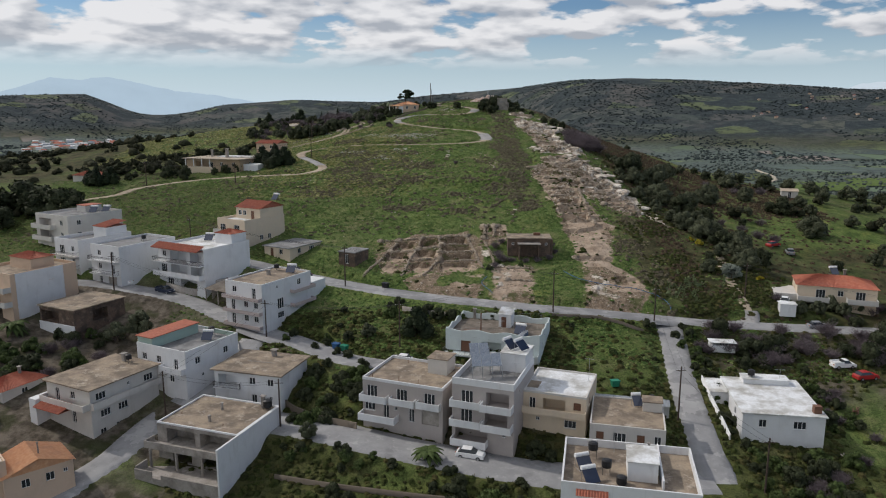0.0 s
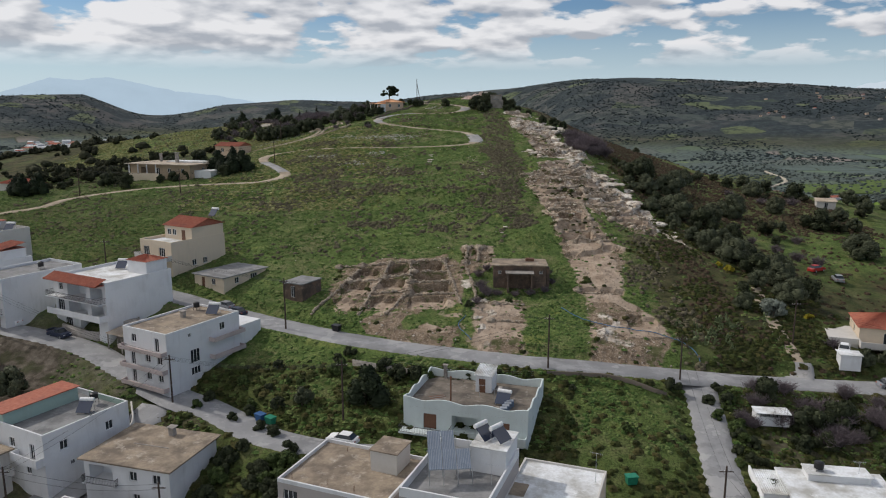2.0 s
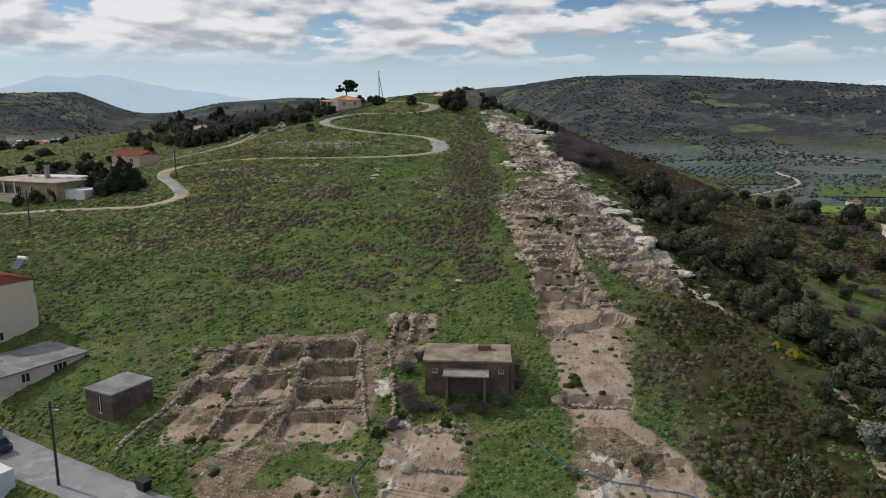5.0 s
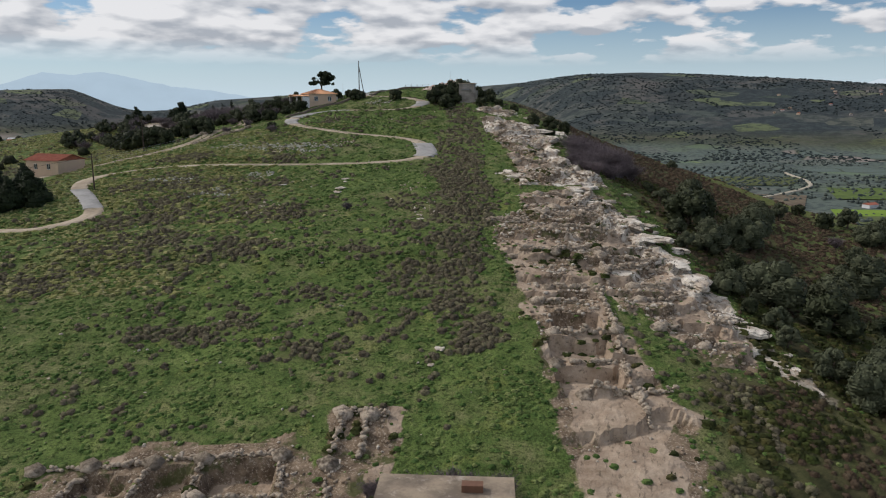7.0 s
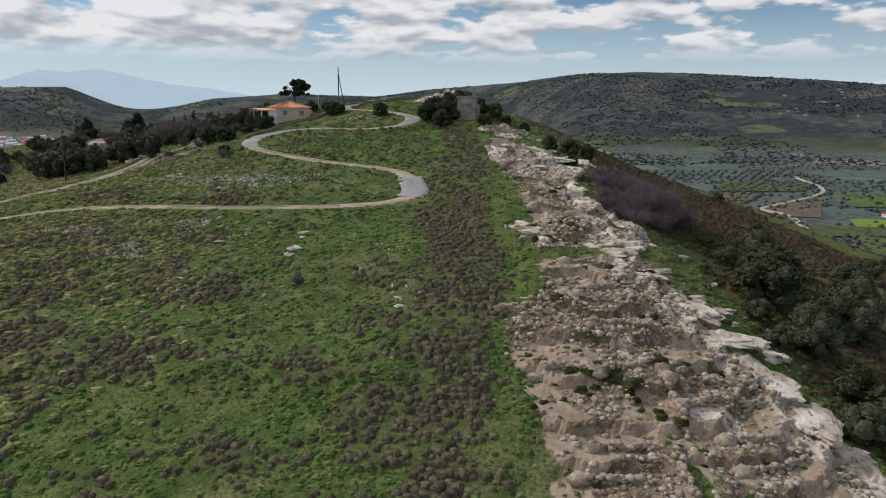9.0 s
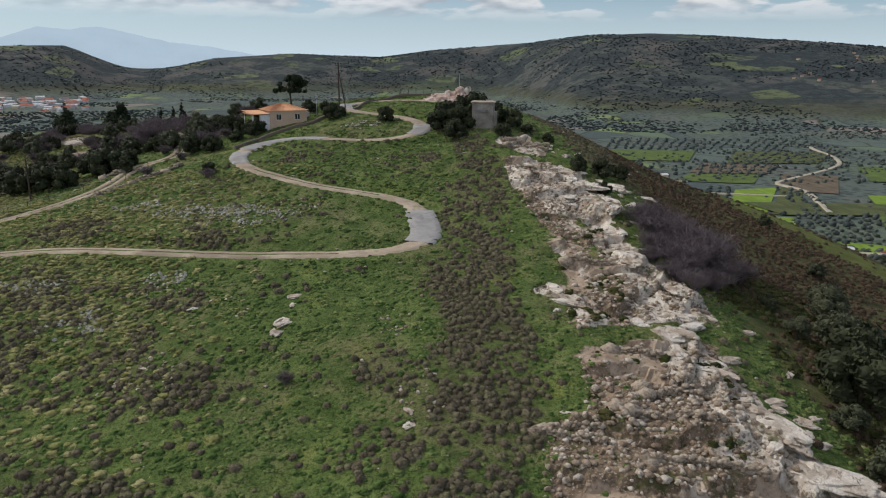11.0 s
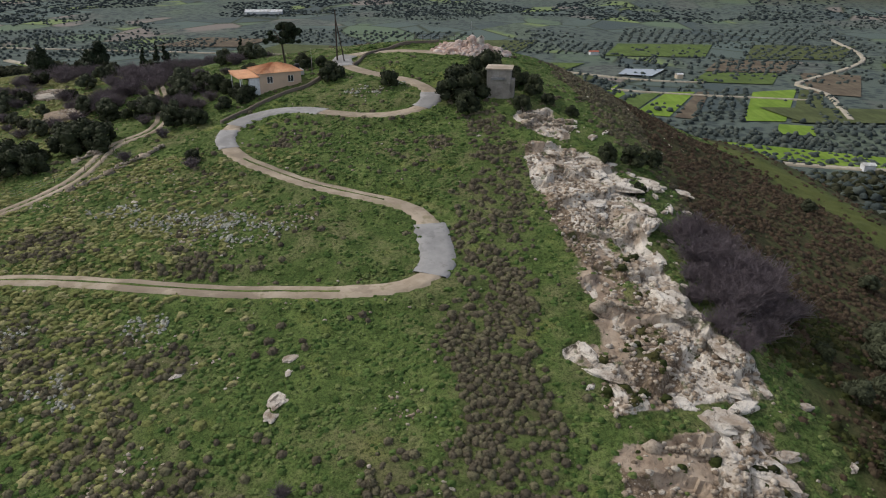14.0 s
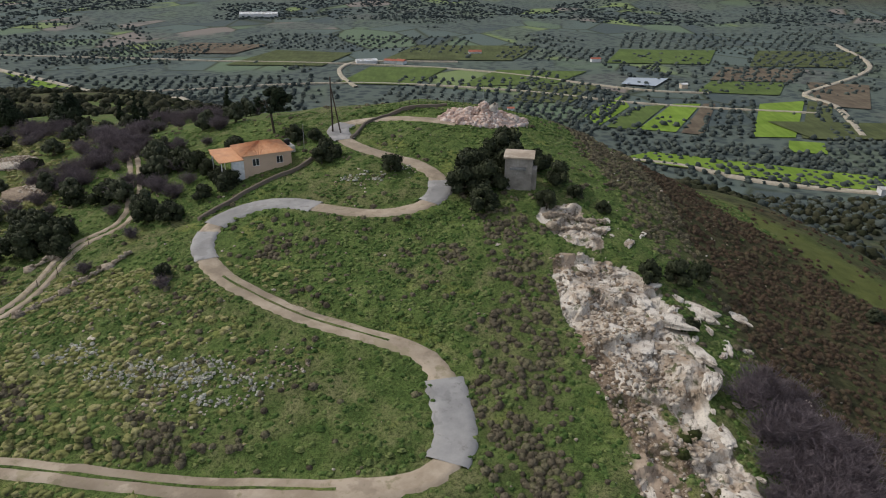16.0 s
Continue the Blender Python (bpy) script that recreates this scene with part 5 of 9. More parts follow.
rod(bm, (0, 0, 3.62), (0, 0, 3.75), 0.2, 0.05, sides=9)
part("cowl", bm, SHUTTER, ob2)
for k in range(4):
    ob2 = thing("water_drum", on_roof(m, lv, 4.9 + 0.1 * k, -4.4 + 0.85 * k, 12), "blue-grey square water drum in a row on roof", "water drum", "water drums")
    part("body", boxes((-0.5, 0.5, -0.36, 0.36, 0.0, 0.7)), simple("blue_drum", (0.12, 0.17, 0.25), 0.5) if k == 0 else bpy.data.materials["blue_drum"], ob2)
    part("lid", boxes((-0.44, 0.44, -0.3, 0.3, 0.703, 0.76)), GALVANISED, ob2)
ob2 = thing("plank_stack", on_roof(m, lv, -4.6, -2.4, 35), "leaning boards and scrap on the roof", "scrap")
for k in range(4):
    bm = bmesh.new()
    box(bm, -1.1, 1.1, -0.12 + 0.26 * k, 0.1 + 0.26 * k, 0.03 * k, 0.03 * k + 0.027)
    part("board", bm, SHUTTER if k % 2 else RAW, ob2)
ob2 = thing("washing_line", m @ pose(-10.4, 2.6, lv - 3.4, 0, 0, 8), "washing line with pink and white laundry beside house", "laundry")
bm = bmesh.new()
rod(bm, (-2.4, 0, 1.9), (2.0, 0, 1.9), 0.012, sides=4)
part("line", bm, RAIL, ob2)
for x in (-2.4, 2.0):
    bm = bmesh.new()
    rod(bm, (x, 0, -1.2), (x, 0, 2.0), 0.04, sides=6)
    part("post", bm, GALVANISED, ob2)
for k in range(7):
    bm = bmesh.new()
    box(bm, -2.2 + 0.58 * k, -2.2 + 0.58 * k + 0.44, -0.02, 0.02, 0.85 + 0.12 * (k % 3), 1.885)
    part("cloth", bm, (PEACH, WHITE, MAUVE)[k % 3], ob2)

# concrete-roofed house on the corner
ob, m, lv = house("low house with weathered concrete roof and red shutters", 27.2, 99.6, -14, 10.4, 10.6, -9.8, PALE,
    [("F", 0.14, 0, "w"), ("F", 0.4, 0, "D"), ("F", 0.68, 0, "w"), ("F", 0.9, 0, "d")], parapet=0.25, deck=ROOF_BROWN, shutters=("w",), base=-16.6)
block_on(ob, "stair_house", 2.2, 4.9, 1.2, 3.6, lv + 0.04, lv + 1.5, PALE, "unfinished block room", ROOF_BROWN)
solar_heater(on_roof(m, lv, 1.4, 3.2, 20), 1.4)
water_tank(on_roof(m, lv, 3.6, 4.3), 0.45, 0.9, 0.6)
bm = bmesh.new()
tiled_slope(bm, (-5.2, 5.4, lv - 0.6), (6.4, 5.4, lv - 0.6), (6.4, 7.4, lv - 0.3), (-5.2, 7.4, lv - 0.3), 0.2)
part("lean_to_roof", bm, GALVANISED, ob, "corrugated sheet lean-to roof")
part("lean_to_wall", boxes((-5.2, 6.4, 7.1, 7.25, lv - 3.2, lv - 0.4)), PALE, ob)

# near house with the roof full of tanks
ob, m, lv = house("white house with cluttered flat roof, water tanks and solar heaters", 22.2, 79.6, -12, 15.4, 11.6, -7.6, WHITE,
    [("F", 0.2, 0, "W"), ("F", 0.45, 0, "D"), ("F", 0.7, 0, "d"), ("F", 0.86, 0, "w"), ("R", 0.3, 0, "w"), ("R", 0.7, 1, "w"), ("F", 0.2, 1, "w"), ("F", 0.6, 1, "D")],
    [("F", 0.05, 0.6, 0, 1.2, "solid", WHITE)], parapet=1.0, deck=ROOF_BROWN, storey=3.0)
stair = block_on(ob, "stair_house", -0.2, 3.2, -2.4, 2.0, lv + 0.04, lv + 2.4, WHITE, "white stair house", ROOF_WHITE)
part("partition", boxes((3.6, 3.8, -4.0, 5.5, lv + 0.043, lv + 1.3)), WHITE, ob)
bm = bmesh.new()
tiled_slope(bm, (-6.0, -6.6, lv - 0.2), (-2.4, -6.6, lv - 0.2), (-2.4, -5.82, lv + 0.25), (-6.0, -5.82, lv + 0.25), 0.3)
part("canopy", bm, TILE_RED, ob, "small red tiled canopy")
solar_heater(on_roof(m, lv, -5.2, -0.6, 30), 1.8)
solar_heater(on_roof(m, lv, -4.4, -3.6, 30), 1.8)
water_tank(on_roof(m, lv, -4.2, 2.6), 0.6, 1.0, 1.1)
water_tank(on_roof(m, lv, -2.6, -1.2), 0.6, 1.0, 0.9)
water_tank(on_roof(m, lv, -0.9, -3.4), 0.6, 1.0, 0.1)
antenna(on_roof(m, lv, -1.6, 4.2), 3.6)
flue(on_roof(m, lv, 2.6, 4.4), 1.6)

# single-storey house behind the side street
ob, m, lv = house("low white house with cracked whitewashed flat roof", 51.6, 107.0, -9, 11.6, 14.6, -10.5, WHITE,
    [("F", 0.25, 0, "w"), ("F", 0.7, 0, "W"), ("L", 0.3, 0, "d"), ("L", 0.7, 0, "w")], overhang=0.25, deck=ROOF_WHITE, storey=3.0)
block_on(ob, "upper_room", -3.0, 4.0, 4.6, 7.0, lv + 0.2, lv + 1.0, WHITE, "raised white roof room", ROOF_WHITE)
block_on(ob, "brick_box", 4.4, 5.5, -6.4, -5.4, lv + 0.2, lv + 1.3, SHUTTER, "rusty red metal box")
part("side_room", boxes((-8.6, -5.82, 2.0, 7.0, lv - 3.2, lv - 0.5)), WHITE, ob)
bm = bmesh.new()
tiled_slope(bm, (-8.8, 1.8, lv - 0.4), (-5.8, 1.8, lv - 0.4), (-5.8, 7.2, lv - 0.1), (-8.8, 7.2, lv - 0.1), 0.24)
part("side_roof", bm, ROOF_WHITE, ob, "pale corrugated sheet roof")
water_tank(m @ pose(-1.6, 5.6, lv + 1.13), 0.55, 0.9, 0.3)
antenna(m @ pose(2.8, 5.4, lv + 1.13), 1.6)

# unfinished house on the lane
ob, m, lv = house("unfinished house with open concrete storeys and broad flat roof", -34.2, 103.2, -19, 14.0, 11.0, -11.6, RAW,
    [("F", 0.3, 0, "O"), ("F", 0.72, 0, "O"), ("F", 0.3, 1, "o"), ("F", 0.7, 1, "O"), ("L", 0.4, 0, "o")],
    [("F", -0.05, 1.0, 0, 2.2, "solid", RAW)], parapet=0.25, deck=ROOF_BROWN, trim=WHITE, storey=2.9)
part("side_wall", boxes((7.02, 7.3, -10.5, 5.6, -6.0, lv + 0.24)), WHITE, ob, "tall white rendered side wall")
part("terrace", boxes((-7.2, 7.0, -10.5, -5.72, -6.0, lv - 5.9)), RAW, ob, "raw concrete terrace with retaining wall")
part("terrace_parapet", boxes((-7.2, -4.2, -10.5, -10.3, lv - 5.897, lv - 4.9), (-2.6, 7.0, -10.5, -10.3, lv - 5.897, lv - 5.2), (-7.2, -7.0, -10.297, -8.0, lv - 5.897, lv - 4.6)), RAW, ob, "broken concrete terrace parapet")
for x in (-6.6, -2.0, 2.4, 6.6):
    part("column", boxes((x - 0.15, x + 0.15, -7.85, -7.55, lv - 5.897, lv - 3.05)), RAW, ob)
flue(on_roof(m, lv, -0.6, 1.6), 1.0)
flue(on_roof(m, lv, 0.2, -2.6), 0.8)
rebar(on_roof(m, lv, -5.4, -2.0), 6, 0.5)
rebar(on_roof(m, lv, 3.0, -3.4), 4, 0.4)
flue(on_roof(m, lv, 5.0, 4.4), 1.8, 0.25)
water_tank(on_roof(m, lv, 5.9, 4.2), 0.7, 1.2, 0.4)

# house with the hipped concrete slab
ob, m, lv = house("white two-storey house with projecting flat concrete roof", -55.8, 112.2, -27, 10.2, 13.0, -8.4, PALE,
    [("F", 0.25, 0, "d"), ("F", 0.6, 0, "w"), ("R", 0.15, 0, "W"), ("R", 0.55, 0, "s"), ("R", 0.85, 0, "W"), ("R", 0.2, 1, "W"), ("R", 0.45, 1, "W"), ("R", 0.4, 2, "W"), ("R", 0.15, 2, "w"), ("F", 0.6, 1, "d")],
    [("F", 0.0, 1.0, 0, 1.4, "solid", PALE), ("R", 0.0, 1.0, 0, 0.7, "solid", PALE)], overhang=0.45, deck=ROOF_BROWN, storey=3.0)
flue(m @ pose(-1.0, 5.0, lv + 0.2), 1.2, 0.3)
water_tank(m @ pose(0.6, 4.6, lv + 0.2), 0.5, 0.9, 0.7)
tile_roof(ob, "lean", -4.6, 1.2, -9.2, -6.9, lv - 3.4, 0.7, TILE_RED, 0.2, "porch_roof", "dark red tiled porch roof")
part("porch_wall", boxes((-6.8, -5.13, -8.6, -3.0, 0.2, lv - 2.6)), WHITE, ob)

# white house with the mint roof walls
ob, m, lv = house("white house with mint green parapets and red roof strip", -45.0, 121.8, -28, 11.6, 12.2, -5.5, WHITE,
    [("F", 0.15, 0, "w"), ("F", 0.45, 0, "w"), ("F", 0.8, 0, "d"), ("R", 0.22, 0, "w"), ("R", 0.75, 0, "w"), ("F", 0.7, 1, "w"), ("R", 0.3, 1, "s")],
    [("F", 0.55, 1.0, 0, 1.1, "solid", WHITE)], parapet=0.8, deck=ROOF_GREY, storey=3.0)
p = block_on(ob, "roof_room", -5.7, -2.2, -5.9, 4.4, lv + 0.04, lv + 1.9, MINT, "mint green roof room")
part("roof", boxes((-5.95, -1.95, -6.15, 4.65, lv + 1.903, lv + 2.03)), TILE_RED, p, "flat red painted roof")
part("inner_parapet", boxes((-2.0, 5.55, 5.85, 5.895, lv + 0.045, lv + 0.8), (5.55, 5.595, -5.9, 5.84, lv + 0.045, lv + 0.8)), MINT, ob, "mint green inner parapet face")
water_tank(on_roof(m, lv, 1.2, 4.4), 0.55, 0.8, 0.9)
solar_heater(on_roof(m, lv, 2.6, 2.0, 25))

# low house with the grey concrete roof
ob, m, lv = house("low white house with wide weathered concrete roof slab", -31.0, 117.0, -16, 12.2, 9.6, -8.6, WHITE,
    [("F", 0.2, 0, "o"), ("F", 0.58, 0, "w"), ("F", 0.85, 0, "w"), ("F", 0.6, 1, "d"), ("F", 0.85, 1, "s")], [("F", 0.0, 0.4, 0, 0.6, "rail", WHITE)], overhang=0.5, deck=ROOF_BROWN, storey=2.9)
flue(m @ pose(0.6, 3.4, lv + 0.2), 1.0, 0.35)
part("upstand", boxes((-2.6, 2.6, -0.08, 0.08, lv + 0.203, lv + 0.26)), RAW, ob)

# four-storey white house
ob, m, lv = house("white four-storey house with mauve balcony bands", -34.9, 140.6, -29, 9.4, 14.4, 1.4, WHITE,
    [("F", 0.25, 0, "w"), ("F", 0.78, 0, "d"), ("F", 0.2, 1, "d"), ("F", 0.55, 1, "w"), ("F", 0.82, 1, "w"), ("F", 0.2, 2, "d"), ("F", 0.55, 2, "w"), ("F", 0.82, 2, "w"), ("F", 0.3, 3, "D"), ("F", 0.8, 3, "d"), ("R", 0.3, 0, "s"), ("R", 0.36, 1, "D"), ("R", 0.36, 2, "W"), ("R", 0.75, 0, "w")],
    [("F", 0.0, 1.0, 0, 1.1, "low", MAUVE), ("F", 0.0, 1.0, 1, 1.0, "low", MAUVE), ("F", 0.0, 1.0, 2, 1.0, "low", MAUVE), ("R", 0.55, 1.0, 0, 1.3, "low", MAUVE), ("R", 0.55, 1.0, 1, 1.3, "low", MAUVE)], parapet=0.35, deck=ROOF_BROWN, storey=2.75)
part("terrace_wall", boxes((-4.7, 4.7, 7.22, 12.0, lv - 6.5, lv - 2.2)), WHITE, ob, "white rear terrace")
solar_heater(on_roof(m, lv, 1.8, 4.6, 20))
water_tank(on_roof(m, lv, -2.4, 5.0), 0.5, 0.9, 0.5)
flue(on_roof(m, lv, -1.0, 1.0), 0.9, 0.3)

# white house with the red eaves
ob, m, lv = house("white apartment house with terracotta eaves and long balconies", -53.2, 157.6, -29, 14.0, 13.5, 5.0, WHITE,
    [("F", 0.14, 0, "w"), ("F", 0.45, 0, "O"), ("F", 0.83, 0, "o"), ("F", 0.12, 1, "D"), ("F", 0.45, 1, "O"), ("F", 0.83, 1, "o"), ("F", 0.25, 2, "D"), ("F", 0.65, 2, "O")],
    [("F", -0.02, 1.0, 0, 1.5, "rail", WHITE), ("F", -0.02, 1.0, 1, 1.5, "solid", WHITE)], parapet=0.5, deck=ROOF_WHITE, storey=2.95)
tile_roof(ob, "lean", -6.9, 6.9, -8.6, -6.4, lv + 0.2, 0.9, TILE_RED, 0.1, "tiled_canopy", "terracotta tiled eaves strip")
p = block_on(ob, "roof_room", 1.2, 6.2, 2.2, 6.6, lv + 0.04, lv + 2.3, WHITE, "white roof room")
tile_roof(p, "hip", 1.2, 6.2, 2.2, 6.6, lv + 2.35, 0.8, TILE_RED, 0.2)
solar_heater(on_roof(m, lv, -2.0, 3.4, 25))

# white house with dark balcony rails
ob, m, lv = house("white three-storey house with dark balcony rails", -70.0, 160.2, -29, 9.6, 15.0, 5.0, WHITE,
    [("F", 0.3, 0, "w"), ("F", 0.75, 0, "d"), ("F", 0.3, 1, "w"), ("F", 0.75, 1, "d"), ("F", 0.3, 2, "d"), ("F", 0.7, 2, "g")],
    [("F", 0.05, 0.95, 0, 1.2, "rail", WHITE), ("F", 0.05, 0.95, 1, 1.2, "rail", WHITE)], parapet=0.5, deck=ROOF_GREY, storey=2.9)
water_tank(on_roof(m, lv, 1.0, 2.0), 0.5, 0.9, 0.5)

ob, m, lv = house("white terraced house with red-roofed stair tower", -82.0, 166.5, -29, 8.5, 14.0, 5.2, WHITE,
    [("F", 0.3, 0, "D"), ("F", 0.75, 0, "w"), ("F", 0.3, 1, "D"), ("F", 0.75, 1, "w"), ("F", 0.5, 2, "D")],
    [("F", 0.0, 1.0, 0, 1.4, "rail", PALE), ("F", 0.0, 1.0, 1, 1.4, "rail", PALE)], parapet=0.8, deck=ROOF_GREY, storey=2.9)
p = block_on(ob, "roof_room", -0.6, 4.0, 0.5, 6.0, lv + 0.04, lv + 2.6, WHITE)
tile_roof(p, "lean", -0.6, 4.0, 0.5, 6.0, lv + 2.7, 0.9, TILE_RED, 0.15)
water_tank(on_roof(m, lv, -2.0, 3.0), 0.5, 0.9, 0.5)

ob, m, lv = house("grey rendered apartment block with balconies", -92.5, 181.5, -30, 13.0, 15.0, 8.6, PALE,
    [("F", 0.3, 0, "O"), ("F", 0.3, 1, "O"), ("F", 0.8, 0, "w"), ("F", 0.8, 1, "w"), ("R", 0.2, 0, "w"), ("R", 0.2, 1, "w"), ("F", 0.3, 2, "O")],
    [("F", 0.0, 0.62, 0, 1.4, "solid", PALE), ("F", 0.0, 0.62, 1, 1.4, "solid", PALE)], parapet=0.5, deck=ROOF_GREY, storey=2.9)
block_on(ob, "stair_house", -3.0, 0.5, 1.5, 6.0, lv + 0.04, lv + 1.6, PALE, "", TILE_RED)
solar_heater(on_roof(m, lv, 3.0, 2.0, 25))
solar_heater(on_roof(m, lv, 5.2, 4.0, 25))

ob, m, lv = house("peach and white house with curved balconies and red tiles", -86.4, 145.6, -29, 12.5, 14.0, 2.4, PEACH,
    [("F", 0.5, 0, "O"), ("F", 0.5, 1, "O"), ("F", 0.5, 2, "O"), ("R", 0.6, 0, "w")],
    [("F", 0.0, 1.0, 0, 1.6, "solid", PALE), ("F", 0.0, 1.0, 1, 1.6, "solid", PALE)], parapet=0.6, deck=ROOF_BROWN, storey=2.9)
part("party_wall", boxes((6.27, 6.35, -6.0, 4.0, 1.0, lv + 0.5)), WHITE, ob, "white rendered party wall")
p = block_on(ob, "roof_room", -3.5, 3.6, -1.0, 4.0, lv + 0.04, lv + 2.2, PEACH)
tile_roof(p, "hip", -3.5, 3.6, -1.0, 4.0, lv + 2.3, 0.9, TILE_RED, 0.25)

ob, m, lv = house("dark unfinished house with flat concrete roof among trees", -71.5, 138.2, -26, 9.8, 11.5, -3.4, BRICKWORK,
    [("F", 0.3, 0, "O"), ("R", 0.5, 0, "o"), ("F", 0.2, 1, "d"), ("F", 0.55, 1, "w")], overhang=0.3, deck=ROOF_BROWN, storey=3.1)
part("lower_wall", boxes((-4.95, 4.95, -6.0, -5.78, -0.5, lv - 3.0)), WHITE, ob)

ob, m, lv = house("beige house with red hipped roof and roof terrace", -48.0, 178.5, -31, 9.4, 13.5, 7.8, CREAM,
    [("F", 0.2, 0, "D"), ("F", 0.7, 0, "D"), ("F", 0.5, 1, "O"), ("R", 0.4, 1, "w"), ("R", 0.6, 1, "w")],
    [("F", 0.0, 1.0, 0, 1.5, "solid", PALE)], parapet=0.6, deck=ROOF_WHITE, storey=2.9)
p = block_on(ob, "upper_storey", -3.6, 4.6, -1.5, 6.6, lv + 0.04, lv + 2.7, CREAM, "beige upper storey")
for x in (-2.2, -0.6):
    w_ = part("window", coloured(window_meshes("w")[0], FRAME_WHITE), None, p)
    w_.matrix_local = pose(x, -1.52, lv + 0.9)
    part("pane", coloured(window_meshes("w")[1], GLASS), None, w_)
part("door", boxes((1.6, 2.6, -1.56, -1.503, lv + 0.05, lv + 2.1)), SHUTTER, p)
tile_roof(p, "gable", -3.6, 4.6, -1.5, 6.6, lv + 2.75, 1.5, TILE_RED, 0.35)
solar_heater(m @ pose(2.6, 6.0, lv + 4.0, 0, 0, 10), 1.6)

ob, m, lv = house("low pale yellow house with dark flat roof beside road", -36.2, 170.8, -31, 8.0, 11.0, 2.1, CREAM,
    [("F", 0.3, 0, "d"), ("F", 0.65, 0, "w"), ("R", 0.3, 0, "w"), ("R", 0.7, 0, "W")], overhang=0.35, deck=ROOF_GREY, storey=2.5, shutters=("d",), base=-1.6)

# near the lane
ob, m, lv = house("small peach house with orange tiled roof", -57.3, 93.0, -47, 6.6, 8.6, -14.2, PEACH,
    [("R", 0.3, 0, "w"), ("R", 0.65, 0, "w"), ("R", 0.88, 0, "s"), ("F", 0.5, 0, "d")], tiles="gable", rise=1.7, deck=TILE_ORANGE, storey=3.0)
flue(m @ pose(1.5, 0.5, lv + 0.4), 2.6, 0.09)
ob, m, lv = house("peach two-storey house with roof clutter", -64.5, 88.0, -47, 8.0, 10.0, -11.8, PEACH,
    [("R", 0.5, 0, "w"), ("R", 0.8, 1, "w"), ("R", 0.3, 1, "w")], parapet=0.5, deck=ROOF_WHITE, storey=3.0)
solar_heater(on_roof(m, lv, 1.0, 2.0, 40))
water_tank(on_roof(m, lv, -1.5, 3.2), 0.5, 0.9, 0.6)
ob, m, lv = house("small old house with dark red hipped roof", -73.5, 116.5, -25, 6.0, 8.0, -11.6, PALE, [("F", 0.5, 0, "w"), ("R", 0.5, 0, "w")], tiles="hip", rise=1.4, storey=2.8)
flue(m @ pose(0.5, 1.0, lv + 0.6), 1.6, 0.2)
ob, m, lv = house("outbuilding with red tiled roof behind white house", -52.5, 129.0, -28, 5.0, 6.0, -7.8, PALE, [("F", 0.5, 0, "w")], tiles="lean", rise=0.8, storey=2.6)

# house east of the path
ob, m, lv = house("cream house with terracotta hipped roof and verandas", 84.0, 150.5, -20, 15.0, 9.0, -2.6, CREAM,
    [("F", 0.3, 0, "D"), ("F", 0.55, 0, "w"), ("F", 0.8, 0, "D"), ("F", 0.2, 1, "g"), ("F", 0.6, 1, "w"), ("L", 0.5, 0, "w")],
    [("F", 0.0, 0.4, 0, 2.2, "solid", PALE), ("F", 0.62, 1.0, 0, 2.0, "solid", PALE)], tiles="hip", rise=1.7, deck=TILE_RED, storey=2.9)
solar_heater(m @ pose(0.0, 1.0, lv + 1.5, 0, 0, 20), 1.6)
part("terrace", boxes((-12.0, -7.52, -5.0, 3.0, -0.3, lv - 2.0)), PALE, ob, "cream terrace wing")
flue(m @ pose(2.0, 1.0, lv + 1.4), 1.2, 0.25)
ob, m, lv = house("small house with red tiled roof behind bare trees", 97.0, 139.0, -15, 8.0, 7.0, -5.2, CREAM, [("F", 0.5, 0, "w")], tiles="gable", rise=1.3, storey=2.6)
ob, m, lv = house("low white shed with grey roof in scrub", 100.0, 128.0, -20, 7.0, 5.0, -8.6, WHITE, [("F", 0.5, 0, "g")], overhang=0.2, deck=ROOF_GREY, storey=2.6)
ob, m, lv = house("tiny field hut with tan roof in olive scrub", 116.0, 240.5, -20, 5.0, 4.0, 7.2, PALE, [("F", 0.5, 0, "d")], tiles="lean", rise=0.5, deck=ROOF_SAND, storey=2.5, category="hut", name="hut")

# villa with white columns
ob, m, lv = house("unfinished villa with broad flat roof slab and columned veranda", -75.0, 247.5, -19, 21.0, 12.0, 17.6, STONE_WALL,
    [("F", 0.1, 0, "O"), ("F", 0.3, 0, "O"), ("F", 0.46, 0, "D"), ("F", 0.66, 0, "w"), ("F", 0.88, 0, "w"), ("R", 0.5, 0, "w")], overhang=1.1, deck=ROOF_SAND, storey=3.2)
for k in range(4):
    bm = bmesh.new()
    rod(bm, (-10.2 + 3.2 * k, -6.9, lv - 3.6), (-10.2 + 3.2 * k, -6.9, lv), 0.17, sides=8)
    part("column", bm, WHITE, ob)
part("veranda", boxes((-11.0, 0.5, -7.3, -6.02, -1.0, lv - 3.25), (-11.0, 0.5, -7.3, -7.15, lv - 3.247, lv - 2.5)), CREAM, ob)
part("wing", boxes((10.52, 16.0, -4.0, 5.0, -1.0, lv - 1.6)), WHITE, ob)
flue(m @ pose(-6.0, 2.0, lv + 0.2), 2.2, 0.3)
flue(m @ pose(1.5, 0.0, lv + 0.2), 2.8, 0.4)
part("upstand", boxes((-3.0, 10.0, 0.6, 5.6, lv + 0.203, lv + 0.55)), ROOF_WHITE, ob, "whitewashed raised roof deck")
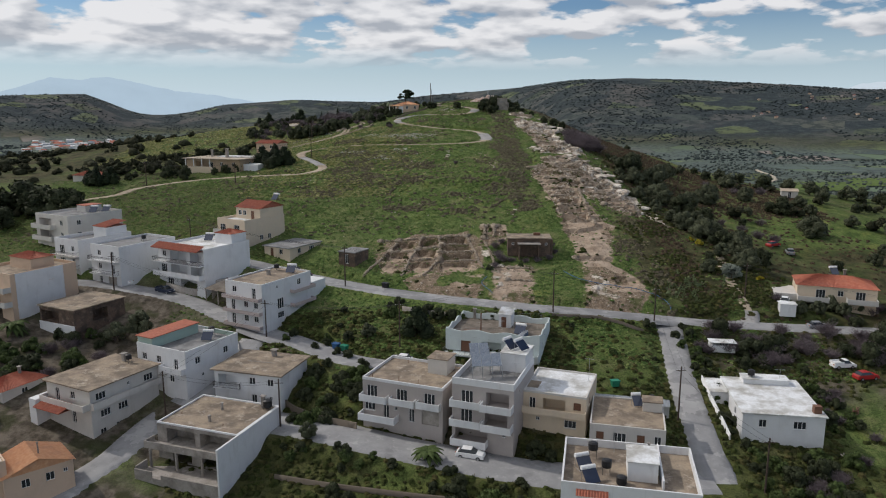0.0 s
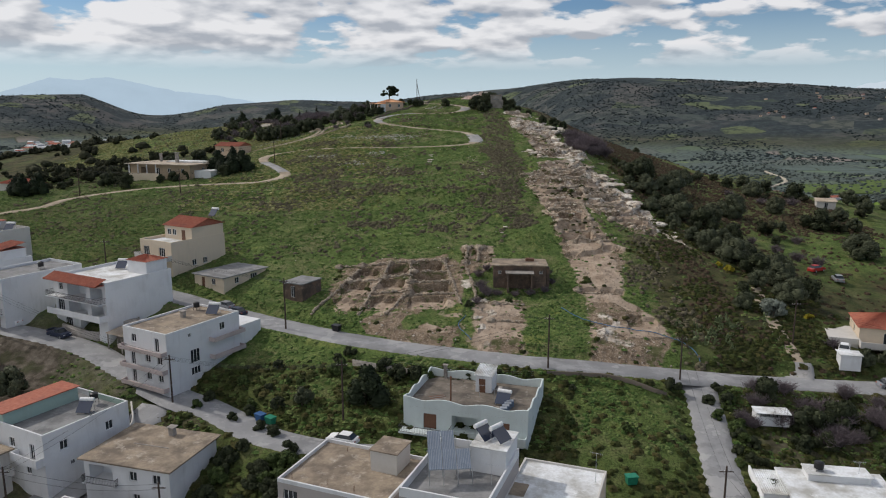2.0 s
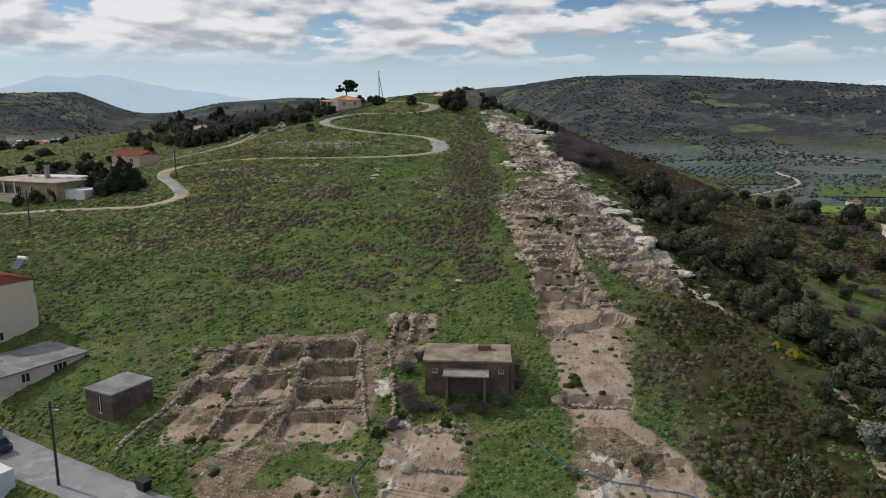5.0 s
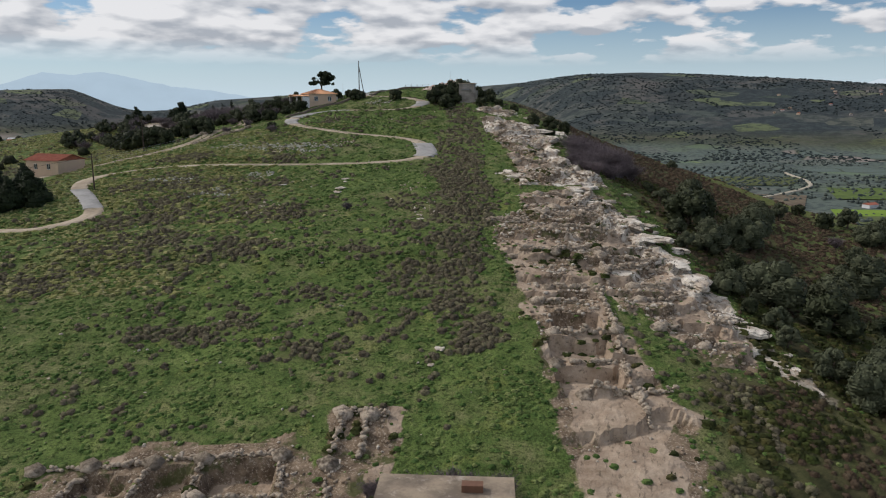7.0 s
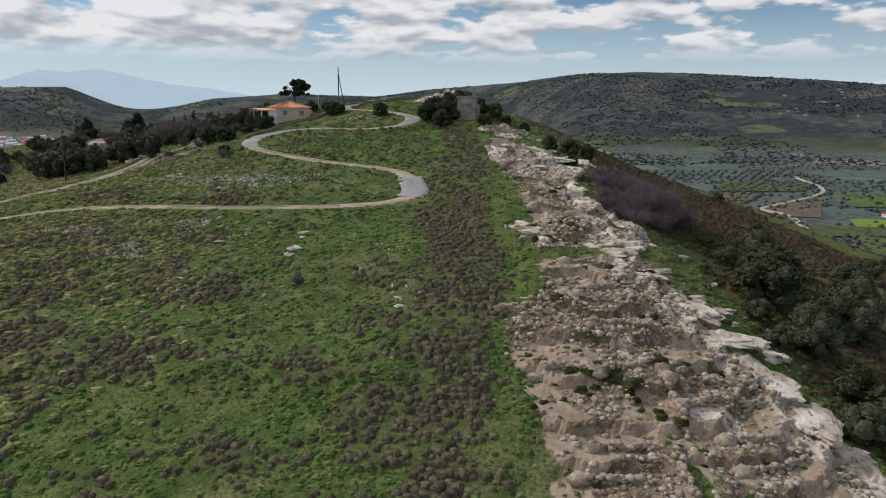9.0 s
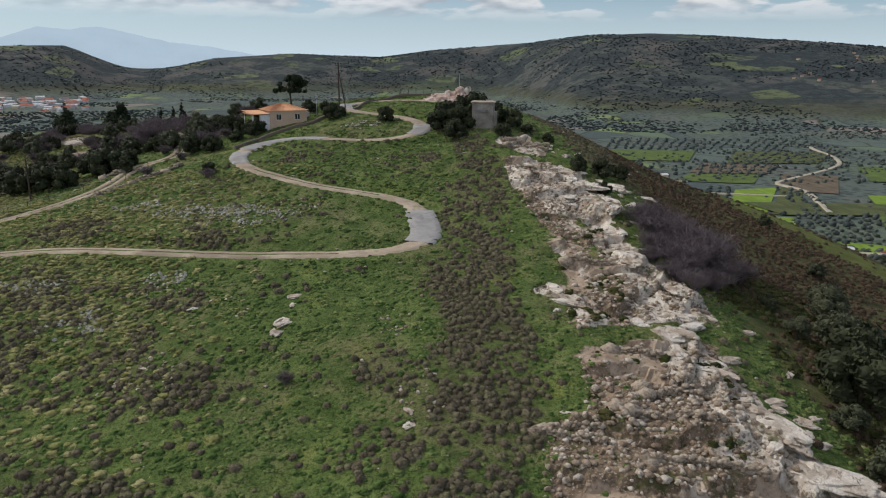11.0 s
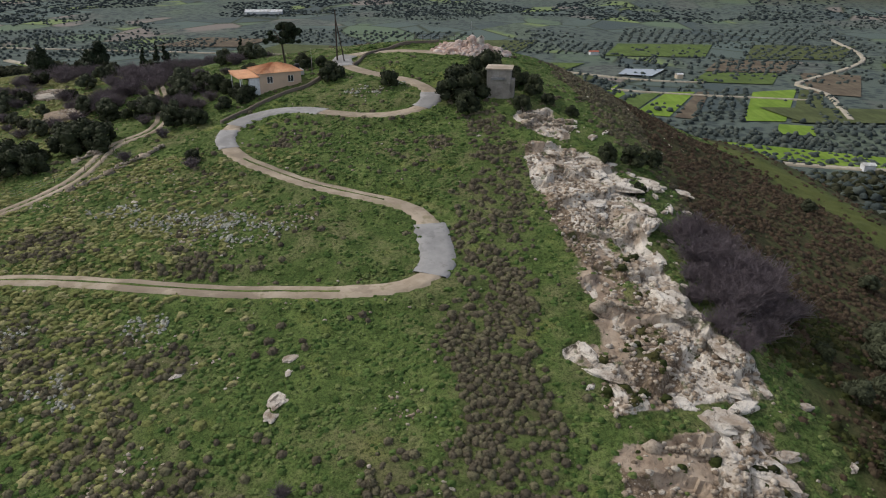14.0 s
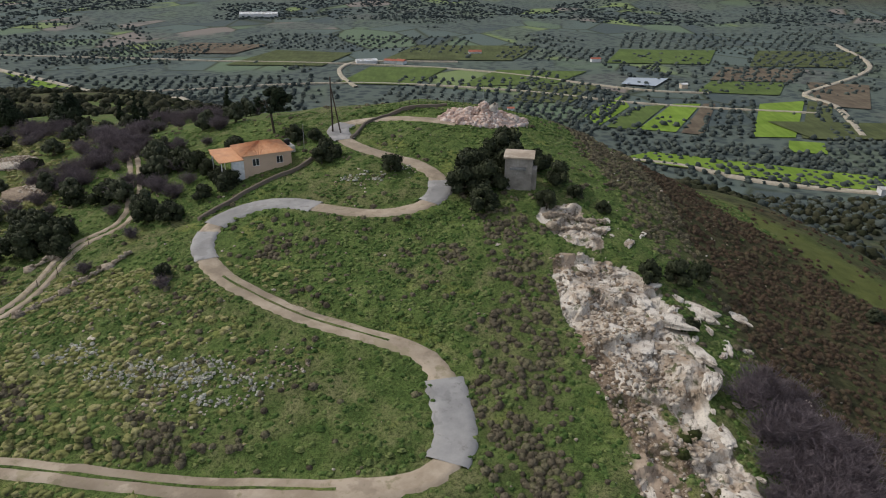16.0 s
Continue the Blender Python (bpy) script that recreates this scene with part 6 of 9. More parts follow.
ob, m, lv = house("low house with red tiled roof behind dark trees", -118.0, 243.0, -15, 11.0, 6.0, 12.2, PALE, [("F", 0.5, 0, "D")], tiles="hip", rise=1.3, storey=2.5)
ob, m, lv = house("house with tiled roof behind the villa", -64.0, 272.0, -20, 9.0, 7.0, 21.5, PEACH, [("F", 0.3, 0, "w"), ("F", 0.7, 0, "w")], tiles="gable", rise=1.2, storey=2.8)

# ruined brick pump house by the digs
ob, m, lv = house("derelict brown brick building with flat slab roof and porch", 20.0, 166.0, -3, 9.8, 5.6, 4.7, BRICKWORK,
    [("F", 0.12, 0, "s"), ("F", 0.9, 0, "s")], overhang=0.25, deck=ROOF_BROWN, storey=3.0, category="ruin", name="ruined_house", group="")
part("roof_box", boxes((1.2, 2.8, 0.6, 1.4, lv + 0.203, lv + 0.75)), SHUTTER, ob, "rusty red box on roof")
part("porch", boxes((-2.4, -2.1, -5.0, -2.82, -1.0, lv - 1.0), (1.9, 2.2, -5.0, -2.82, -1.0, lv - 1.0), (-2.1, 1.9, -2.95, -2.82, -1.0, lv - 1.0)), BRICKWORK, ob)
part("porch_roof", boxes((-2.7, 2.5, -5.3, -2.82, lv - 0.997, lv - 0.85)), RAW, ob, "small concrete porch slab")
part("side_pier", boxes((5.0, 5.5, -2.4, -1.0, -1.0, lv - 0.3)), BRICKWORK, ob)
ob, m, lv = house("small grey concrete block hut beside road", -20.6, 162.8, -27, 4.4, 5.6, 2.0, BRICKWORK, [("F", 0.5, 0, "d")], overhang=0.15, deck=ROOF_GREY, storey=2.6, category="hut", name="hut", group="")

# house and stone tower on the summit
ob, m, lv = house("single-storey cream house with terracotta hipped roof on hilltop", -15.4, 318.6, 30, 7.6, 6.6, 35.9, PEACH,
    [("F", 0.25, 0, "w"), ("F", 0.75, 0, "w"), ("L", 0.5, 0, "D")], tiles="hip", rise=1.25, deck=TILE_ORANGE, storey=2.8, group="", base=31.4)
tile_roof(ob, "lean", -7.4, -3.9, -3.3, 3.2, lv - 0.55, 0.35, TILE_ORANGE, 0.2, "porch_roof", "terracotta tiled porch roof")
for x in (-7.2, -5.4):
    for y in (-3.2, 3.0):
        part("post", boxes((x - 0.07, x + 0.07, y - 0.07, y + 0.07, 0.5, lv - 0.68)), WHITE, ob, "white porch post")
part("glazed_porch", boxes((-5.6, -3.82, -3.3, -3.2, 0.6, lv - 0.72), (-5.6, -3.82, -2.4, -2.3, 0.6, lv - 0.72)), FRAME_WHITE, ob)
water_tank(m @ pose(4.9, 2.2, lv - 0.6), 0.5, 1.0, 0.0)
part("tank_room", boxes((3.83, 5.8, 0.8, 3.2, 0.4, lv - 0.62)), PALE, ob)
ob, m, lv = house("square grey stone tower with pale slab roof", 24.9, 308.2, -8, 3.9, 3.9, 38.3, RAW, [], overhang=0.25, deck=ROOF_SAND, category="tower", name="stone_tower", group="", base=32.0)
part("lintel", boxes((-1.2, 1.1, -2.35, -1.96, lv - 1.6, lv - 1.25)), ROOF_GREY, ob, "pale concrete lintel slab")
part("buttress", boxes((1.97, 2.6, -1.6, 0.4, 0.0, lv - 1.6)), RAW, ob)


# ---- plants ----
def leaf_cloud(clumps, leaves, size, seed):
    """Leaf quads strewn over round clumps; clumps: rows of x, y, z, radius."""
    rng = np.random.default_rng(seed)
    clumps = np.array(clumps, float)
    share = clumps[:, 3] ** 2
    pick = rng.choice(len(clumps), leaves, p=share / share.sum())
    way = rng.normal(size=(leaves, 3))
    way /= np.linalg.norm(way, axis=1)[:, None]
    way[:, 2] = np.where(way[:, 2] < -0.4, -way[:, 2], way[:, 2])
    place = clumps[pick, :3] + way * (clumps[pick, 3] * rng.uniform(0.78, 1.08, leaves))[:, None]
    tilt = way + rng.normal(scale=0.55, size=way.shape)
    tilt /= np.linalg.norm(tilt, axis=1)[:, None]
    a = np.cross(tilt, rng.normal(size=way.shape))
    a /= np.linalg.norm(a, axis=1)[:, None]
    b = np.cross(tilt, a)
    s = (size * rng.uniform(0.6, 1.3, leaves))[:, None]
    quad = np.stack([place - a * s, place + b * s * 0.6, place + a * s, place - b * s * 0.6], 1).reshape(-1, 3)
    k = np.arange(leaves)[:, None] * 4
    tris = np.concatenate([k + [0, 1, 2], k + [0, 2, 3]])
    return quad, tris


def dome(rings, sides, rng, rough=0.2):
    """A lumpy half ball of radius 1."""
    verts, tris = [], []
    for j in range(rings):
        e = (j / rings) * math.pi / 2
        for k in range(sides):
            r = 1 + rng.uniform(-rough, rough)
            q = 2 * math.pi * (k + 0.5 * (j % 2)) / sides
            verts.append((r * math.cos(e) * math.cos(q), r * math.cos(e) * math.sin(q), r * math.sin(e) * 0.95 - (0.15 if j == 0 else 0)))
    verts.append((0, 0, 1 + rng.uniform(-rough, rough)))
    for j in range(rings - 1):
        for k in range(sides):
            a, b = j * sides + k, j * sides + (k + 1) % sides
            c, d = a + sides, b + sides
            tris += [(a, b, d), (a, d, c)] if j % 2 == 0 else [(a, b, c), (b, d, c)]
    for k in range(sides):
        tris.append(((rings - 1) * sides + k, (rings - 1) * sides + (k + 1) % sides, rings * sides))
    return np.array(verts), np.array(tris)


def crown_mesh(name, r, h, base, clumps, leaves, size, seed, shape="round"):
    """A crown: a dark heart of lumpy clumps with leaves strewn over them."""
    rng = np.random.default_rng(seed)
    rows = []
    for _ in range(clumps):
        q, e = rng.uniform(0, 2 * math.pi), rng.uniform(0.0, 1.0)
        if shape == "round":
            f = math.sqrt(max(0.05, 1 - (2 * e - 0.75) ** 2 * 0.75)) * rng.uniform(0.35, 0.78)
            rows.append((r * f * math.cos(q), r * f * math.sin(q), base + (h - base) * (0.16 + 0.64 * e), r * rng.uniform(0.26, 0.44)))
        elif shape == "spire":
            f = (1 - e) ** 0.8 * rng.uniform(0.3, 0.7) + 0.04
            rows.append((r * f * math.cos(q), r * f * math.sin(q), base + (h - base) * e * 0.95, r * (0.55 * (1 - e) + 0.16)))
        else:
            f = rng.uniform(0.1, 1.0) ** 0.6
            tier = rng.integers(0, 3)
            rows.append((r * f * (1 - 0.25 * tier) * math.cos(q) + 0.1 * r * (tier - 1), r * f * (1 - 0.25 * tier) * math.sin(q), base + (h - base) * (0.2 + 0.31 * tier + rng.uniform(-0.08, 0.08)), r * rng.uniform(0.11, 0.19)))
    verts, tris = leaf_cloud(rows, leaves, size, seed)
    parts_v, parts_t, n = [verts], [tris], len(verts)
    for x, y, z, q in rows:
        v, t = dome(3, 6, rng, 0.15)
        v2 = np.concatenate([v, v * (1, 1, -0.8)]) * q * 0.86 + (x, y, z)
        t2 = np.concatenate([t, t[:, ::-1] + len(v)]) + n
        parts_v.append(v2)
        parts_t.append(t2)
        n += len(v2)
    return big_mesh(name, np.concatenate(parts_v), np.concatenate(parts_t))


def trunk_mesh(h, r, limbs, spread_r, seed):
    rng = random.Random(seed)
    bm = bmesh.new()
    p, lean = Vector((0, 0, -0.4)), Vector((rng.uniform(-0.15, 0.15), rng.uniform(-0.15, 0.15), 1))
    q = p + lean * (h * 0.5 + 0.4)
    rod(bm, p, q, r, r * 0.7, 8)
    for k in range(limbs):
        a = 2 * math.pi * k / limbs + rng.uniform(-0.4, 0.4)
        e = q + Vector((math.cos(a) * spread_r, math.sin(a) * spread_r, h * rng.uniform(0.25, 0.45)))
        mid = q.lerp(e, 0.5) + Vector((0, 0, h * 0.08))
        rod(bm, q, mid, r * 0.55, r * 0.38, 6)
        rod(bm, mid, e, r * 0.38, r * 0.12, 6)
    me = bpy.data.meshes.new("trunk")
    bm.to_mesh(me)
    bm.free()
    return me


PLANTS = {}


def plant_kind(key, name, label, category, crown, leaf, trunk=None, group=""):
    ob = thing(name, pose(0, 0, -500), label, category, group)
    part("crown", crown, leaf, ob)
    if trunk:
        part("trunk", trunk, BARK, ob)
    PLANTS[key] = ob


for k in range(3):
    plant_kind(f"bush{k}", "bush", "dense dark green evergreen bush on the hillside", "bush", crown_mesh("crown", 1.0, 1.35, -0.1, 16, 1500, 0.085, 10 + k), LEAF_DARK, trunk_mesh(0.6, 0.07, 4, 0.4, k), "evergreen bushes")
    plant_kind(f"olive{k}", "olive_tree", "grey-green olive tree with rounded crown", "tree", crown_mesh("crown", 1.0, 1.7, 0.15, 18, 1500, 0.075, 20 + k), LEAF_OLIVE, trunk_mesh(0.9, 0.1, 4, 0.45, k), "olive trees")
    plant_kind(f"shrub{k}", "shrub", "fresh green garden shrub", "shrub", crown_mesh("crown", 1.0, 1.25, -0.15, 14, 1300, 0.09, 30 + k), LEAF_GREEN, trunk_mesh(0.5, 0.06, 4, 0.4, k), "garden shrubs")
for k in range(3):
    plant_kind(f"scrub{k}", "evergreen_scrub", "low dark evergreen scrub in the empty lots", "shrub", crown_mesh("crown", 1.0, 1.2, -0.1, 15, 1300, 0.09, 90 + k), LEAF_DARK, trunk_mesh(0.5, 0.06, 4, 0.4, k), "lot scrub")
for k in range(3):
    plant_kind(f"wild_olive{k}", "wild_olive_tree", "broad grey-green wild olive tree below the rocky edge", "tree", crown_mesh("crown", 1.0, 1.45, -0.1, 30, 3400, 0.055, 120 + k), LEAF_OLIVE, trunk_mesh(0.7, 0.08, 5, 0.45, k), "wild olives")
plant_kind("gorse", "gorse_bush", "gorse bush covered in yellow flowers", "bush", crown_mesh("crown", 1.0, 1.1, -0.1, 12, 1200, 0.085, 44), LEAF_YELLOW, trunk_mesh(0.5, 0.05, 4, 0.4, 6), "gorse bushes")
plant_kind("silver", "bush", "silvery grey-leaved bush beside the path", "bush", crown_mesh("crown", 1.0, 1.3, -0.1, 18, 1600, 0.085, 40), LEAF_SILVER, trunk_mesh(0.6, 0.07, 4, 0.4, 5))
for k in range(2):
    plant_kind(f"cypress{k}", "cypress_tree", "slender dark cypress tree", "tree", crown_mesh("crown", 0.17, 1.0, 0.04, 26, 1500, 0.028, 50 + k, "spire"), LEAF_CYPRESS, trunk_mesh(0.3, 0.02, 2, 0.03, k), "cypresses")
    plant_kind(f"conifer{k}", "conifer_tree", "broad dark conifer tree", "tree", crown_mesh("crown", 0.42, 1.0, 0.1, 26, 2000, 0.04, 55 + k, "spire"), LEAF_CYPRESS, trunk_mesh(0.5, 0.04, 3, 0.1, k), "conifers")
plant_kind("pine", "pine_tree", "umbrella-shaped pine with flat layered crown", "tree", crown_mesh("crown", 0.5, 1.0, 0.5, 60, 3600, 0.032, 60, "tiers"), LEAF_CYPRESS, trunk_mesh(0.95, 0.035, 6, 0.25, 7))


def bare_shrub(key, seed, label):
    """A leafless shrub of many forked twigs, radius 1."""
    rng = random.Random(seed)
    verts, tris = [], []

    def twig(a, b, r0, r1):
        q = (b - a).to_track_quat("Z", "Y")
        n = len(verts)
        for p, r in ((a, r0), (b, r1)):
            for k in range(3):
                verts.append(p + q @ Vector((r * math.cos(k * 2.094), r * math.sin(k * 2.094), 0)))
        for k in range(3):
            i, j = n + k, n + (k + 1) % 3
            tris.extend([(i, j, j + 3), (i, j + 3, i + 3)])

    for _ in range(34):
        a = Vector((rng.uniform(-0.25, 0.25), rng.uniform(-0.25, 0.25), -0.1))
        q, e = rng.uniform(0, 2 * math.pi), rng.uniform(0.25, 1.0)
        b = a + Vector((math.cos(q) * 0.5 * e, math.sin(q) * 0.5 * e, rng.uniform(0.45, 0.75) * (1.25 - 0.5 * e)))
        twig(a, b, 0.022, 0.014)
        for _ in range(6):
            f = rng.uniform(0.4, 1.0)
            s = a.lerp(b, f)
            t = s + Vector((rng.uniform(-0.4, 0.4) + math.cos(q) * 0.2, rng.uniform(-0.4, 0.4) + math.sin(q) * 0.2, rng.uniform(0.12, 0.5)))
            twig(s, t, 0.012, 0.006)
            for _ in range(4):
                u = s.lerp(t, rng.uniform(0.3, 1.0))
                twig(u, u + Vector((rng.uniform(-0.22, 0.22), rng.uniform(-0.22, 0.22), rng.uniform(0.02, 0.25))), 0.007, 0.004)
    ob = thing("bare_shrub", pose(0, 0, -500), label, "shrub", "leafless shrubs")
    part("branchwork", big_mesh("branchwork", [tuple(v) for v in verts], tris), TWIG, ob)
    PLANTS[key] = ob


for k in range(2):
    bare_shrub(f"bare{k}", 70 + k, "leafless grey-purple shrub with dense twigs")


def prickly_pear():
    """A clump of flat oval pads growing one out of the other."""
    rng = random.Random(15)
    ob = thing("prickly_pear", pose(0, 0, -500), "pale green prickly pear clump of flat pads", "cactus", "prickly pears")
    tips = [(Vector((rng.uniform(-0.5, 0.5), rng.uniform(-0.5, 0.5), 0.0)), Vector((0, 0, 1))) for _ in range(8)]
    for k in range(26):
        at, up = tips[k] if k < 8 else rng.choice(tips)
        grow = (up + Vector((rng.uniform(-0.7, 0.7), rng.uniform(-0.7, 0.7), rng.uniform(0.1, 0.5)))).normalized()
        flat = grow.cross(Vector((rng.uniform(-1, 1), rng.uniform(-1, 1), 0.2))).normalized()
        side, size = grow.cross(flat), rng.uniform(0.32, 0.46)
        bm = bmesh.new()
        rim = [bm.verts.new(at + grow * size * (0.5 - 0.5 * math.cos(q)) + side * 0.33 * size * math.sin(q)) for q in (j * math.pi / 5 for j in range(10))]
        middle = at + grow * size * 0.5
        for sign in (1, -1):
            hub = bm.verts.new(middle + flat * 0.05 * sign)
            for j in range(10):
                tri = (rim[j], rim[(j + 1) % 10], hub)
                bm.faces.new(tri if sign > 0 else tri[::-1])
        part("pad", bm, LEAF_PEAR, ob)
        tips.append((at + grow * size * 0.92, grow))
    PLANTS["pear"] = ob


prickly_pear()


def palm():
    ob = thing("palm_tree", pose(0, 0, -500), "small palm with arching feathery fronds", "palm tree", "palms")
    rng = random.Random(5)
    bm = bmesh.new()
    for k in range(6):
        rod(bm, (0, 0, k * 0.3 - 0.3), (0, 0, k * 0.3), 0.2, 0.16, 9)
    part("trunk", bm, BARK, ob)
    for k in range(22):
        verts, faces = [], []
        lift = rng.uniform(0.1, 1.3)
        for j in range(9):
            f = j / 8
            x = 2.1 * f
            z = 1.5 + lift * x * 0.7 - 0.42 * x * x
            wide = 0.42 * math.sin(math.pi * min(1, f * 0.9 + 0.1))
            verts += [(x, -wide, z - 0.12), (x, 0, z), (x, wide, z - 0.12)]
            if j:
                n = 3 * j
                faces += [(n - 3, n - 2, n + 1, n), (n - 2, n - 1, n + 2, n + 1)]
        fr = part("frond", mesh_of("frond", verts, faces), LEAF_GREEN, ob)
        fr.matrix_local = pose(0, 0, 0, 0, 0, k * 137.5)
    PLANTS["palm"] = ob


palm()


def put_plants(rows):
    """Rows: kind, x, y, radius (or height for spires)."""
    rows = [r for r in rows]
    zs = ground(np.array([r[1] for r in rows]), np.array([r[2] for r in rows]))
    rng = random.Random(9)
    for (key, x, y, size), z in zip(rows, zs):
        c = copy_thing(PLANTS[key], pose(x, y, float(z) - 0.05, 0, 0, rng.uniform(0, 360)))
        c.scale = (size * rng.uniform(0.92, 1.08), size * rng.uniform(0.92, 1.08), size * rng.uniform(0.9, 1.1))


def any_of(stem, n, count=3):
    return f"{stem}{n % count}"


HILL_BUSHES = [(5.9, 312.4, 1.9), (19.4, 301.9, 2.7), (16.8, 305.6, 2.9), (17.6, 310.6, 3.2), (21.0, 313.0, 3.0), (20.4, 306.6, 3.0), (23.6, 318.0, 3.1), (28.2, 313.0, 2.8), (30.8, 309.4, 2.3), (28.4, 302.4, 1.9), (24.6, 314.6, 2.8), (-5.4, 316.4, 1.9), (-3.4, 318.2, 1.5), (39.6, 287.6, 1.9), (43.8, 289.2, 2.3), (47.6, 292.0, 1.8), (-19.6, 311.4, 2.0), (-22.6, 309.6, 1.7), (-26.2, 304.4, 2.1), (-30.0, 305.2, 2.4), (-24.0, 318.0, 2.0), (-27.5, 321.5, 2.3), (-31.0, 325.0, 2.6), (-36.0, 322.0, 2.2), (-43.6, 299.8, 3.2), (-47.2, 302.0, 3.3), (-45.4, 305.6, 2.8), (-41.2, 302.6, 2.8), (-40.0, 298.6, 2.2), (-61.4, 298.4, 2.9), (-58.0, 296.4, 3.3), (-54.4, 295.0, 3.6), (-51.0, 293.8, 3.3), (-48.2, 293.0, 2.5), (-55.6, 299.6, 3.1), (-51.2, 298.2, 2.9), (-22.0, 326.0, 2.4), (-12.0, 327.5, 2.2), (-8.0, 326.0, 1.6), (-21.4, 289.2, 1.3), (42.5, 279.0, 1.3), (36.6, 303.2, 1.2), (33.0, 306.0, 1.4)]
EAST_TREES = [(59.5, 236.0, 4.0), (60.0, 227.0, 3.4), (68.0, 234.5, 3.9), (64.0, 212.5, 4.6), (60.5, 217.5, 2.9), (78.0, 251.5, 3.1), (82.5, 223.5, 4.4), (57.2, 210.6, 2.3), (68.4, 205.6, 4.0), (66.8, 257.0, 3.2), (98.6, 250.0, 3.2), (64.4, 250.0, 2.8), (63.3, 243.6, 4.0), (70.6, 237.8, 4.0), (74.3, 217.0, 3.4), (97.6, 231.5, 3.2), (103.3, 219.0, 4.2), (103.2, 198.5, 4.4), (63.0, 186.4, 3.2), (66.4, 181.0, 3.7), (68.8, 175.4, 3.4), (72.0, 171.2, 3.6), (70.0, 162.6, 3.2), (60.2, 159.4, 2.3), (112.0, 251.0, 3.4), (113.0, 227.6, 2.6), (74.8, 178.6, 3.2), (70.8, 185.6, 3.0), (72.6, 199.0, 3.2), (69.0, 194.0, 2.8)]
EAST_BUSHES = [(93.5, 268.3, 1.7), (73.6, 274.0, 1.5), (84.6, 258.0, 2.0), (94.4, 259.0, 2.2), (111.6, 217.0, 2.2), (100.4, 262.0, 2.4), (106.0, 258.0, 2.8), (61.0, 191.4, 2.2), (64.8, 190.6, 2.2), (75.0, 167.0, 2.8), (66.0, 168.0, 2.0), (65.8, 157.8, 1.5), (62.6, 165.6, 1.6), (75.4, 297.7, 1.3), (58.4, 247.0, 1.6), (57.6, 253.4, 1.4), (56.4, 231.0, 1.7), (55.8, 224.4, 1.5), (58.2, 206.0, 1.6), (60.0, 202.0, 1.8), (58.8, 196.6, 1.4), (77.6, 209.6, 2.0), (88.0, 236.4, 2.0), (91.6, 214.6, 1.7), (86.4, 205.4, 1.6), (122.0, 254.0, 2.8), (128.0, 250.0, 3.0), (133.6, 252.0, 2.6), (140.0, 248.6, 3.2), (146.0, 250.4, 2.8), (152.6, 246.6, 3.2), (160.0, 248.0, 3.0), (124.0, 234.0, 2.6), (131.0, 226.0, 2.4), (119.0, 207.0, 2.2), (128.0, 202.0, 2.8), (96.0, 171.6, 1.8), (108.0, 176.0, 2.0), (116.0, 186.0, 1.7)]
rows = [(any_of("bush", k), *p) for k, p in enumerate(HILL_BUSHES)]
rows += [(any_of("olive" if k % 3 else "bush", k), *p) for k, p in enumerate(EAST_BUSHES)]
rows += [(any_of("wild_olive" if k % 4 else "bush", k), *p) for k, p in enumerate(EAST_TREES)]
rows += [("silver", 64.2, 156.4, 2.5), ("gorse", 62.8, 174.2, 1.2), ("gorse", 61.6, 176.4, 0.9), ("gorse", 71.0, 157.0, 1.0), ("bare0", 89.0, 189.6, 2.4), ("bare1", 85.6, 192.6, 2.2), ("bare0", 82.4, 196.0, 2.0), ("bare1", 92.4, 207.4, 2.0), ("bare0", 79.0, 201.6, 1.8), ("bare1", 97.0, 240.0, 2.0), ("bare0", 90.0, 246.0, 2.0), ("bare1", 106.4, 240.4, 2.2)]
rows += [("pine", -16.6, 333.5, 8.2), ("conifer0", -88.6, 372.0, 8.0), ("conifer1", -71.6, 368.0, 8.2), ("conifer0", -76.0, 371.0, 6.0), ("cypress0", -51.6, 360.0, 7.4), ("cypress1", -61.6, 371.0, 6.8), ("cypress0", -58.6, 372.0, 7.0), ("cypress1", -38.6, 378.0, 7.5), ("conifer1", -95.0, 380.0, 6.0)]
rows += [("conifer0", -55.6, 240.6, 6.0), ("conifer1", -53.2, 243.4, 6.6), ("conifer0", -59.0, 243.0, 5.6), ("bush0", -57.4, 238.6, 2.4), ("bush1", -84.6, 236.4, 2.9), ("bush2", -72.0, 238.6, 1.9), ("bush0", -68.4, 239.8, 1.9), ("bush1", -75.4, 238.0, 1.6), ("bush2", -91.6, 238.2, 2.4), ("conifer1", -61.4, 246.6, 6.4), ("conifer0", -57.8, 249.4, 6.0), ("bare0", -62.6, 252.0, 3.0), ("bush0", -80.0, 259.0, 2.8), ("bush2", -88.0, 256.0, 3.0), ("bush1", -95.0, 252.0, 3.0), ("bush0", -72.0, 262.0, 3.0), ("bush0", -93.0, 246.0, 2.2), ("bush1", -89.0, 240.0, 1.8), ("conifer0", -111.6, 232.0, 6.5), ("conifer1", -108.0, 233.6, 6.0), ("conifer0", -114.4, 233.0, 5.6), ("bush2", -104.0, 238.0, 1.6)]
rows += [("bush0", -106.0, 199.0, 6.0), ("bush1", -112.6, 200.6, 6.4), ("bush2", -119.0, 203.0, 6.6), ("bush0", -125.0, 198.0, 6.0), ("bush1", -101.0, 197.0, 4.8), ("bush2", -130.0, 190.0, 5.6), ("bush0", -118.0, 190.0, 4.8)]
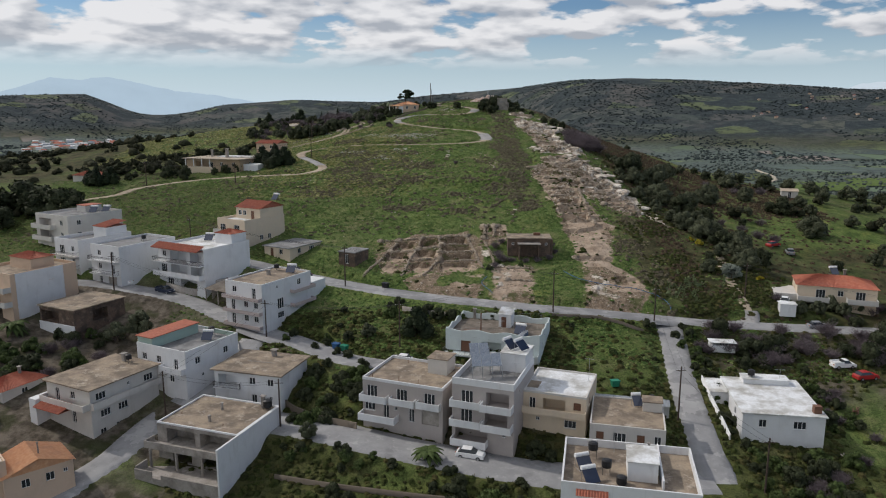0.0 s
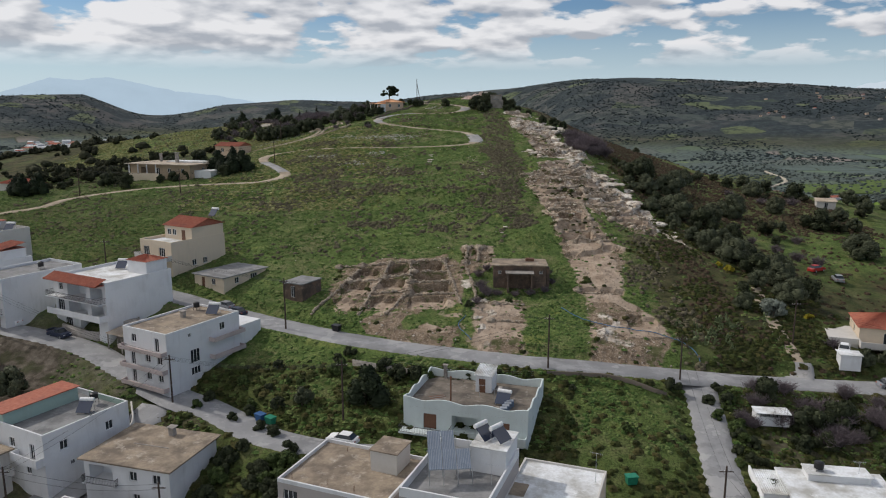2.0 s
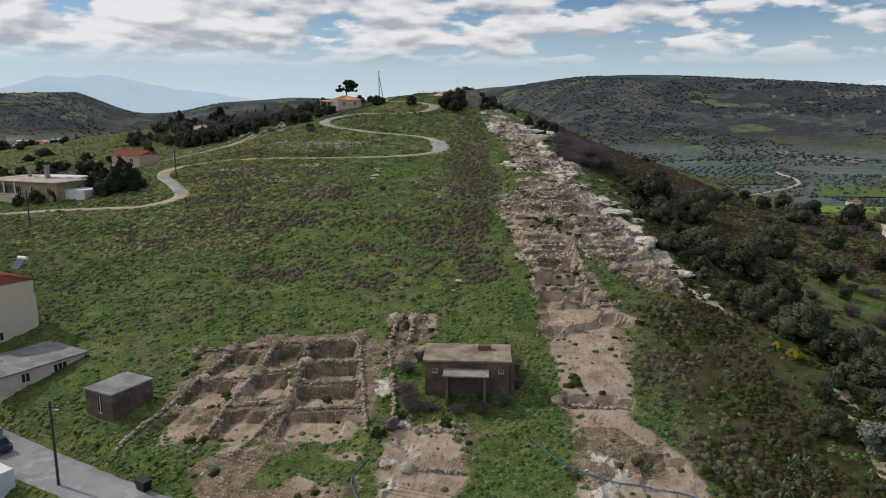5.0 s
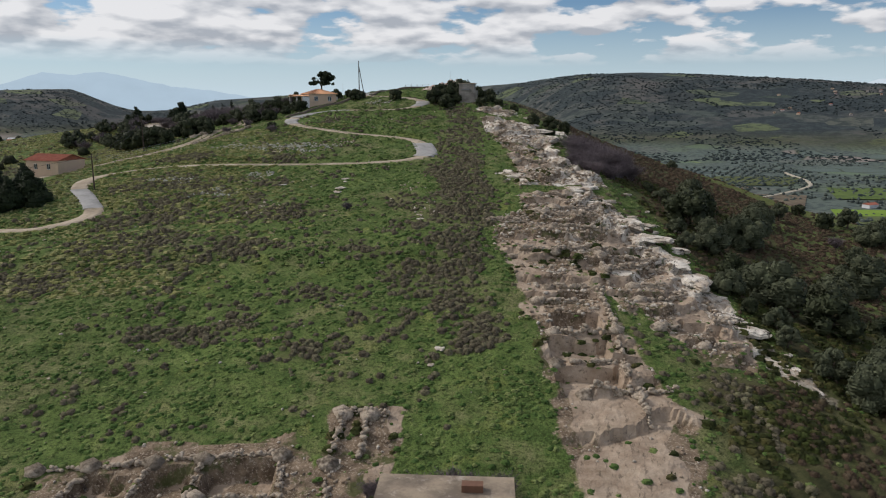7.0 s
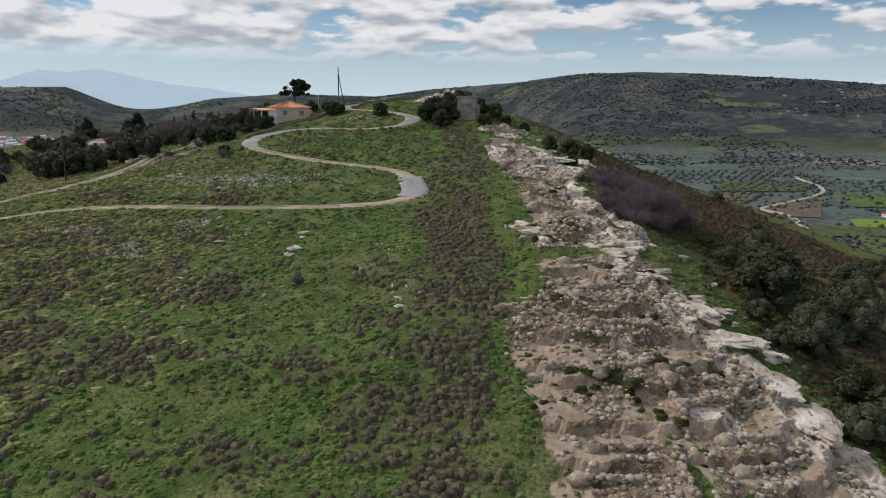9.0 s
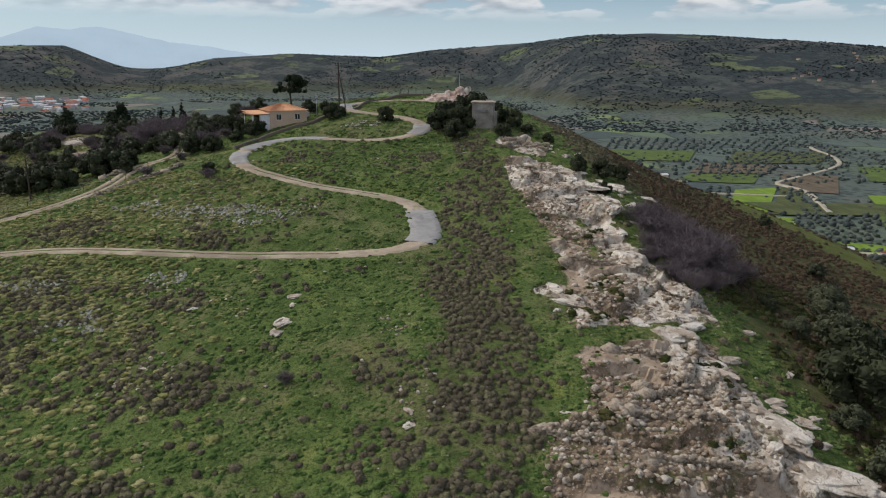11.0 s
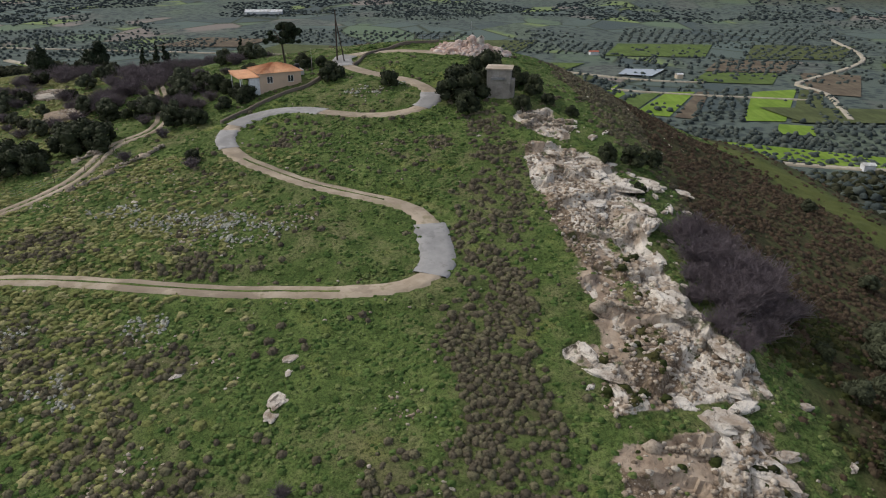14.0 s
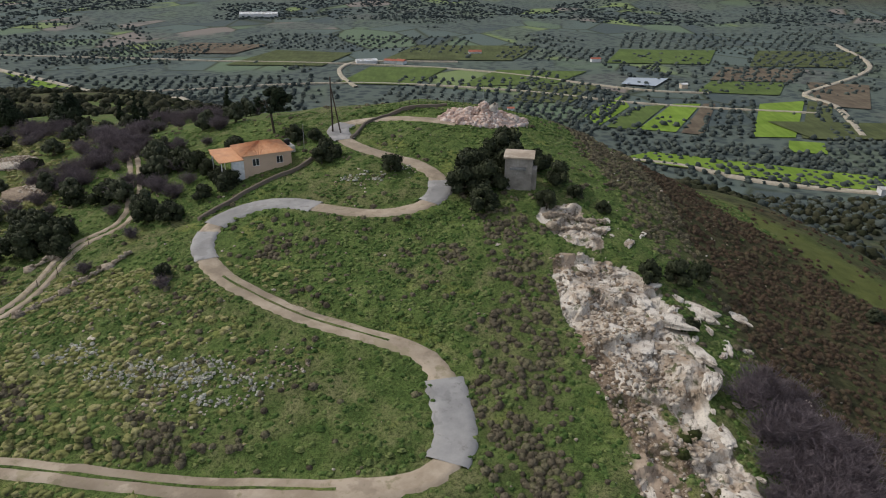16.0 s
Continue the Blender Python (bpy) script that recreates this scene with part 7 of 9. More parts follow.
rows += [("palm", -2.2, 95.4, 1.15), ("palm", -82.0, 132.0, 1.4), ("bush1", 13.6, 97.8, 1.9), ("bush0", 15.6, 96.6, 1.3), ("olive0", -20.4, 101.4, 1.6), ("olive1", -58.6, 133.6, 2.9), ("olive2", -62.0, 131.0, 2.2), ("bush1", 39.2, 132.6, 1.5), ("conifer1", -4.8, 127.4, 6.4), ("bush2", -1.0, 133.0, 1.6), ("bush0", -3.0, 135.0, 1.4), ("olive0", -14.0, 127.6, 1.6), ("shrub0", -40.5, 128.6, 1.5), ("shrub1", -43.0, 126.8, 1.2)]
rng_p = random.Random(21)
for k in range(34):
    rows.append((any_of("scrub" if k % 3 else "shrub", k), rng_p.uniform(-24, -13.5), rng_p.uniform(106, 119), rng_p.uniform(0.8, 1.7)))
for k in range(46):
    rows.append((any_of("scrub" if k % 3 else "shrub", k), rng_p.uniform(-24, 12), rng_p.uniform(72, 91), rng_p.uniform(0.9, 2.2)))
for k in range(20):
    x = rng_p.uniform(-24, 12)
    rows.append((any_of("bush" if k % 2 else "shrub", k), x, 99.3 - 0.33 * (x + 7) - rng_p.uniform(4.2, 7), rng_p.uniform(0.6, 1.2)))
for k in range(46):
    x, y = rng_p.uniform(43.4, 47), rng_p.uniform(84, 134)
    rows.append((any_of("bush" if k % 2 else "shrub", k), x, y, rng_p.uniform(0.6, 1.4)))
for k in range(46):
    x, y = rng_p.uniform(47, 84), rng_p.uniform(84, 98)
    rows.append((any_of(("bush", "shrub", "bare")[k % 3], k, 2), x, y, rng_p.uniform(0.8, 2.0)))
for k in range(60):
    x, y = rng_p.uniform(47, 96), rng_p.uniform(122, 135)
    rows.append((any_of(("bare", "bare", "bush")[k % 3], k, 2), x, y, rng_p.uniform(1.5, 3.0)))
for k in range(26):
    x, y = rng_p.uniform(60, 66), rng_p.uniform(99, 122)
    rows.append((any_of(("bush", "shrub", "bare")[k % 3], k, 2), x, y, rng_p.uniform(0.7, 1.6)))
for k in range(26):
    x, y = rng_p.uniform(68, 100), rng_p.uniform(139, 148)
    rows.append((any_of(("bush", "olive", "bare")[k % 3], k, 2), x, y, rng_p.uniform(0.8, 1.8)))
for k in range(30):
    x, y = rng_p.uniform(-88, -62), rng_p.uniform(118, 133)
    rows.append((any_of(("bare", "bush", "shrub")[k % 3], k, 2), x, y, rng_p.uniform(1.0, 2.4)))
for k in range(20):
    x = rng_p.uniform(-30, 20)
    rows.append((any_of("shrub" if k % 2 else "bush", k), x, 128 + 0.0 * x + rng_p.uniform(-6, 6) if x < -6 else 133.5 + rng_p.uniform(-1, 0.5), rng_p.uniform(0.6, 1.5)))
for k in range(5):
    rows.append((any_of("bush" if k % 2 else "shrub", k), rng_p.uniform(22, 38), rng_p.uniform(114, 133), rng_p.uniform(0.5, 1.0)))
for k in range(9):
    rows.append((any_of("bush" if k % 2 else "shrub", k), rng_p.uniform(-30, -6), rng_p.uniform(127, 142), rng_p.uniform(0.6, 1.3)))
for k in range(40):
    rows.append((any_of(("bush", "shrub", "bare")[k % 3], k, 2), rng_p.uniform(-98, -72), rng_p.uniform(95, 128), rng_p.uniform(1.2, 2.6)))
for k in range(9):
    rows.append((any_of("bush", k), -40 + rng_p.uniform(-3, 12) * 0.6, 150 + rng_p.uniform(-5, 1), rng_p.uniform(0.7, 1.3)))
# leafless thicket below the ridge and grey scrub west of the house
for x, y, s in ((45.6, 251.5, 2.2), (47.6, 255.0, 2.8), (49.4, 259.0, 3.0), (50.4, 263.2, 3.0), (49.8, 267.2, 2.7), (52.6, 256.4, 2.7), (53.6, 261.0, 2.8), (52.8, 266.0, 2.4), (47.4, 260.4, 2.6), (50.6, 252.6, 2.3), (46.8, 248.4, 1.6), (46.0, 264.0, 2.6), (45.4, 268.6, 2.4), (47.8, 271.0, 2.6), (51.0, 270.6, 2.6), (54.6, 264.0, 2.6), (55.4, 258.6, 2.4), (48.4, 256.8, 3.0), (51.4, 259.0, 3.2), (49.0, 264.6, 3.2), (46.4, 257.6, 2.4), (52.4, 263.4, 3.0), (44.4, 260.0, 1.8), (44.2, 256.4, 1.7)):
    rows.append((f"bare{int(x) % 2}", x, y, s * 1.3))
for k in range(120):
    x, y = rng_p.uniform(-84, -27), rng_p.uniform(306, 366)
    rows.append((any_of(("bare", "bare", "olive")[k % 3], k, 2), x, y, rng_p.uniform(1.4, 2.6)))
rows += [("bush0", -19.1, 312.0, 2.2), ("bush1", -21.4, 314.4, 1.8), ("olive0", -30.6, 307.3, 2.6), ("bush2", -25.1, 303.8, 2.0), ("bush0", -46.6, 317.2, 2.7), ("bush1", -29.8, 323.3, 2.6), ("olive1", -33.9, 322.6, 2.4), ("bush2", -40.9, 315.1, 2.4), ("bush0", -5.3, 319.9, 1.9)]
for k in range(44):
    cx, cy = ((-50.6, 338.5), (-52.0, 328.4), (-74.9, 361.1), (-45.7, 368.5), (-49.5, 347.6))[k % 5]
    rows.append((f"bare{k % 2}", cx + rng_p.uniform(-7, 7), cy + rng_p.uniform(-5, 5), rng_p.uniform(2.0, 3.4)))
rows += [("bare0", 13.2, 161.6, 1.5), ("bare1", 15.6, 160.4, 1.3), ("bare0", 18.6, 159.6, 1.2), ("bare1", 21.6, 160.2, 1.3), ("bare0", 24.4, 161.4, 1.3), ("bare1", 26.0, 164.6, 1.2), ("bare0", 20.4, 171.4, 1.8), ("bare1", 24.6, 170.8, 1.6), ("bare0", 14.0, 170.6, 1.4), ("shrub0", 17.4, 157.6, 0.8), ("shrub1", 12.4, 158.6, 0.9)]
for k in range(30):
    rows.append(("pear", 53.5 + rng_p.gauss(0, 3.6), 150.5 + rng_p.gauss(0, 3.4), rng_p.uniform(0.7, 1.25)))
rows += [("bare0", -33.2, 291.9, 1.6), ("bare1", -21.0, 287.0, 1.5), ("bare0", -30.0, 300.4, 1.6), ("bare0", 4.0, 231.2, 1.2), ("bare1", 13.6, 160.4, 1.7), ("bare0", 12.8, 163.6, 1.6), ("bare1", 22.0, 170.6, 1.8), ("bare0", 17.6, 171.0, 1.6), ("bare1", 11.4, 157.0, 1.4), ("bush1", 10.2, 155.4, 0.9), ("bare0", 25.6, 168.0, 1.3), ("bare1", 12.6, 168.4, 1.5)]
put_plants(rows)
for ob in list(PLANTS.values()):
    for o in (*ob.children_recursive, ob):
        bpy.data.objects.remove(o)


def strew(name, templates, x, y, size, flat, material, label, category, sink=0.05, seed=3, tall=None):
    """Many small things joined into one mesh on the ground."""
    rng = np.random.default_rng(seed)
    z = ground(x, y) - sink * size
    turn, which = rng.uniform(0, 2 * math.pi, len(x)), rng.integers(0, len(templates), len(x))
    vs, ts, n = [], [], 0
    for w, (tv, tt) in enumerate(templates):
        k = np.flatnonzero(which == w)
        if not len(k):
            continue
        c, s = np.cos(turn[k])[:, None], np.sin(turn[k])[:, None]
        sx = size[k][:, None] * rng.uniform(0.8, 1.25, (len(k), 1))
        px, py = tv[None, :, 0] * sx, tv[None, :, 1] * size[k][:, None]
        pz = tv[None, :, 2] * (size[k] * flat * rng.uniform(0.75, 1.25, len(k)))[:, None]
        v = np.stack([x[k][:, None] + px * c - py * s, y[k][:, None] + px * s + py * c, z[k][:, None] + pz], 2)
        t = tt[None] + (np.arange(len(k)) * len(tv))[:, None, None] + n
        vs.append(v.reshape(-1, 3))
        ts.append(t.reshape(-1, 3))
        n += len(k) * len(tv)
    ob = part(name, big_mesh(name, np.concatenate(vs), np.concatenate(ts)), material)
    return tagged(ob, label, category, kind="stuff")


def off_roads(x, y, margin=0.4):
    keep = np.ones(len(x), bool)
    for road in ROADS:
        keep &= road_distance(x, y, road)[0] > road[1] / 2 + margin
    return keep


RNG = np.random.default_rng(77)


def cushion(seed):
    """A low spiny cushion: a lumpy dome stuck with short sprigs."""
    rng = np.random.default_rng(seed)
    v, t = dome(3, 8, rng, 0.16)
    n = 34
    q, e = rng.uniform(0, 2 * math.pi, n), np.arcsin(rng.uniform(0.05, 1, n))
    out = np.stack([np.cos(e) * np.cos(q), np.cos(e) * np.sin(q), np.sin(e)], 1)
    side = np.cross(out, rng.normal(size=(n, 3)))
    side /= np.linalg.norm(side, axis=1)[:, None]
    a, b, c = out * 0.86 - side * 0.1, out * 0.86 + side * 0.1, out * rng.uniform(1.12, 1.4, (n, 1)) + side * rng.uniform(-0.1, 0.1, (n, 1))
    sv = np.stack([a, b, c], 1).reshape(-1, 3)
    st = np.arange(3 * n).reshape(-1, 3) + len(v)
    return np.concatenate([v, sv]), np.concatenate([t, st])


CUSHIONS = [cushion(200 + k) for k in range(5)]


def cushions():
    x, y = RNG.uniform(-110, 118, 250000), RNG.uniform(138, 350, 250000)
    want = brush_mask(x, y) * np.where(x < 40, 0.8, 0.42)
    loose = (0.035 + 0.03 * (y < 226)) * ((y > 178) & (x < 46)) + 0.02 * ((x > 46) & (y > 185)) + 0.03 * ((x > 40) & (y < 200))
    loose = loose * np.where((x < 46) & (y > 178), step(-0.2, 0.45, ripple(x, y, 8, 93, 2)), 1.0)
    keep = RNG.uniform(0, 1, len(x)) < np.maximum(want, loose)
    keep &= (soil_mask(x, y) < 0.25) & (rock_mask(x, y) < 0.25)
    x, y = x[keep], y[keep]
    k = off_roads(x, y, 0.6)
    x, y = x[k], y[k]
    east = x > 50
    for some, name, material, label in ((~east, "cushion_shrubs", HEATH, "grey-brown thorny cushion shrubs dotting the grass"), (east, "russet_shrubs", HEATH_RED, "russet brown cushion shrubs on the steep slope")):
        n = int(some.sum())
        strew(name, CUSHIONS, x[some], y[some], RNG.uniform(0.2, 0.56, n), 0.8, material, label, "shrubs", 0.1)


cushions()


def tuft(seed):
    """A low leafy clump with a few blades standing out."""
    rng = np.random.default_rng(seed)
    v, t = dome(2, 6, rng, 0.3)
    v = v * (1, 1, 0.34)
    vs = []
    for k in range(5):
        q, r = rng.uniform(0, 2 * math.pi), rng.uniform(0.2, 1.0)
        p = np.array([r * math.cos(q), r * math.sin(q), 0.12])
        side = np.array([-math.sin(q), math.cos(q), 0]) * 0.16
        vs += [p - side, p + side, p * 1.25 + (0, 0, rng.uniform(0.15, 0.35))]
    return np.concatenate([v, np.array(vs)]), np.concatenate([t, np.arange(15).reshape(-1, 3) + len(v)])


def tufts():
    x, y = RNG.uniform(-55, 72, 130000), RNG.uniform(118, 345, 130000)
    keep = (soil_mask(x, y) < RNG.uniform(0.2, 1.05, len(x)) ** 1.5) & (scrub_mask(x, y) < RNG.uniform(0.2, 1.2, len(x))) & (rock_mask(x, y) < 0.4) & (RNG.uniform(0, 1, len(x)) < (0.2 + 0.45 * step(-0.2, 0.4, ripple(x, y, 7, 97))) * (1 - step(0.25, 0.5, brush_mask(x, y))))
    x, y = x[keep], y[keep]
    k = off_roads(x, y, 0.3)
    x, y = x[k], y[k]
    wx, wy = RNG.uniform(-130, -55, 26000), RNG.uniform(168, 262, 26000)
    k = off_roads(wx, wy, 0.4) & (RNG.uniform(0, 1, len(wx)) < 0.35 + 0.4 * step(-0.2, 0.4, ripple(wx, wy, 9, 97))) & (scrub_mask(wx, wy) < 0.7)
    x, y = np.concatenate([x, wx[k]]), np.concatenate([y, wy[k]])
    strew("grass_tufts", [tuft(300 + k) for k in range(5)], x, y, RNG.uniform(0.42, 0.72, len(x)) ** 2, 1.0, TUFT, "fresh green tufts of winter grass and weeds", "grass", 0.05)


tufts()


def pale_growth():
    """Straw-coloured grass on the western plateau and whitish dead thistles in the meadow."""
    x, y = RNG.uniform(-140, -50, 16000), RNG.uniform(288, 376, 16000)
    k = (RNG.uniform(0, 1, len(x)) < 0.15 + 0.75 * step(-0.3, 0.4, ripple(x, y, 12, 93))) & off_roads(x, y, 0.4)
    # yellowish west meadow: pale tufts also stand in for sunlight on it
    wx, wy = RNG.uniform(-60, 4, 17000), RNG.uniform(205, 292, 17000)
    j = (RNG.uniform(0, 1, len(wx)) < 0.75 * (1 - step(-34, 2, wx)) * (0.25 + 0.75 * step(-0.35, 0.3, ripple(wx, wy, 10, 95)))) & off_roads(wx, wy, 0.4)
    x, y = np.concatenate([x[k], wx[j]]), np.concatenate([y[k], wy[j]])
    strew("straw_grass", [tuft(320 + k) for k in range(5)], x, y, RNG.uniform(0.5, 0.85, len(x)) ** 2, 1.0, STRAW, "tufts of straw-yellow grass on open rough pasture", "grass", 0.05)
    x, y = RNG.uniform(-45, 14, 60000), RNG.uniform(236, 320, 60000)
    patch_of = np.zeros(len(x))
    for cx, cy, rx, ry in ((-16, 272, 10, 3.2), (-8, 269.5, 6, 2.8), (-28, 276, 5, 2.4), (2, 311, 5, 2), (7, 313, 3, 1.6), (-15, 252, 3, 2.6), (-21, 243, 5, 3.4), (-31, 251, 6, 2.6)):
        patch_of = np.maximum(patch_of, 1 - step(0.1, 1.0, ((x - cx) / rx) ** 2 + ((y - cy) / ry) ** 2))
    k = (RNG.uniform(0, 1, len(x)) < 0.42 * patch_of * step(-0.5, 0.3, ripple(x, y, 1.6, 94, 2))) & off_roads(x, y, 0.3)
    strew("dead_thistles", [tuft(330 + k) for k in range(5)], x[k], y[k], RNG.uniform(0.13, 0.28, int(k.sum())), 2.2, THISTLE, "whitish dry thistles thick in patches of meadow", "thistles", -0.3)


pale_growth()


def weeds():
    x, y = RNG.uniform(-42, 96, 75000), RNG.uniform(66, 264, 75000)
    low = 0.8 * step(0, 5, x - np.interp(y, (138, 190, 205, 226, 240, 262, 290), (41, 44, 56, 52, 51, 47, 45))) * (1 - step(66, 80, x)) * (y > 138) * (y < 262) * (soil_mask(x, y) < 0.3) * step(-0.4, 0.3, ripple(x, y, 6, 99, 2))
    dug = (0.05 + 0.1 * (y > 178)) * (y > 140) * (x < 46) * (soil_mask(x, y) > 0.2) * step(0.0, 0.4, ripple(x, y, 4, 98, 2))
    keep = (RNG.uniform(0, 1, len(x)) < 0.5 * weed_shade_mask(x, y) * (y < 139) + low + dug) & off_roads(x, y, 0.3)
    x, y = x[keep], y[keep]
    strew("rank_weeds", [tuft(340 + k) for k in range(5)], x, y, RNG.uniform(0.3, 0.8, len(x)), 1.5, WEED, "rank dark green weeds in the empty lots", "weeds", 0.05)


weeds()


def boulder(seed, rough=0.25):
    """A broken stone of about 20 faces."""
    rng = np.random.default_rng(seed)
    g = (1 + 5**0.5) / 2
    v = np.array([(-1, g, 0), (1, g, 0), (-1, -g, 0), (1, -g, 0), (0, -1, g), (0, 1, g), (0, -1, -g), (0, 1, -g), (g, 0, -1), (g, 0, 1), (-g, 0, -1), (-g, 0, 1)]) / 1.9
    v = v * rng.uniform(1 - rough, 1 + rough, (12, 1)) * (1, rng.uniform(0.6, 0.95), rng.uniform(0.5, 0.8))
    t = np.array([(0, 11, 5), (0, 5, 1), (0, 1, 7), (0, 7, 10), (0, 10, 11), (1, 5, 9), (5, 11, 4), (11, 10, 2), (10, 7, 6), (7, 1, 8), (3, 9, 4), (3, 4, 2), (3, 2, 6), (3, 6, 8), (3, 8, 9), (4, 9, 5), (2, 4, 11), (6, 2, 10), (8, 6, 7), (9, 8, 1)])
    return v, t


BOULDERS = [boulder(400 + k) for k in range(6)]


def stones():
    x, y = RNG.uniform(-20, 62, 90000), RNG.uniform(140, 305, 90000)
    soil, rock = soil_mask(x, y), rock_mask(x, y)
    want = (0.75 * soil * (1 - 0.9 * slab_mask(x, y)) + 0.05 * soil) * (0.16 + 0.84 * step(186, 200, y)) + 0.1 * rock
    keep = RNG.uniform(0, 1, len(x)) < want
    x, y = x[keep], y[keep]
    k = off_roads(x, y, 0.6)
    x, y = x[k], y[k]
    strew("rubble_stones", BOULDERS, x, y, RNG.uniform(0.27, 0.5 + 0.16 * step(186, 200, y), len(x)) ** 2, 0.9, STONE, "loose pale limestone rubble strewn over the digs", "stones", -0.1)
    # scattered stones in the grass, thick in a few scree patches
    x, y = RNG.uniform(-45, 60, 40000), RNG.uniform(175, 335, 40000)
    scree = np.zeros(len(x))
    for cx, cy, rx, ry in ((-11, 268, 8, 4), (-4, 273, 6, 3), (-9.5, 233, 4, 4), (2, 310, 5, 2.5), (-14, 272, 9, 3), (8, 313, 4, 2), (-14, 250, 4, 3), (17, 229, 3, 4), (-27, 283, 7, 4), (-40, 280, 7, 2.5), (-9, 270, 9, 2.5), (17.5, 265, 2, 3), (14, 240, 3, 3)):
        scree = np.maximum(scree, 1 - step(0.3, 1.0, ((x - cx) / rx) ** 2 + ((y - cy) / ry) ** 2))
    keep = RNG.uniform(0, 1, len(x)) < 0.018 + 0.6 * scree
    x, y = x[keep], y[keep]
    k = off_roads(x, y, 0.2)
    x, y = x[k], y[k]
    strew("field_stones", BOULDERS, x, y, RNG.uniform(0.25, 0.53, len(x)) ** 2, 0.9, STONE, "pale stones scattered through the grass", "stones", -0.15, 4)
    # heap of building rubble on the summit
    n = 3000
    q, r = RNG.uniform(0, 2 * math.pi, n), np.sqrt(RNG.uniform(0, 1, n))
    x, y = 20.5 + 8.0 * r * np.cos(q), 334 + 4.2 * r * np.sin(q)
    v, t = [], []
    z = ground(x, y) + 2.1 * (1 - r**1.2) * (0.75 + 0.9 * ripple(x, y, 1.6, 105))
    for k in range(n):
        bv, bt = BOULDERS[k % 6]
        a = RNG.uniform(0, 6.28)
        s = RNG.uniform(0.12, 0.36) * (1.0 if k % 11 else 1.9)
        rot = np.array([[math.cos(a), -math.sin(a), 0], [math.sin(a), math.cos(a), 0], [0, 0, 1]])
        v.append(bv * (1.5, 0.8, 0.55 + 0.5 * (k % 3)) @ rot.T * s + (x[k], y[k], z[k]))
        t.append(bt + 12 * k)
    v2, t2 = dome(6, 24, RNG, 0.12)
    v2 = v2 * (7.0, 3.7, 0.9) + (20.5, 334, height(20.5, 334) - 0.2)
    st = part("standing_stone", big_mesh("standing_stone", BOULDERS[2][0] * (1.0, 0.8, 2.1), BOULDERS[2][1]), LIMESTONE)
    st.matrix_world = pose(22.4, 333.6, height(22.4, 333.6) + 2.1, 8, -6, 30)
    tagged(st, "upright dark stone on top of the rubble heap", "stone")
    ob = part("rubble_heap", big_mesh("rubble_heap", np.concatenate(v + [v2]), np.concatenate(t + [t2 + 12 * n])), RUBBLE)
    tagged(ob, "heap of pinkish building rubble and broken stone", "rubble", kind="stuff")


s = Shade("building_rubble", 0.95, 0, 0.1)
RUBBLE = s.done(s.mix(s.ramp(s.noise(0.9, 5), (0.35, 0), (0.65, 1)), s.ramp(s.chance(True), (0.0, (0.4, 0.28, 0.23)), (0.5, (0.6, 0.5, 0.45)), (1.0, (0.74, 0.7, 0.67))), (0.5, 0.37, 0.31)))
stones()


def stone_heap(x0, y0, rx, ry, n):
    """A low heap of field stones cleared from the ground."""
    q, r = RNG.uniform(0, 2 * math.pi, n), np.sqrt(RNG.uniform(0, 1, n))
    x, y = x0 + rx * r * np.cos(q), y0 + ry * r * np.sin(q)
    z = ground(x, y) + 0.9 * (1 - r**1.5)
    v, t = [], []
    for k in range(n):
        bv, bt = BOULDERS[k % 6]
        v.append(bv * RNG.uniform(0.16, 0.42) + (x[k], y[k], z[k]))
        t.append(bt + 12 * k)
    v2, t2 = dome(5, 18, RNG, 0.1)
    v.append(v2 * (rx * 0.95, ry * 0.95, 0.8) + (x0, y0, height(x0, y0) - 0.1))
    t.append(t2 + 12 * n)
    tagged(part("stone_heap", big_mesh("stone_heap", np.concatenate(v), np.concatenate(t)), STONE), "low grey heap of cleared field stones", "stones", kind="stuff")


stone_heap(-58.6, 325.4, 5.0, 3.6, 700)
stone_heap(-68.4, 338.6, 4.5, 3.2, 500)


# ---- limestone outcrops ----
def crag(seed, long, wide, high):
    """One weathered block of limestone."""
    bm = bmesh.new()
    bmesh.ops.create_icosphere(bm, subdivisions=4, radius=1)
    off = Vector((seed * 3.7, seed * 1.3, seed * 2.1))
    for v in bm.verts:
        p = v.co.copy()
        d = 0.36 * noise.noise(p * 1.2 + off) + 0.2 * noise.noise(p * 2.7 + off) + 0.08 * noise.noise(p * 6.0 + off)
        cut = noise.noise(Vector((p.x * 2.2, p.y * 5.0, p.z * 3.5)) + off)
        v.co = p * (1 + d - 0.16 * max(0, cut))
        v.co.z = max(-0.5, min(v.co.z, 0.72 + 0.12 * noise.noise(p * 2 + off)))
        v.co = Vector((v.co.x * long, v.co.y * wide, v.co.z * high))
    me = bpy.data.meshes.new("crag")
    bm.to_mesh(me)
    bm.free()
    me.polygons.foreach_set("use_smooth", [False] * len(me.polygons))
    return me


CRAGS = [crag(k + 1, 1.2, 0.62, 0.66) for k in range(6)]


def outcrop(x, y, size, turn, flat=1.0, wide=1.0, k=0):
    ob = part("rock_outcrop", CRAGS[k % 6], LIMESTONE)
    ob.matrix_world = pose(x, y, height(x, y) - 0.12 * size, 0, 0, turn) @ Matrix.Diagonal((size * 1.1, size * wide * 0.85, size * flat * 0.52, 1))
    tagged(ob, "weathered white limestone outcrop with deep cracks", "rock", "limestone outcrops")


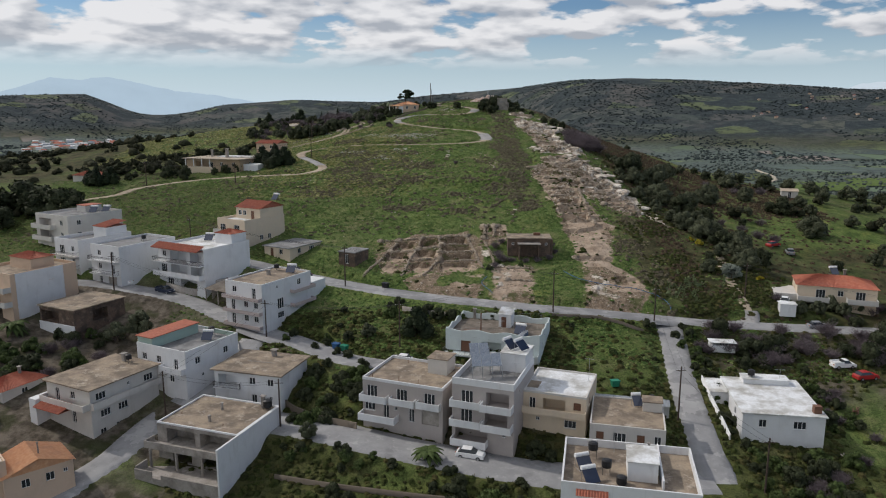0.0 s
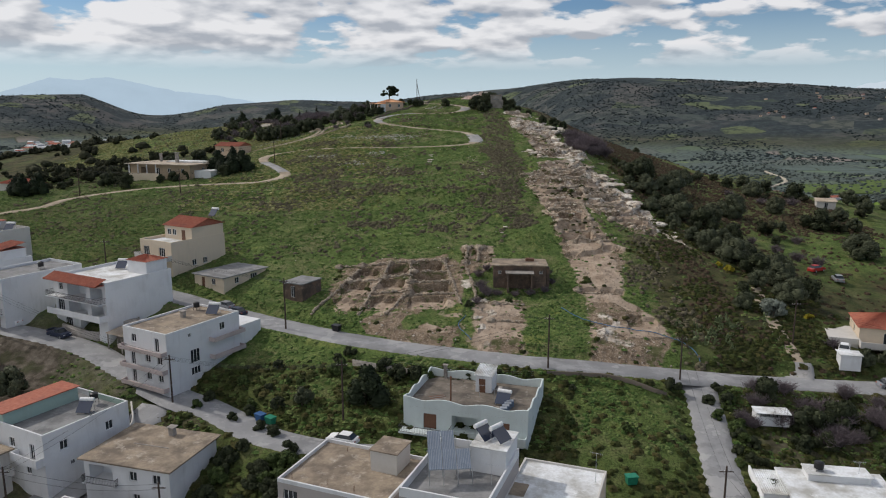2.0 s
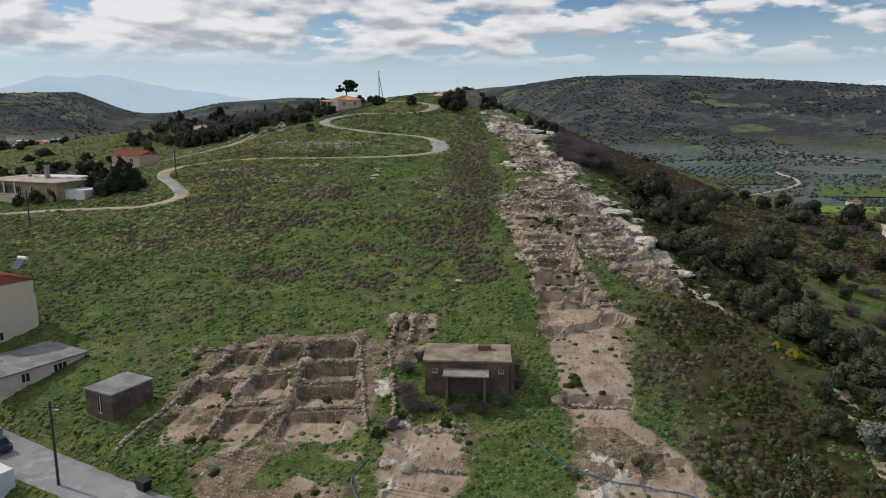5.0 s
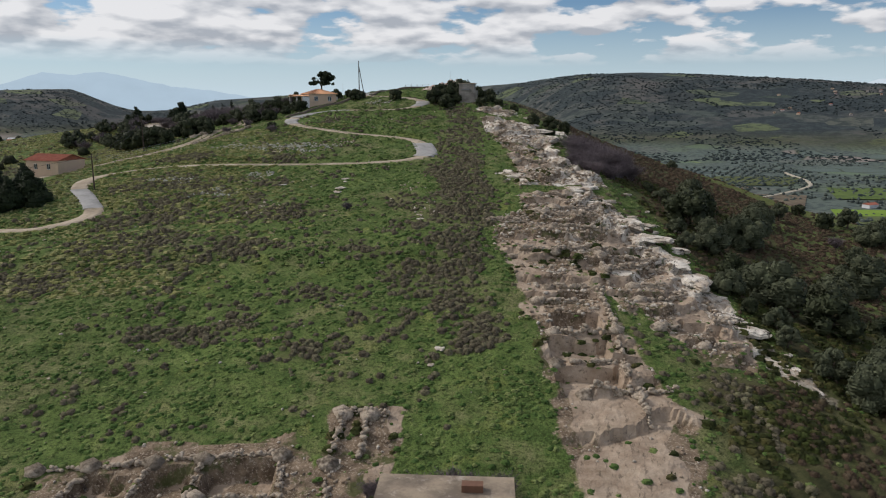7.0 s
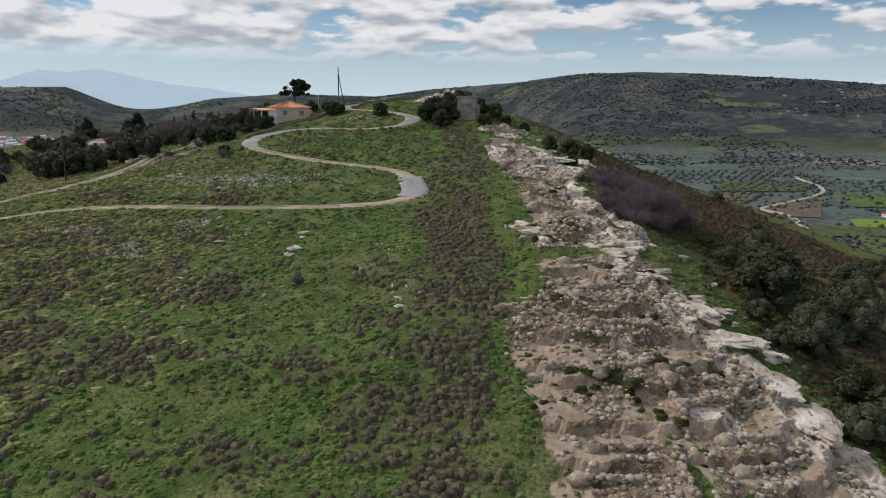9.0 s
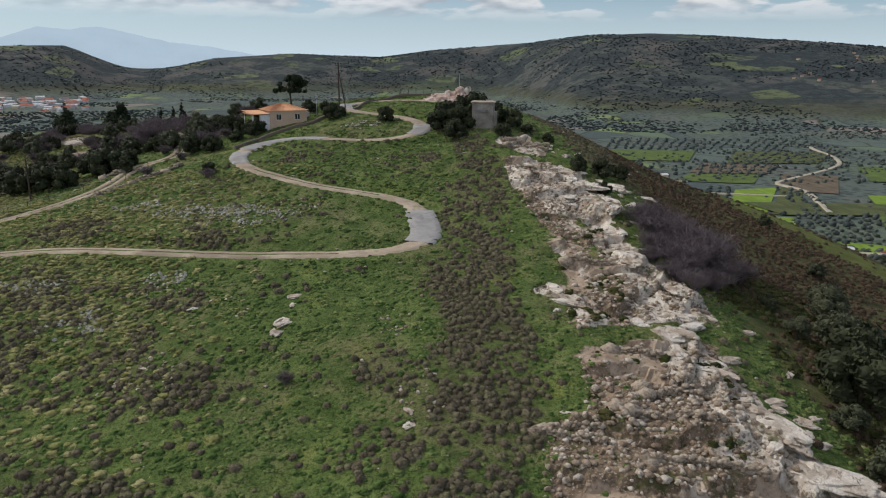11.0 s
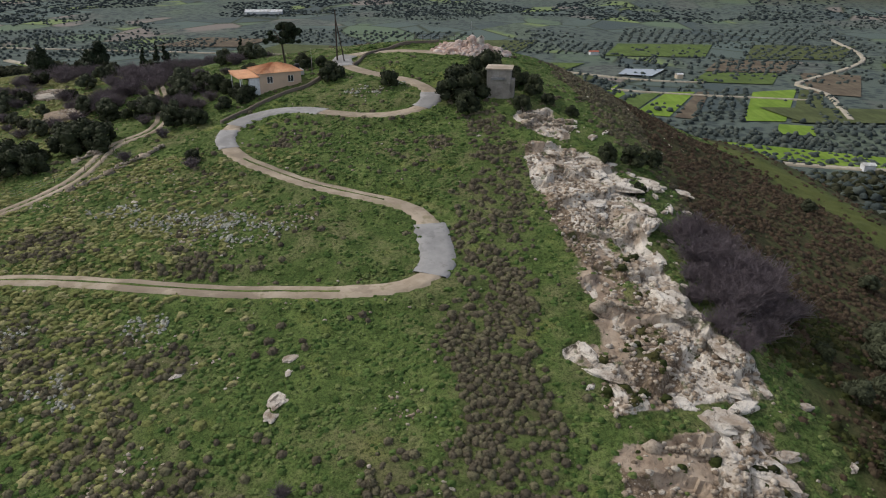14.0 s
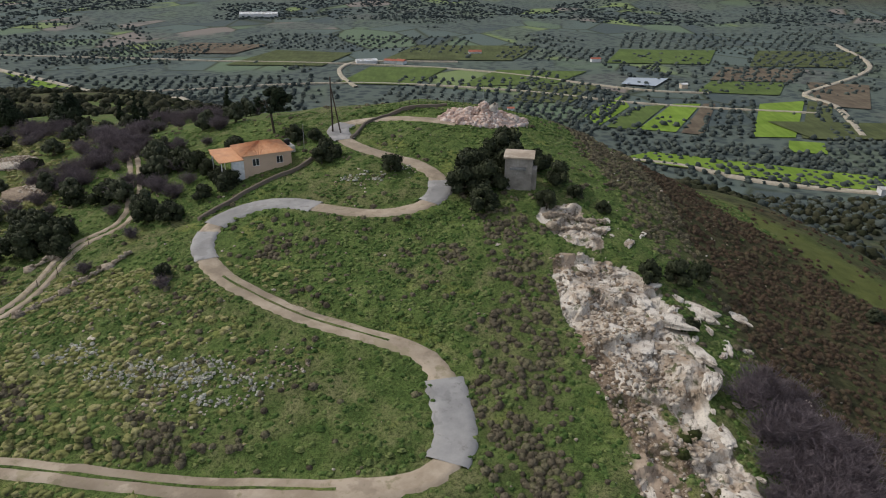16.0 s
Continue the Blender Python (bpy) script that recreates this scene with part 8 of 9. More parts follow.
spots = [(30.9, 246.6, 1.7, -72, 1.1, 0.75), (31.9, 243.8, 1.9, -66, 1.0, 0.7), (32.9, 241.4, 1.5, -64, 1.2, 0.8), (38.0, 247.5, 1.3, 40, 0.7, 1.0), (41.0, 246.6, 1.8, -50, 0.9, 1.0), (43.6, 243.6, 1.8, -50, 0.9, 1.0), (46.8, 244.4, 1.7, -40, 0.9, 1.0), (44.4, 248.6, 1.7, -60, 0.9, 1.0), (41.5, 239.5, 3.0, -60, 0.9, 1.3), (43.5, 235.5, 2.8, -62, 1.0, 1.2), (45.5, 231.0, 3.0, -60, 0.8, 1.1), (47.8, 226.5, 2.8, -62, 1.0, 1.0), (49.6, 221.5, 3.2, -64, 0.9, 1.1), (51.2, 215.8, 3.0, -66, 1.1, 1.1), (52.6, 210.2, 3.1, -66, 0.9, 1.1), (54.0, 204.6, 2.6, -60, 0.8, 1.0), (55.2, 199.0, 2.4, -66, 0.9, 1.0), (56.6, 193.0, 1.8, -64, 0.9, 0.9), (57.4, 188.0, 1.4, -60, 0.9, 0.8), (50.6, 229.5, 1.8, -60, 0.9, 0.9), (53.4, 222.0, 1.7, -62, 0.9, 0.9), (55.4, 214.0, 1.6, -60, 0.9, 0.8), (40.6, 254.0, 2.3, -66, 1.0, 0.8), (40.8, 259.5, 2.2, -76, 1.0, 0.7), (41.4, 264.0, 2.0, -84, 1.0, 0.7), (42.0, 269.5, 2.3, -80, 1.1, 0.8), (41.8, 275.0, 2.6, -70, 1.1, 0.8), (40.0, 280.0, 2.8, -68, 1.1, 0.9), (37.6, 284.0, 2.8, -66, 1.0, 0.9), (36.4, 276.5, 2.6, -66, 0.8, 1.2), (34.0, 288.0, 2.2, -60, 0.8, 1.0), (44.4, 283.5, 2.2, -70, 1.2, 0.7), (46.4, 278.0, 2.2, -66, 1.2, 0.7), (50.4, 286.0, 1.7, -40, 1.1, 1.0), (32.2, 297.5, 2.0, 0, 0.8, 1.0), (35.0, 298.5, 1.8, 20, 0.8, 1.0), (29.5, 296.0, 1.6, -10, 0.7, 1.0), (39.0, 296.0, 1.3, 60, 1.3, 0.8), (36.8, 301.5, 1.2, 60, 1.2, 0.8), (41.5, 299.0, 1.1, 70, 1.3, 0.8), (51.0, 243.5, 1.1, 30, 1.0, 1.0), (53.5, 238.0, 1.2, 50, 1.1, 0.9), (48.6, 270.0, 1.0, -60, 1.2, 0.5), (54.0, 273.0, 1.3, -55, 1.0, 0.4), (56.5, 232.5, 1.3, -60, 1.0, 0.7)]
for k, (x, y, size, turn, flat, wide) in enumerate(spots):
    outcrop(x, y, size * (0.85 + 0.15 * math.sin(k * 2.9)), turn + 32 * math.sin(k * 1.7), flat * (0.85 + 0.25 * math.sin(k * 4.1)), wide * 1.15, k=k)
    if size > 1.7:
        for j in range(3):
            a = k * 1.9 + j * 2.1
            outcrop(x + size * 1.15 * math.cos(a), y + size * 1.15 * math.sin(a), size * (0.32 + 0.12 * math.sin(a * 3)), a * 57, 1.3, 1.2, k=k + j + 1)
for k, (x, y, s_, t_) in enumerate(((1.9, 242.2, 1.7, 75), (1.5, 240.0, 1.3, 80), (2.0, 247.4, 1.2, 60), (2.0, 245.0, 0.7, 80), (-8.7, 245.0, 0.8, 50), (-7.6, 246.6, 0.5, 50), (-5.6, 247.1, 0.7, 60), (-3.0, 244.4, 0.5, 50), (-10.0, 233.8, 0.5, 0), (15.9, 250.0, 0.5, 20), (17.7, 231.6, 0.8, 40), (15.6, 226.9, 0.8, 120), (16.2, 225.0, 0.9, 60), (19.4, 191.4, 1.0, 80), (18.6, 188.6, 0.6, 60), (29.6, 226.4, 0.6, 0), (20.5, 296.0, 0.9, 110), (21.4, 293.6, 0.6, 60), (-14.5, 273.2, 1.0, 30), (-18.6, 280.6, 0.9, 10), (-26.0, 279.0, 1.0, 80), (11.6, 275.8, 0.7, 10), (10.4, 274.4, 0.5, 10))):
    outcrop(x, y, s_, t_, 0.45, 1.0, k)


# ---- excavated walls, built stone on stone ----
STONE_MESHES = [big_mesh("stone", v, t) for v, t in (boulder(500 + k, 0.16) for k in range(6))]
for me in STONE_MESHES:
    me.materials.append(STONE)


def ruin_wall(x0, y0, x1, y1, courses=2, size=0.28):
    """A low rubble wall laid in courses along a line."""
    p, q = Vector((x0, y0)), Vector((x1, y1))
    n = max(3, int((q - p).length / (size * 1.3)))
    turn = math.degrees(math.atan2(q.y - p.y, q.x - p.x))
    ob = thing("ruined_wall", pose(x0, y0, height(x0, y0)), "low excavated wall of rough limestone rubble", "wall", "excavated walls")
    fs = (np.arange(n) + 0.5) / n
    zs = ground(p.x + (q.x - p.x) * fs, p.y + (q.y - p.y) * fs)
    rng = random.Random(int(x0 * 100 + y0))
    for c in range(courses):
        for k in range(n):
            if c == courses - 1 and rng.random() < 0.25:
                continue
            o = part("stone", STONE_MESHES[rng.randrange(6)], None, ob)
            if rng.random() < 0.12:
                continue
            side = rng.uniform(-0.2, 0.2)
            f = fs[k] + (0.5 / n if c % 2 else 0)
            a = radians(turn + 90)
            o.matrix_local = pose(p.x + (q.x - p.x) * f + math.cos(a) * side - x0, p.y + (q.y - p.y) * f + math.sin(a) * side - y0, zs[k] + size * (0.3 + 0.75 * c) - height_cache(x0, y0), rng.uniform(-12, 12), rng.uniform(-12, 12), turn + rng.uniform(-50, 50)) @ Matrix.Scale(size * rng.uniform(0.55, 1.5), 4)


def height_cache(x, y, store={}):
    if (x, y) not in store:
        store[(x, y)] = height(x, y)
    return store[(x, y)]


WALLS = ((-10.8, 175.4, -17.4, 154.4), (-5.2, 175.2, -9.2, 153.2), (-0.9, 175.4, -0.8, 162.0), (-0.8, 162.0, -4.2, 152.8), (5.8, 175.6, 8.8, 156.6), (10.0, 174.4, 11.8, 158.0), (-15.4, 174.9, 5.6, 175.8), (-0.2, 170.6, 6.4, 170.9), (-0.7, 165.9, 7.5, 165.9), (-5.8, 168.9, -1.0, 168.9), (-12.4, 168.2, -6.6, 167.8), (-8.4, 161.8, -1.0, 161.9), (-0.8, 160.8, 8.0, 161.0), (10.4, 180.8, 14.6, 180.2), (10.6, 180.4, 10.2, 175.4), (13.0, 180.0, 12.6, 175.2), (14.8, 156.6, 20.0, 156.2), (13.6, 150.4, 19.0, 150.0), (38.4, 203.0, 38.6, 193.6), (38.6, 193.6, 37.9, 184.0), (40.5, 208.9, 48.9, 212.0), (43.2, 202.0, 49.6, 205.0), (43.8, 195.5, 53.0, 198.9), (48.0, 193.0, 52.4, 193.6), (32.4, 203.2, 38.0, 203.5), (34.4, 212.5, 39.9, 214.6), (26.5, 223.8, 31.8, 222.6), (40.5, 212.5, 40.1, 205.5), (33.5, 226.6, 34.6, 224.3), (36.6, 228.8, 44.4, 232.2), (31.2, 188.4, 37.6, 188.8), (31.6, 193.4, 37.4, 193.8), (33.4, 183.4, 42.4, 183.8), (38.6, 183.4, 38.4, 178.6), (30.6, 200.2, 36.0, 199.8), (28.8, 213.2, 33.6, 212.8), (27.2, 224.6, 31.6, 224.4), (34.6, 226.2, 43.0, 225.6), (35.0, 220.6, 44.0, 220.2), (36.6, 230.4, 42.6, 230.0), (34.8, 235.8, 40.0, 235.2), (40.4, 213.4, 48.4, 213.8), (43.2, 205.6, 50.0, 206.0), (30.4, 162.0, 38.8, 161.6), (28.6, 300.2, 36.4, 299.8), (28.8, 297.6, 36.0, 297.2), (33.0, 253.6, 38.4, 253.2), (-38.0, 284.2, -34.4, 286.7), (-33.6, 287.6, -30.7, 292.1), (-30.2, 292.8, -28.2, 295.3), (-42.1, 294.9, -38.5, 298.4))
for wall_row in WALLS:
    ruin_wall(*wall_row, courses=2 if wall_row[1] < 180 else 3, size=0.26 if wall_row[1] < 180 else 0.3)


# ---- poles and lines ----
def pole_at(x, y, h, arms=True, lamp=False):
    ob = thing("utility_pole", pose(x, y, height(x, y)), "dark wooden utility pole carrying overhead wires", "utility pole", "utility poles")
    bm = bmesh.new()
    rod(bm, (0, 0, -0.6), (0, 0, h), 0.15, 0.1, 9)
    part("post", bm, POLE_WOOD, ob)
    if arms:
        part("crossarm", boxes((-0.75, 0.75, -0.05, 0.05, h - 0.7, h - 0.6)), POLE_WOOD, ob)
        for k in (-0.65, -0.25, 0.25, 0.65):
            bm = bmesh.new()
            rod(bm, (k, 0, h - 0.597), (k, 0, h - 0.47), 0.035, 0.025, 6)
            part("insulator", bm, FRAME_WHITE, ob)
    if lamp:
        bm = bmesh.new()
        rod(bm, (0, 0, h - 1.0), (0.9, -0.6, h - 0.6), 0.03)
        part("lamp_arm", bm, GALVANISED, ob)
        part("lamp_head", boxes((0.8, 1.25, -0.85, -0.6, h - 0.66, h - 0.54)), GALVANISED, ob)
    return Vector((x, y, height(x, y) + h - 0.5))


def wires(a, b, n=3, sag=0.9, wide=0.6):
    """Sagging wires between two pole heads."""
    a, b = Vector(a), Vector(b)
    side = Vector((-(b - a).y, (b - a).x, 0)).normalized()
    ob = thing("overhead_line", Matrix.Translation(a), "thin black overhead wires sagging between poles", "wire", "overhead lines")
    for k in range(n):
        off = side * (wide * (k / max(1, n - 1) - 0.5) * 2)
        bm = bmesh.new()
        pts = [(b - a) * f + off - Vector((0, 0, sag * 4 * f * (1 - f))) for f in np.linspace(0, 1, 13)]
        rings = [[bm.verts.new(p + Vector((0, 0, 0.016)) * c + side * 0.016 * d) for c, d in ((1, 0), (-0.5, 0.87), (-0.5, -0.87))] for p in pts]
        for p, q in zip(rings, rings[1:]):
            for j in range(3):
                bm.faces.new((p[j], p[(j + 1) % 3], q[(j + 1) % 3], q[j]))
        part("wire", bm, BLACK_PLASTIC, ob)


heads = {k: pole_at(*row) for k, row in {
    "road_w": (-20.8, 149.0, 9.0, True, True), "road_m": (21.4, 135.2, 8.4), "road_e": (41.0, 134.6, 8.2), "side": (36.6, 105.0, 9.0), "street": (-33.4, 130.6, 8.0, True, True),
    "lane": (-44.6, 108.6, 8.0), "lot": (-7.8, 124.2, 8.4), "west": (-70.0, 148.8, 8.0), "south": (43.2, 88.6, 8.0), "corner": (-25.4, 105.2, 8.0), "villa": (-94.6, 229.6, 8.0), "path": (64.0, 148.0, 7.5),
    "far_w": (-61.0, 171.5, 8.0), "meadow": (-64.0, 222.0, 6.5), "track": (-45.5, 250.5, 7.0), "track_b": (-52.0, 289.0, 7.5), "east": (92.0, 134.0, 7.5)}.items()}
for a, b, n in (("far_w", "road_w", 4), ("road_w", "road_m", 3), ("road_m", "road_e", 3), ("road_e", "side", 2), ("side", "south", 2), ("street", "lot", 4), ("lot", "road_m", 2), ("street", "west", 3), ("street", "lane", 2), ("lane", "corner", 2), ("road_e", "path", 2), ("path", "east", 2), ("villa", "meadow", 2), ("track", "track_b", 2), ("villa", "track", 2)):
    wires(heads[a], heads[b], n)

# masts on the summit
ob = thing("utility_pole", pose(-5.6, 329.2, height(-5.6, 329.2)), "tall pole with a slanting brace on the hilltop", "utility pole")
bm = bmesh.new()
rod(bm, (0, 0, -0.5), (0, 0, 9.5), 0.16, 0.11, 9)
part("post", bm, POLE_WOOD, ob)
bm = bmesh.new()
rod(bm, (1.5, -0.5, -0.3), (0.05, 0, 7.8), 0.12, 0.1, 8)
part("brace", bm, POLE_WOOD, ob)
for x, y, h in ((20.5, 335.5, 5.5), (-9.2, 321.8, 4.5)):
    ob = thing("mast", pose(x, y, height(x, y)), "thin grey metal mast on the hilltop", "mast", "masts")
    bm = bmesh.new()
    rod(bm, (0, 0, -0.3), (0, 0, h), 0.05, 0.03, 7)
    part("tube", bm, GALVANISED, ob)


def fence(points, h=1.1, gap=2.6, label="thin wire fence on grey posts along a field"):
    """Posts with three wires along a line."""
    p = curve_points(points, gap)
    z = ground(p[:, 0], p[:, 1])
    ob = thing("fence", pose(p[0, 0], p[0, 1], float(z[0])), label, "fence", "wire fences")
    o = Vector((p[0, 0], p[0, 1], float(z[0])))
    tops = []
    for k in range(len(p)):
        q = Vector((p[k, 0], p[k, 1], float(z[k]))) - o
        bm = bmesh.new()
        rod(bm, q - Vector((0, 0, 0.3)), q + Vector((0, 0, h)), 0.05, 0.045, 6)
        part("post", bm, POLE_WOOD, ob)
        tops.append(q)
    for f in (0.35, 0.65, 0.95):
        bm = bmesh.new()
        for a, b in zip(tops, tops[1:]):
            rod(bm, a + Vector((0, 0, h * f)), b + Vector((0, 0, h * f)), 0.012, sides=3)
        part("wire", bm, GALVANISED, ob)


fence(((-57, 276), (-46, 284), (-38.5, 290), (-36.2, 300)), 1.3, 3.4)
fence(((-2.5, 135.8), (6, 134.2), (14, 133.2), (19, 132.8)), 1.0, 1.4, "low wire fence on posts behind aqua house")
fence(((7, 341), (14, 342.5), (22, 341.5)), 1.2, 1.6)


def low_wall(points, h, t, material, label, name="garden_wall"):
    """A wall that follows the ground."""
    p = curve_points(points, 1.5)
    z = ground(p[:, 0], p[:, 1])
    d = np.gradient(p, axis=0)
    d /= np.linalg.norm(d, axis=1)[:, None]
    side = np.stack([-d[:, 1], d[:, 0]], 1) * t / 2
    n = len(p)
    o = np.array([p[0, 0], p[0, 1], z[0]])
    verts = np.concatenate([np.column_stack([p + side, z - 0.6]), np.column_stack([p - side, z - 0.6]), np.column_stack([p - side, z + h]), np.column_stack([p + side, z + h])]) - o
    tris = []
    for a, b in ((1, 2), (2, 3), (3, 0)):
        for k in range(n - 1):
            i, j = a * n + k, b * n + k
            tris += [(i, i + 1, j + 1), (i, j + 1, j)]
    for k in (0, n - 1):
        tris += [(k, n + k, 2 * n + k), (k, 2 * n + k, 3 * n + k)]
    ob = part(name, big_mesh(name, verts, tris), material)
    ob.matrix_world = Matrix.Translation(o)
    return tagged(ob, label, "wall", "garden walls")


DRYSTONE = plaster("drystone", (0.14, 0.115, 0.09), (0.06, 0.052, 0.04), 0.8)
low_wall(((-21.0, 302.5), (-17.6, 307.2), (-13.6, 311.6), (-9.0, 315.6), (-5.6, 320.6)), 0.5, 0.5, DRYSTONE, "dark drystone wall climbing to the hilltop house")
low_wall(((-2.0, 326.0), (0.5, 333.0), (6.0, 338.5), (14.0, 340.5)), 0.5, 0.5, DRYSTONE, "low dark stone wall round the summit")
low_wall(((-8.0, 136.5), (-2.0, 134.6), (3.0, 133.4)), 0.9, 0.2, RAW, "grey rendered garden wall by the road")
low_wall(((-41.0, 151.5), (-36.5, 155.0), (-32.0, 152.5)), 1.4, 0.25, WHITE, "white boundary wall below the road")
low_wall(((-46.8, 152.0), (-43.0, 146.0), (-40.5, 143.6)), 1.8, 0.25, RAW, "raw concrete retaining wall beside street")
low_wall(((-60.0, 152.0), (-53.0, 149.6), (-46.8, 152.0)), 1.6, 0.25, RAW, "raw concrete retaining wall beside street")
low_wall(((-26.6, 112.6), (-20.0, 107.4), (-13.4, 104.4)), 1.2, 0.22, DRYSTONE, "stained garden wall along the street")
low_wall(((-39.6, 131.0), (-37.4, 126.0), (-38.4, 121.6)), 1.2, 0.22, PALE, "pale garden wall along the lane")
low_wall(((44.0, 116.0), (43.4, 108.0), (42.8, 100.0)), 1.0, 0.2, WHITE, "whitewashed garden wall beside side street")
low_wall(((38.0, 131.0), (30.0, 133.2), (21.0, 133.4)), 0.5, 0.3, DRYSTONE, "low stone edging under the upper road")
low_wall(((-24, 94.5), (-14, 91.5), (0, 88.5), (14, 86.6)), 0.7, 0.3, DRYSTONE, "low stone wall below the front street")
low_wall(((84, 118), (86, 125), (90, 131)), 1.6, 0.2, WHITE, "white garden wall among bare trees")


# ---- vehicles, bins and sheds ----
def car_paint(name, color):
    return simple(name, color, 0.3, 0.0, 0.05)


TYRE = simple("tyre_rubber", (0.02, 0.02, 0.02), 0.9)


def car(x, y, turn, paint, label, pickup=False):
    m = pose(x, y, height(x, y) + 0.04, 0, 0, turn)
    ob = thing("pickup_truck" if pickup else "car", m, label, "truck" if pickup else "car", "parked vehicles")
    bm = bmesh.new()
    prof = [(-2.1, 0.3), (-2.12, 0.75), (-1.95, 0.95), (-1.1, 1.0), (1.0, 0.98), (1.9, 0.86), (2.1, 0.62), (2.08, 0.3)]
    rings = []
    for yy, k in ((-0.84, 0.97), (-0.78, 1.0), (0.78, 1.0), (0.84, 0.97)):
        rings.append([bm.verts.new((px * k, yy, pz)) for px, pz in prof])
    for a, b in zip(rings, rings[1:]):
        for k in range(len(prof)):
            j = (k + 1) % len(prof)
            bm.faces.new((a[k], a[j], b[j], b[k]))
    bm.faces.new(rings[0][::-1])
    bm.faces.new(rings[-1])
    part("body", bm, paint, ob)
    cabin = [(-1.75, 1.0, 0.76), (-1.2, 1.45, 0.6), (0.2, 1.47, 0.6), (0.95, 0.99, 0.74)] if not pickup else [(-0.2, 1.0, 0.76), (-0.05, 1.5, 0.62), (0.6, 1.5, 0.62), (1.2, 0.99, 0.74)]
    bm = bmesh.new()
    a = [bm.verts.new((px, -w, pz)) for px, pz, w in cabin]
    b = [bm.verts.new((px, w, pz)) for px, pz, w in cabin]
    for k in range(3):
        bm.faces.new((a[k], a[k + 1], b[k + 1], b[k]))
    bm.faces.new(a[::-1])
    bm.faces.new(b)
    part("cabin_glass", bm, GLASS, ob, "dark glazed cabin")
    x0, x1 = cabin[1][0], cabin[2][0]
    part("roof", boxes((x0 - 0.04, x1 + 0.04, -0.61, 0.61, cabin[1][1] + 0.003, cabin[1][1] + 0.05)), paint, ob)
    if pickup:
        part("load_bed", boxes((-2.05, -0.3, -0.8, -0.74, 1.0, 1.3), (-2.05, -0.3, 0.74, 0.8, 1.0, 1.3), (-2.1, -2.04, -0.8, 0.8, 1.0, 1.3)), paint, ob)
    for wx in (-1.3, 1.3):
        for wy in (-0.8, 0.8):
            bm = bmesh.new()
            rod(bm, (wx, wy - 0.1, 0.31), (wx, wy + 0.1, 0.31), 0.31, sides=16)
            wheel = part("wheel", bm, TYRE, ob)
            bm = bmesh.new()
            rod(bm, (wx, wy - 0.11, 0.31), (wx, wy + 0.11, 0.31), 0.19, sides=12)
            part("rim", bm, GALVANISED, wheel)
    for wy in (-0.6, 0.6):
        part("headlight", boxes((2.04, 2.1, wy - 0.16, wy + 0.16, 0.62, 0.76)), FRAME_WHITE, ob)
        part("tail_light", boxes((-2.15, -2.09, wy - 0.14, wy + 0.14, 0.75, 0.9)), TILE_RED, ob)


CAR_WHITE, CAR_DARK, CAR_RED, CAR_BLUE = car_paint("white_car_paint", (0.8, 0.8, 0.8)), car_paint("dark_blue_car_paint", (0.03, 0.04, 0.07)), car_paint("red_car_paint", (0.4, 0.03, 0.03)), car_paint("grey_car_paint", (0.25, 0.26, 0.28))
car(4.0, 97.0, -17, CAR_WHITE, "white hatchback parked before the apartment house")
car(-70.2, 153.8, 168, CAR_WHITE, "white car parked along the village street")
car(-31.0, 155.4, 148, CAR_DARK, "dark blue hatchback parked on the upper road")
car(-7.4, 120.6, 160, CAR_WHITE, "white car parked behind the grey apartment house")
car(-59.6, 149.8, -25, CAR_DARK, "dark pickup truck parked on village street", True)
car(73.6, 118.8, 10, CAR_RED, "red car parked among bare shrubs")
car(71.6, 122.6, 5, CAR_WHITE, "old white van standing in the scrub", True)
car(74.4, 137.2, 0, CAR_BLUE, "grey car parked on the upper road")
car(72.0, 146.8, 60, CAR_WHITE, "white car beside the cream house")
car(-0.6, 118.6, 70, CAR_BLUE, "grey car parked in the yard between houses")
car(-34.0, 158.6, 148, CAR_BLUE, "grey car parked on the upper road")

car(87.2, 187.0, 30, CAR_RED, "old red car standing in the green field")
car(89.6, 182.4, 75, CAR_BLUE, "pale grey car standing in the green field")
z_port = height(-45.4, 147.2)
port = thing("carport", pose(-45.4, 147.2, z_port, 0, 0, -29), "open carport with tan sloping roof beside street", "carport")
bm = bmesh.new()
tiled_slope(bm, (-3.7, -3.0, 2.2), (3.7, -3.0, 2.2), (3.7, 3.0, 2.9), (-3.7, 3.0, 2.9), 0.24)
part("roof", bm, ROOF_SAND, port, "tan weathered sheet roof")
for x in (-3.4, 0.0, 3.4):
    part("post", boxes((x - 0.08, x + 0.08, -2.8, -2.64, -0.8, 2.15)), RAW, port)
part("wall", boxes((-3.6, 3.6, 2.7, 2.9, -0.8, 2.8), (-3.6, -3.4, -1.0, 2.697, -0.8, 2.3)), RAW, port)
BIN_GREEN, BIN_BLUE = simple("green_bin_plastic", (0.02, 0.2, 0.12), 0.5), simple("blue_bin_plastic", (0.03, 0.1, 0.25), 0.5)


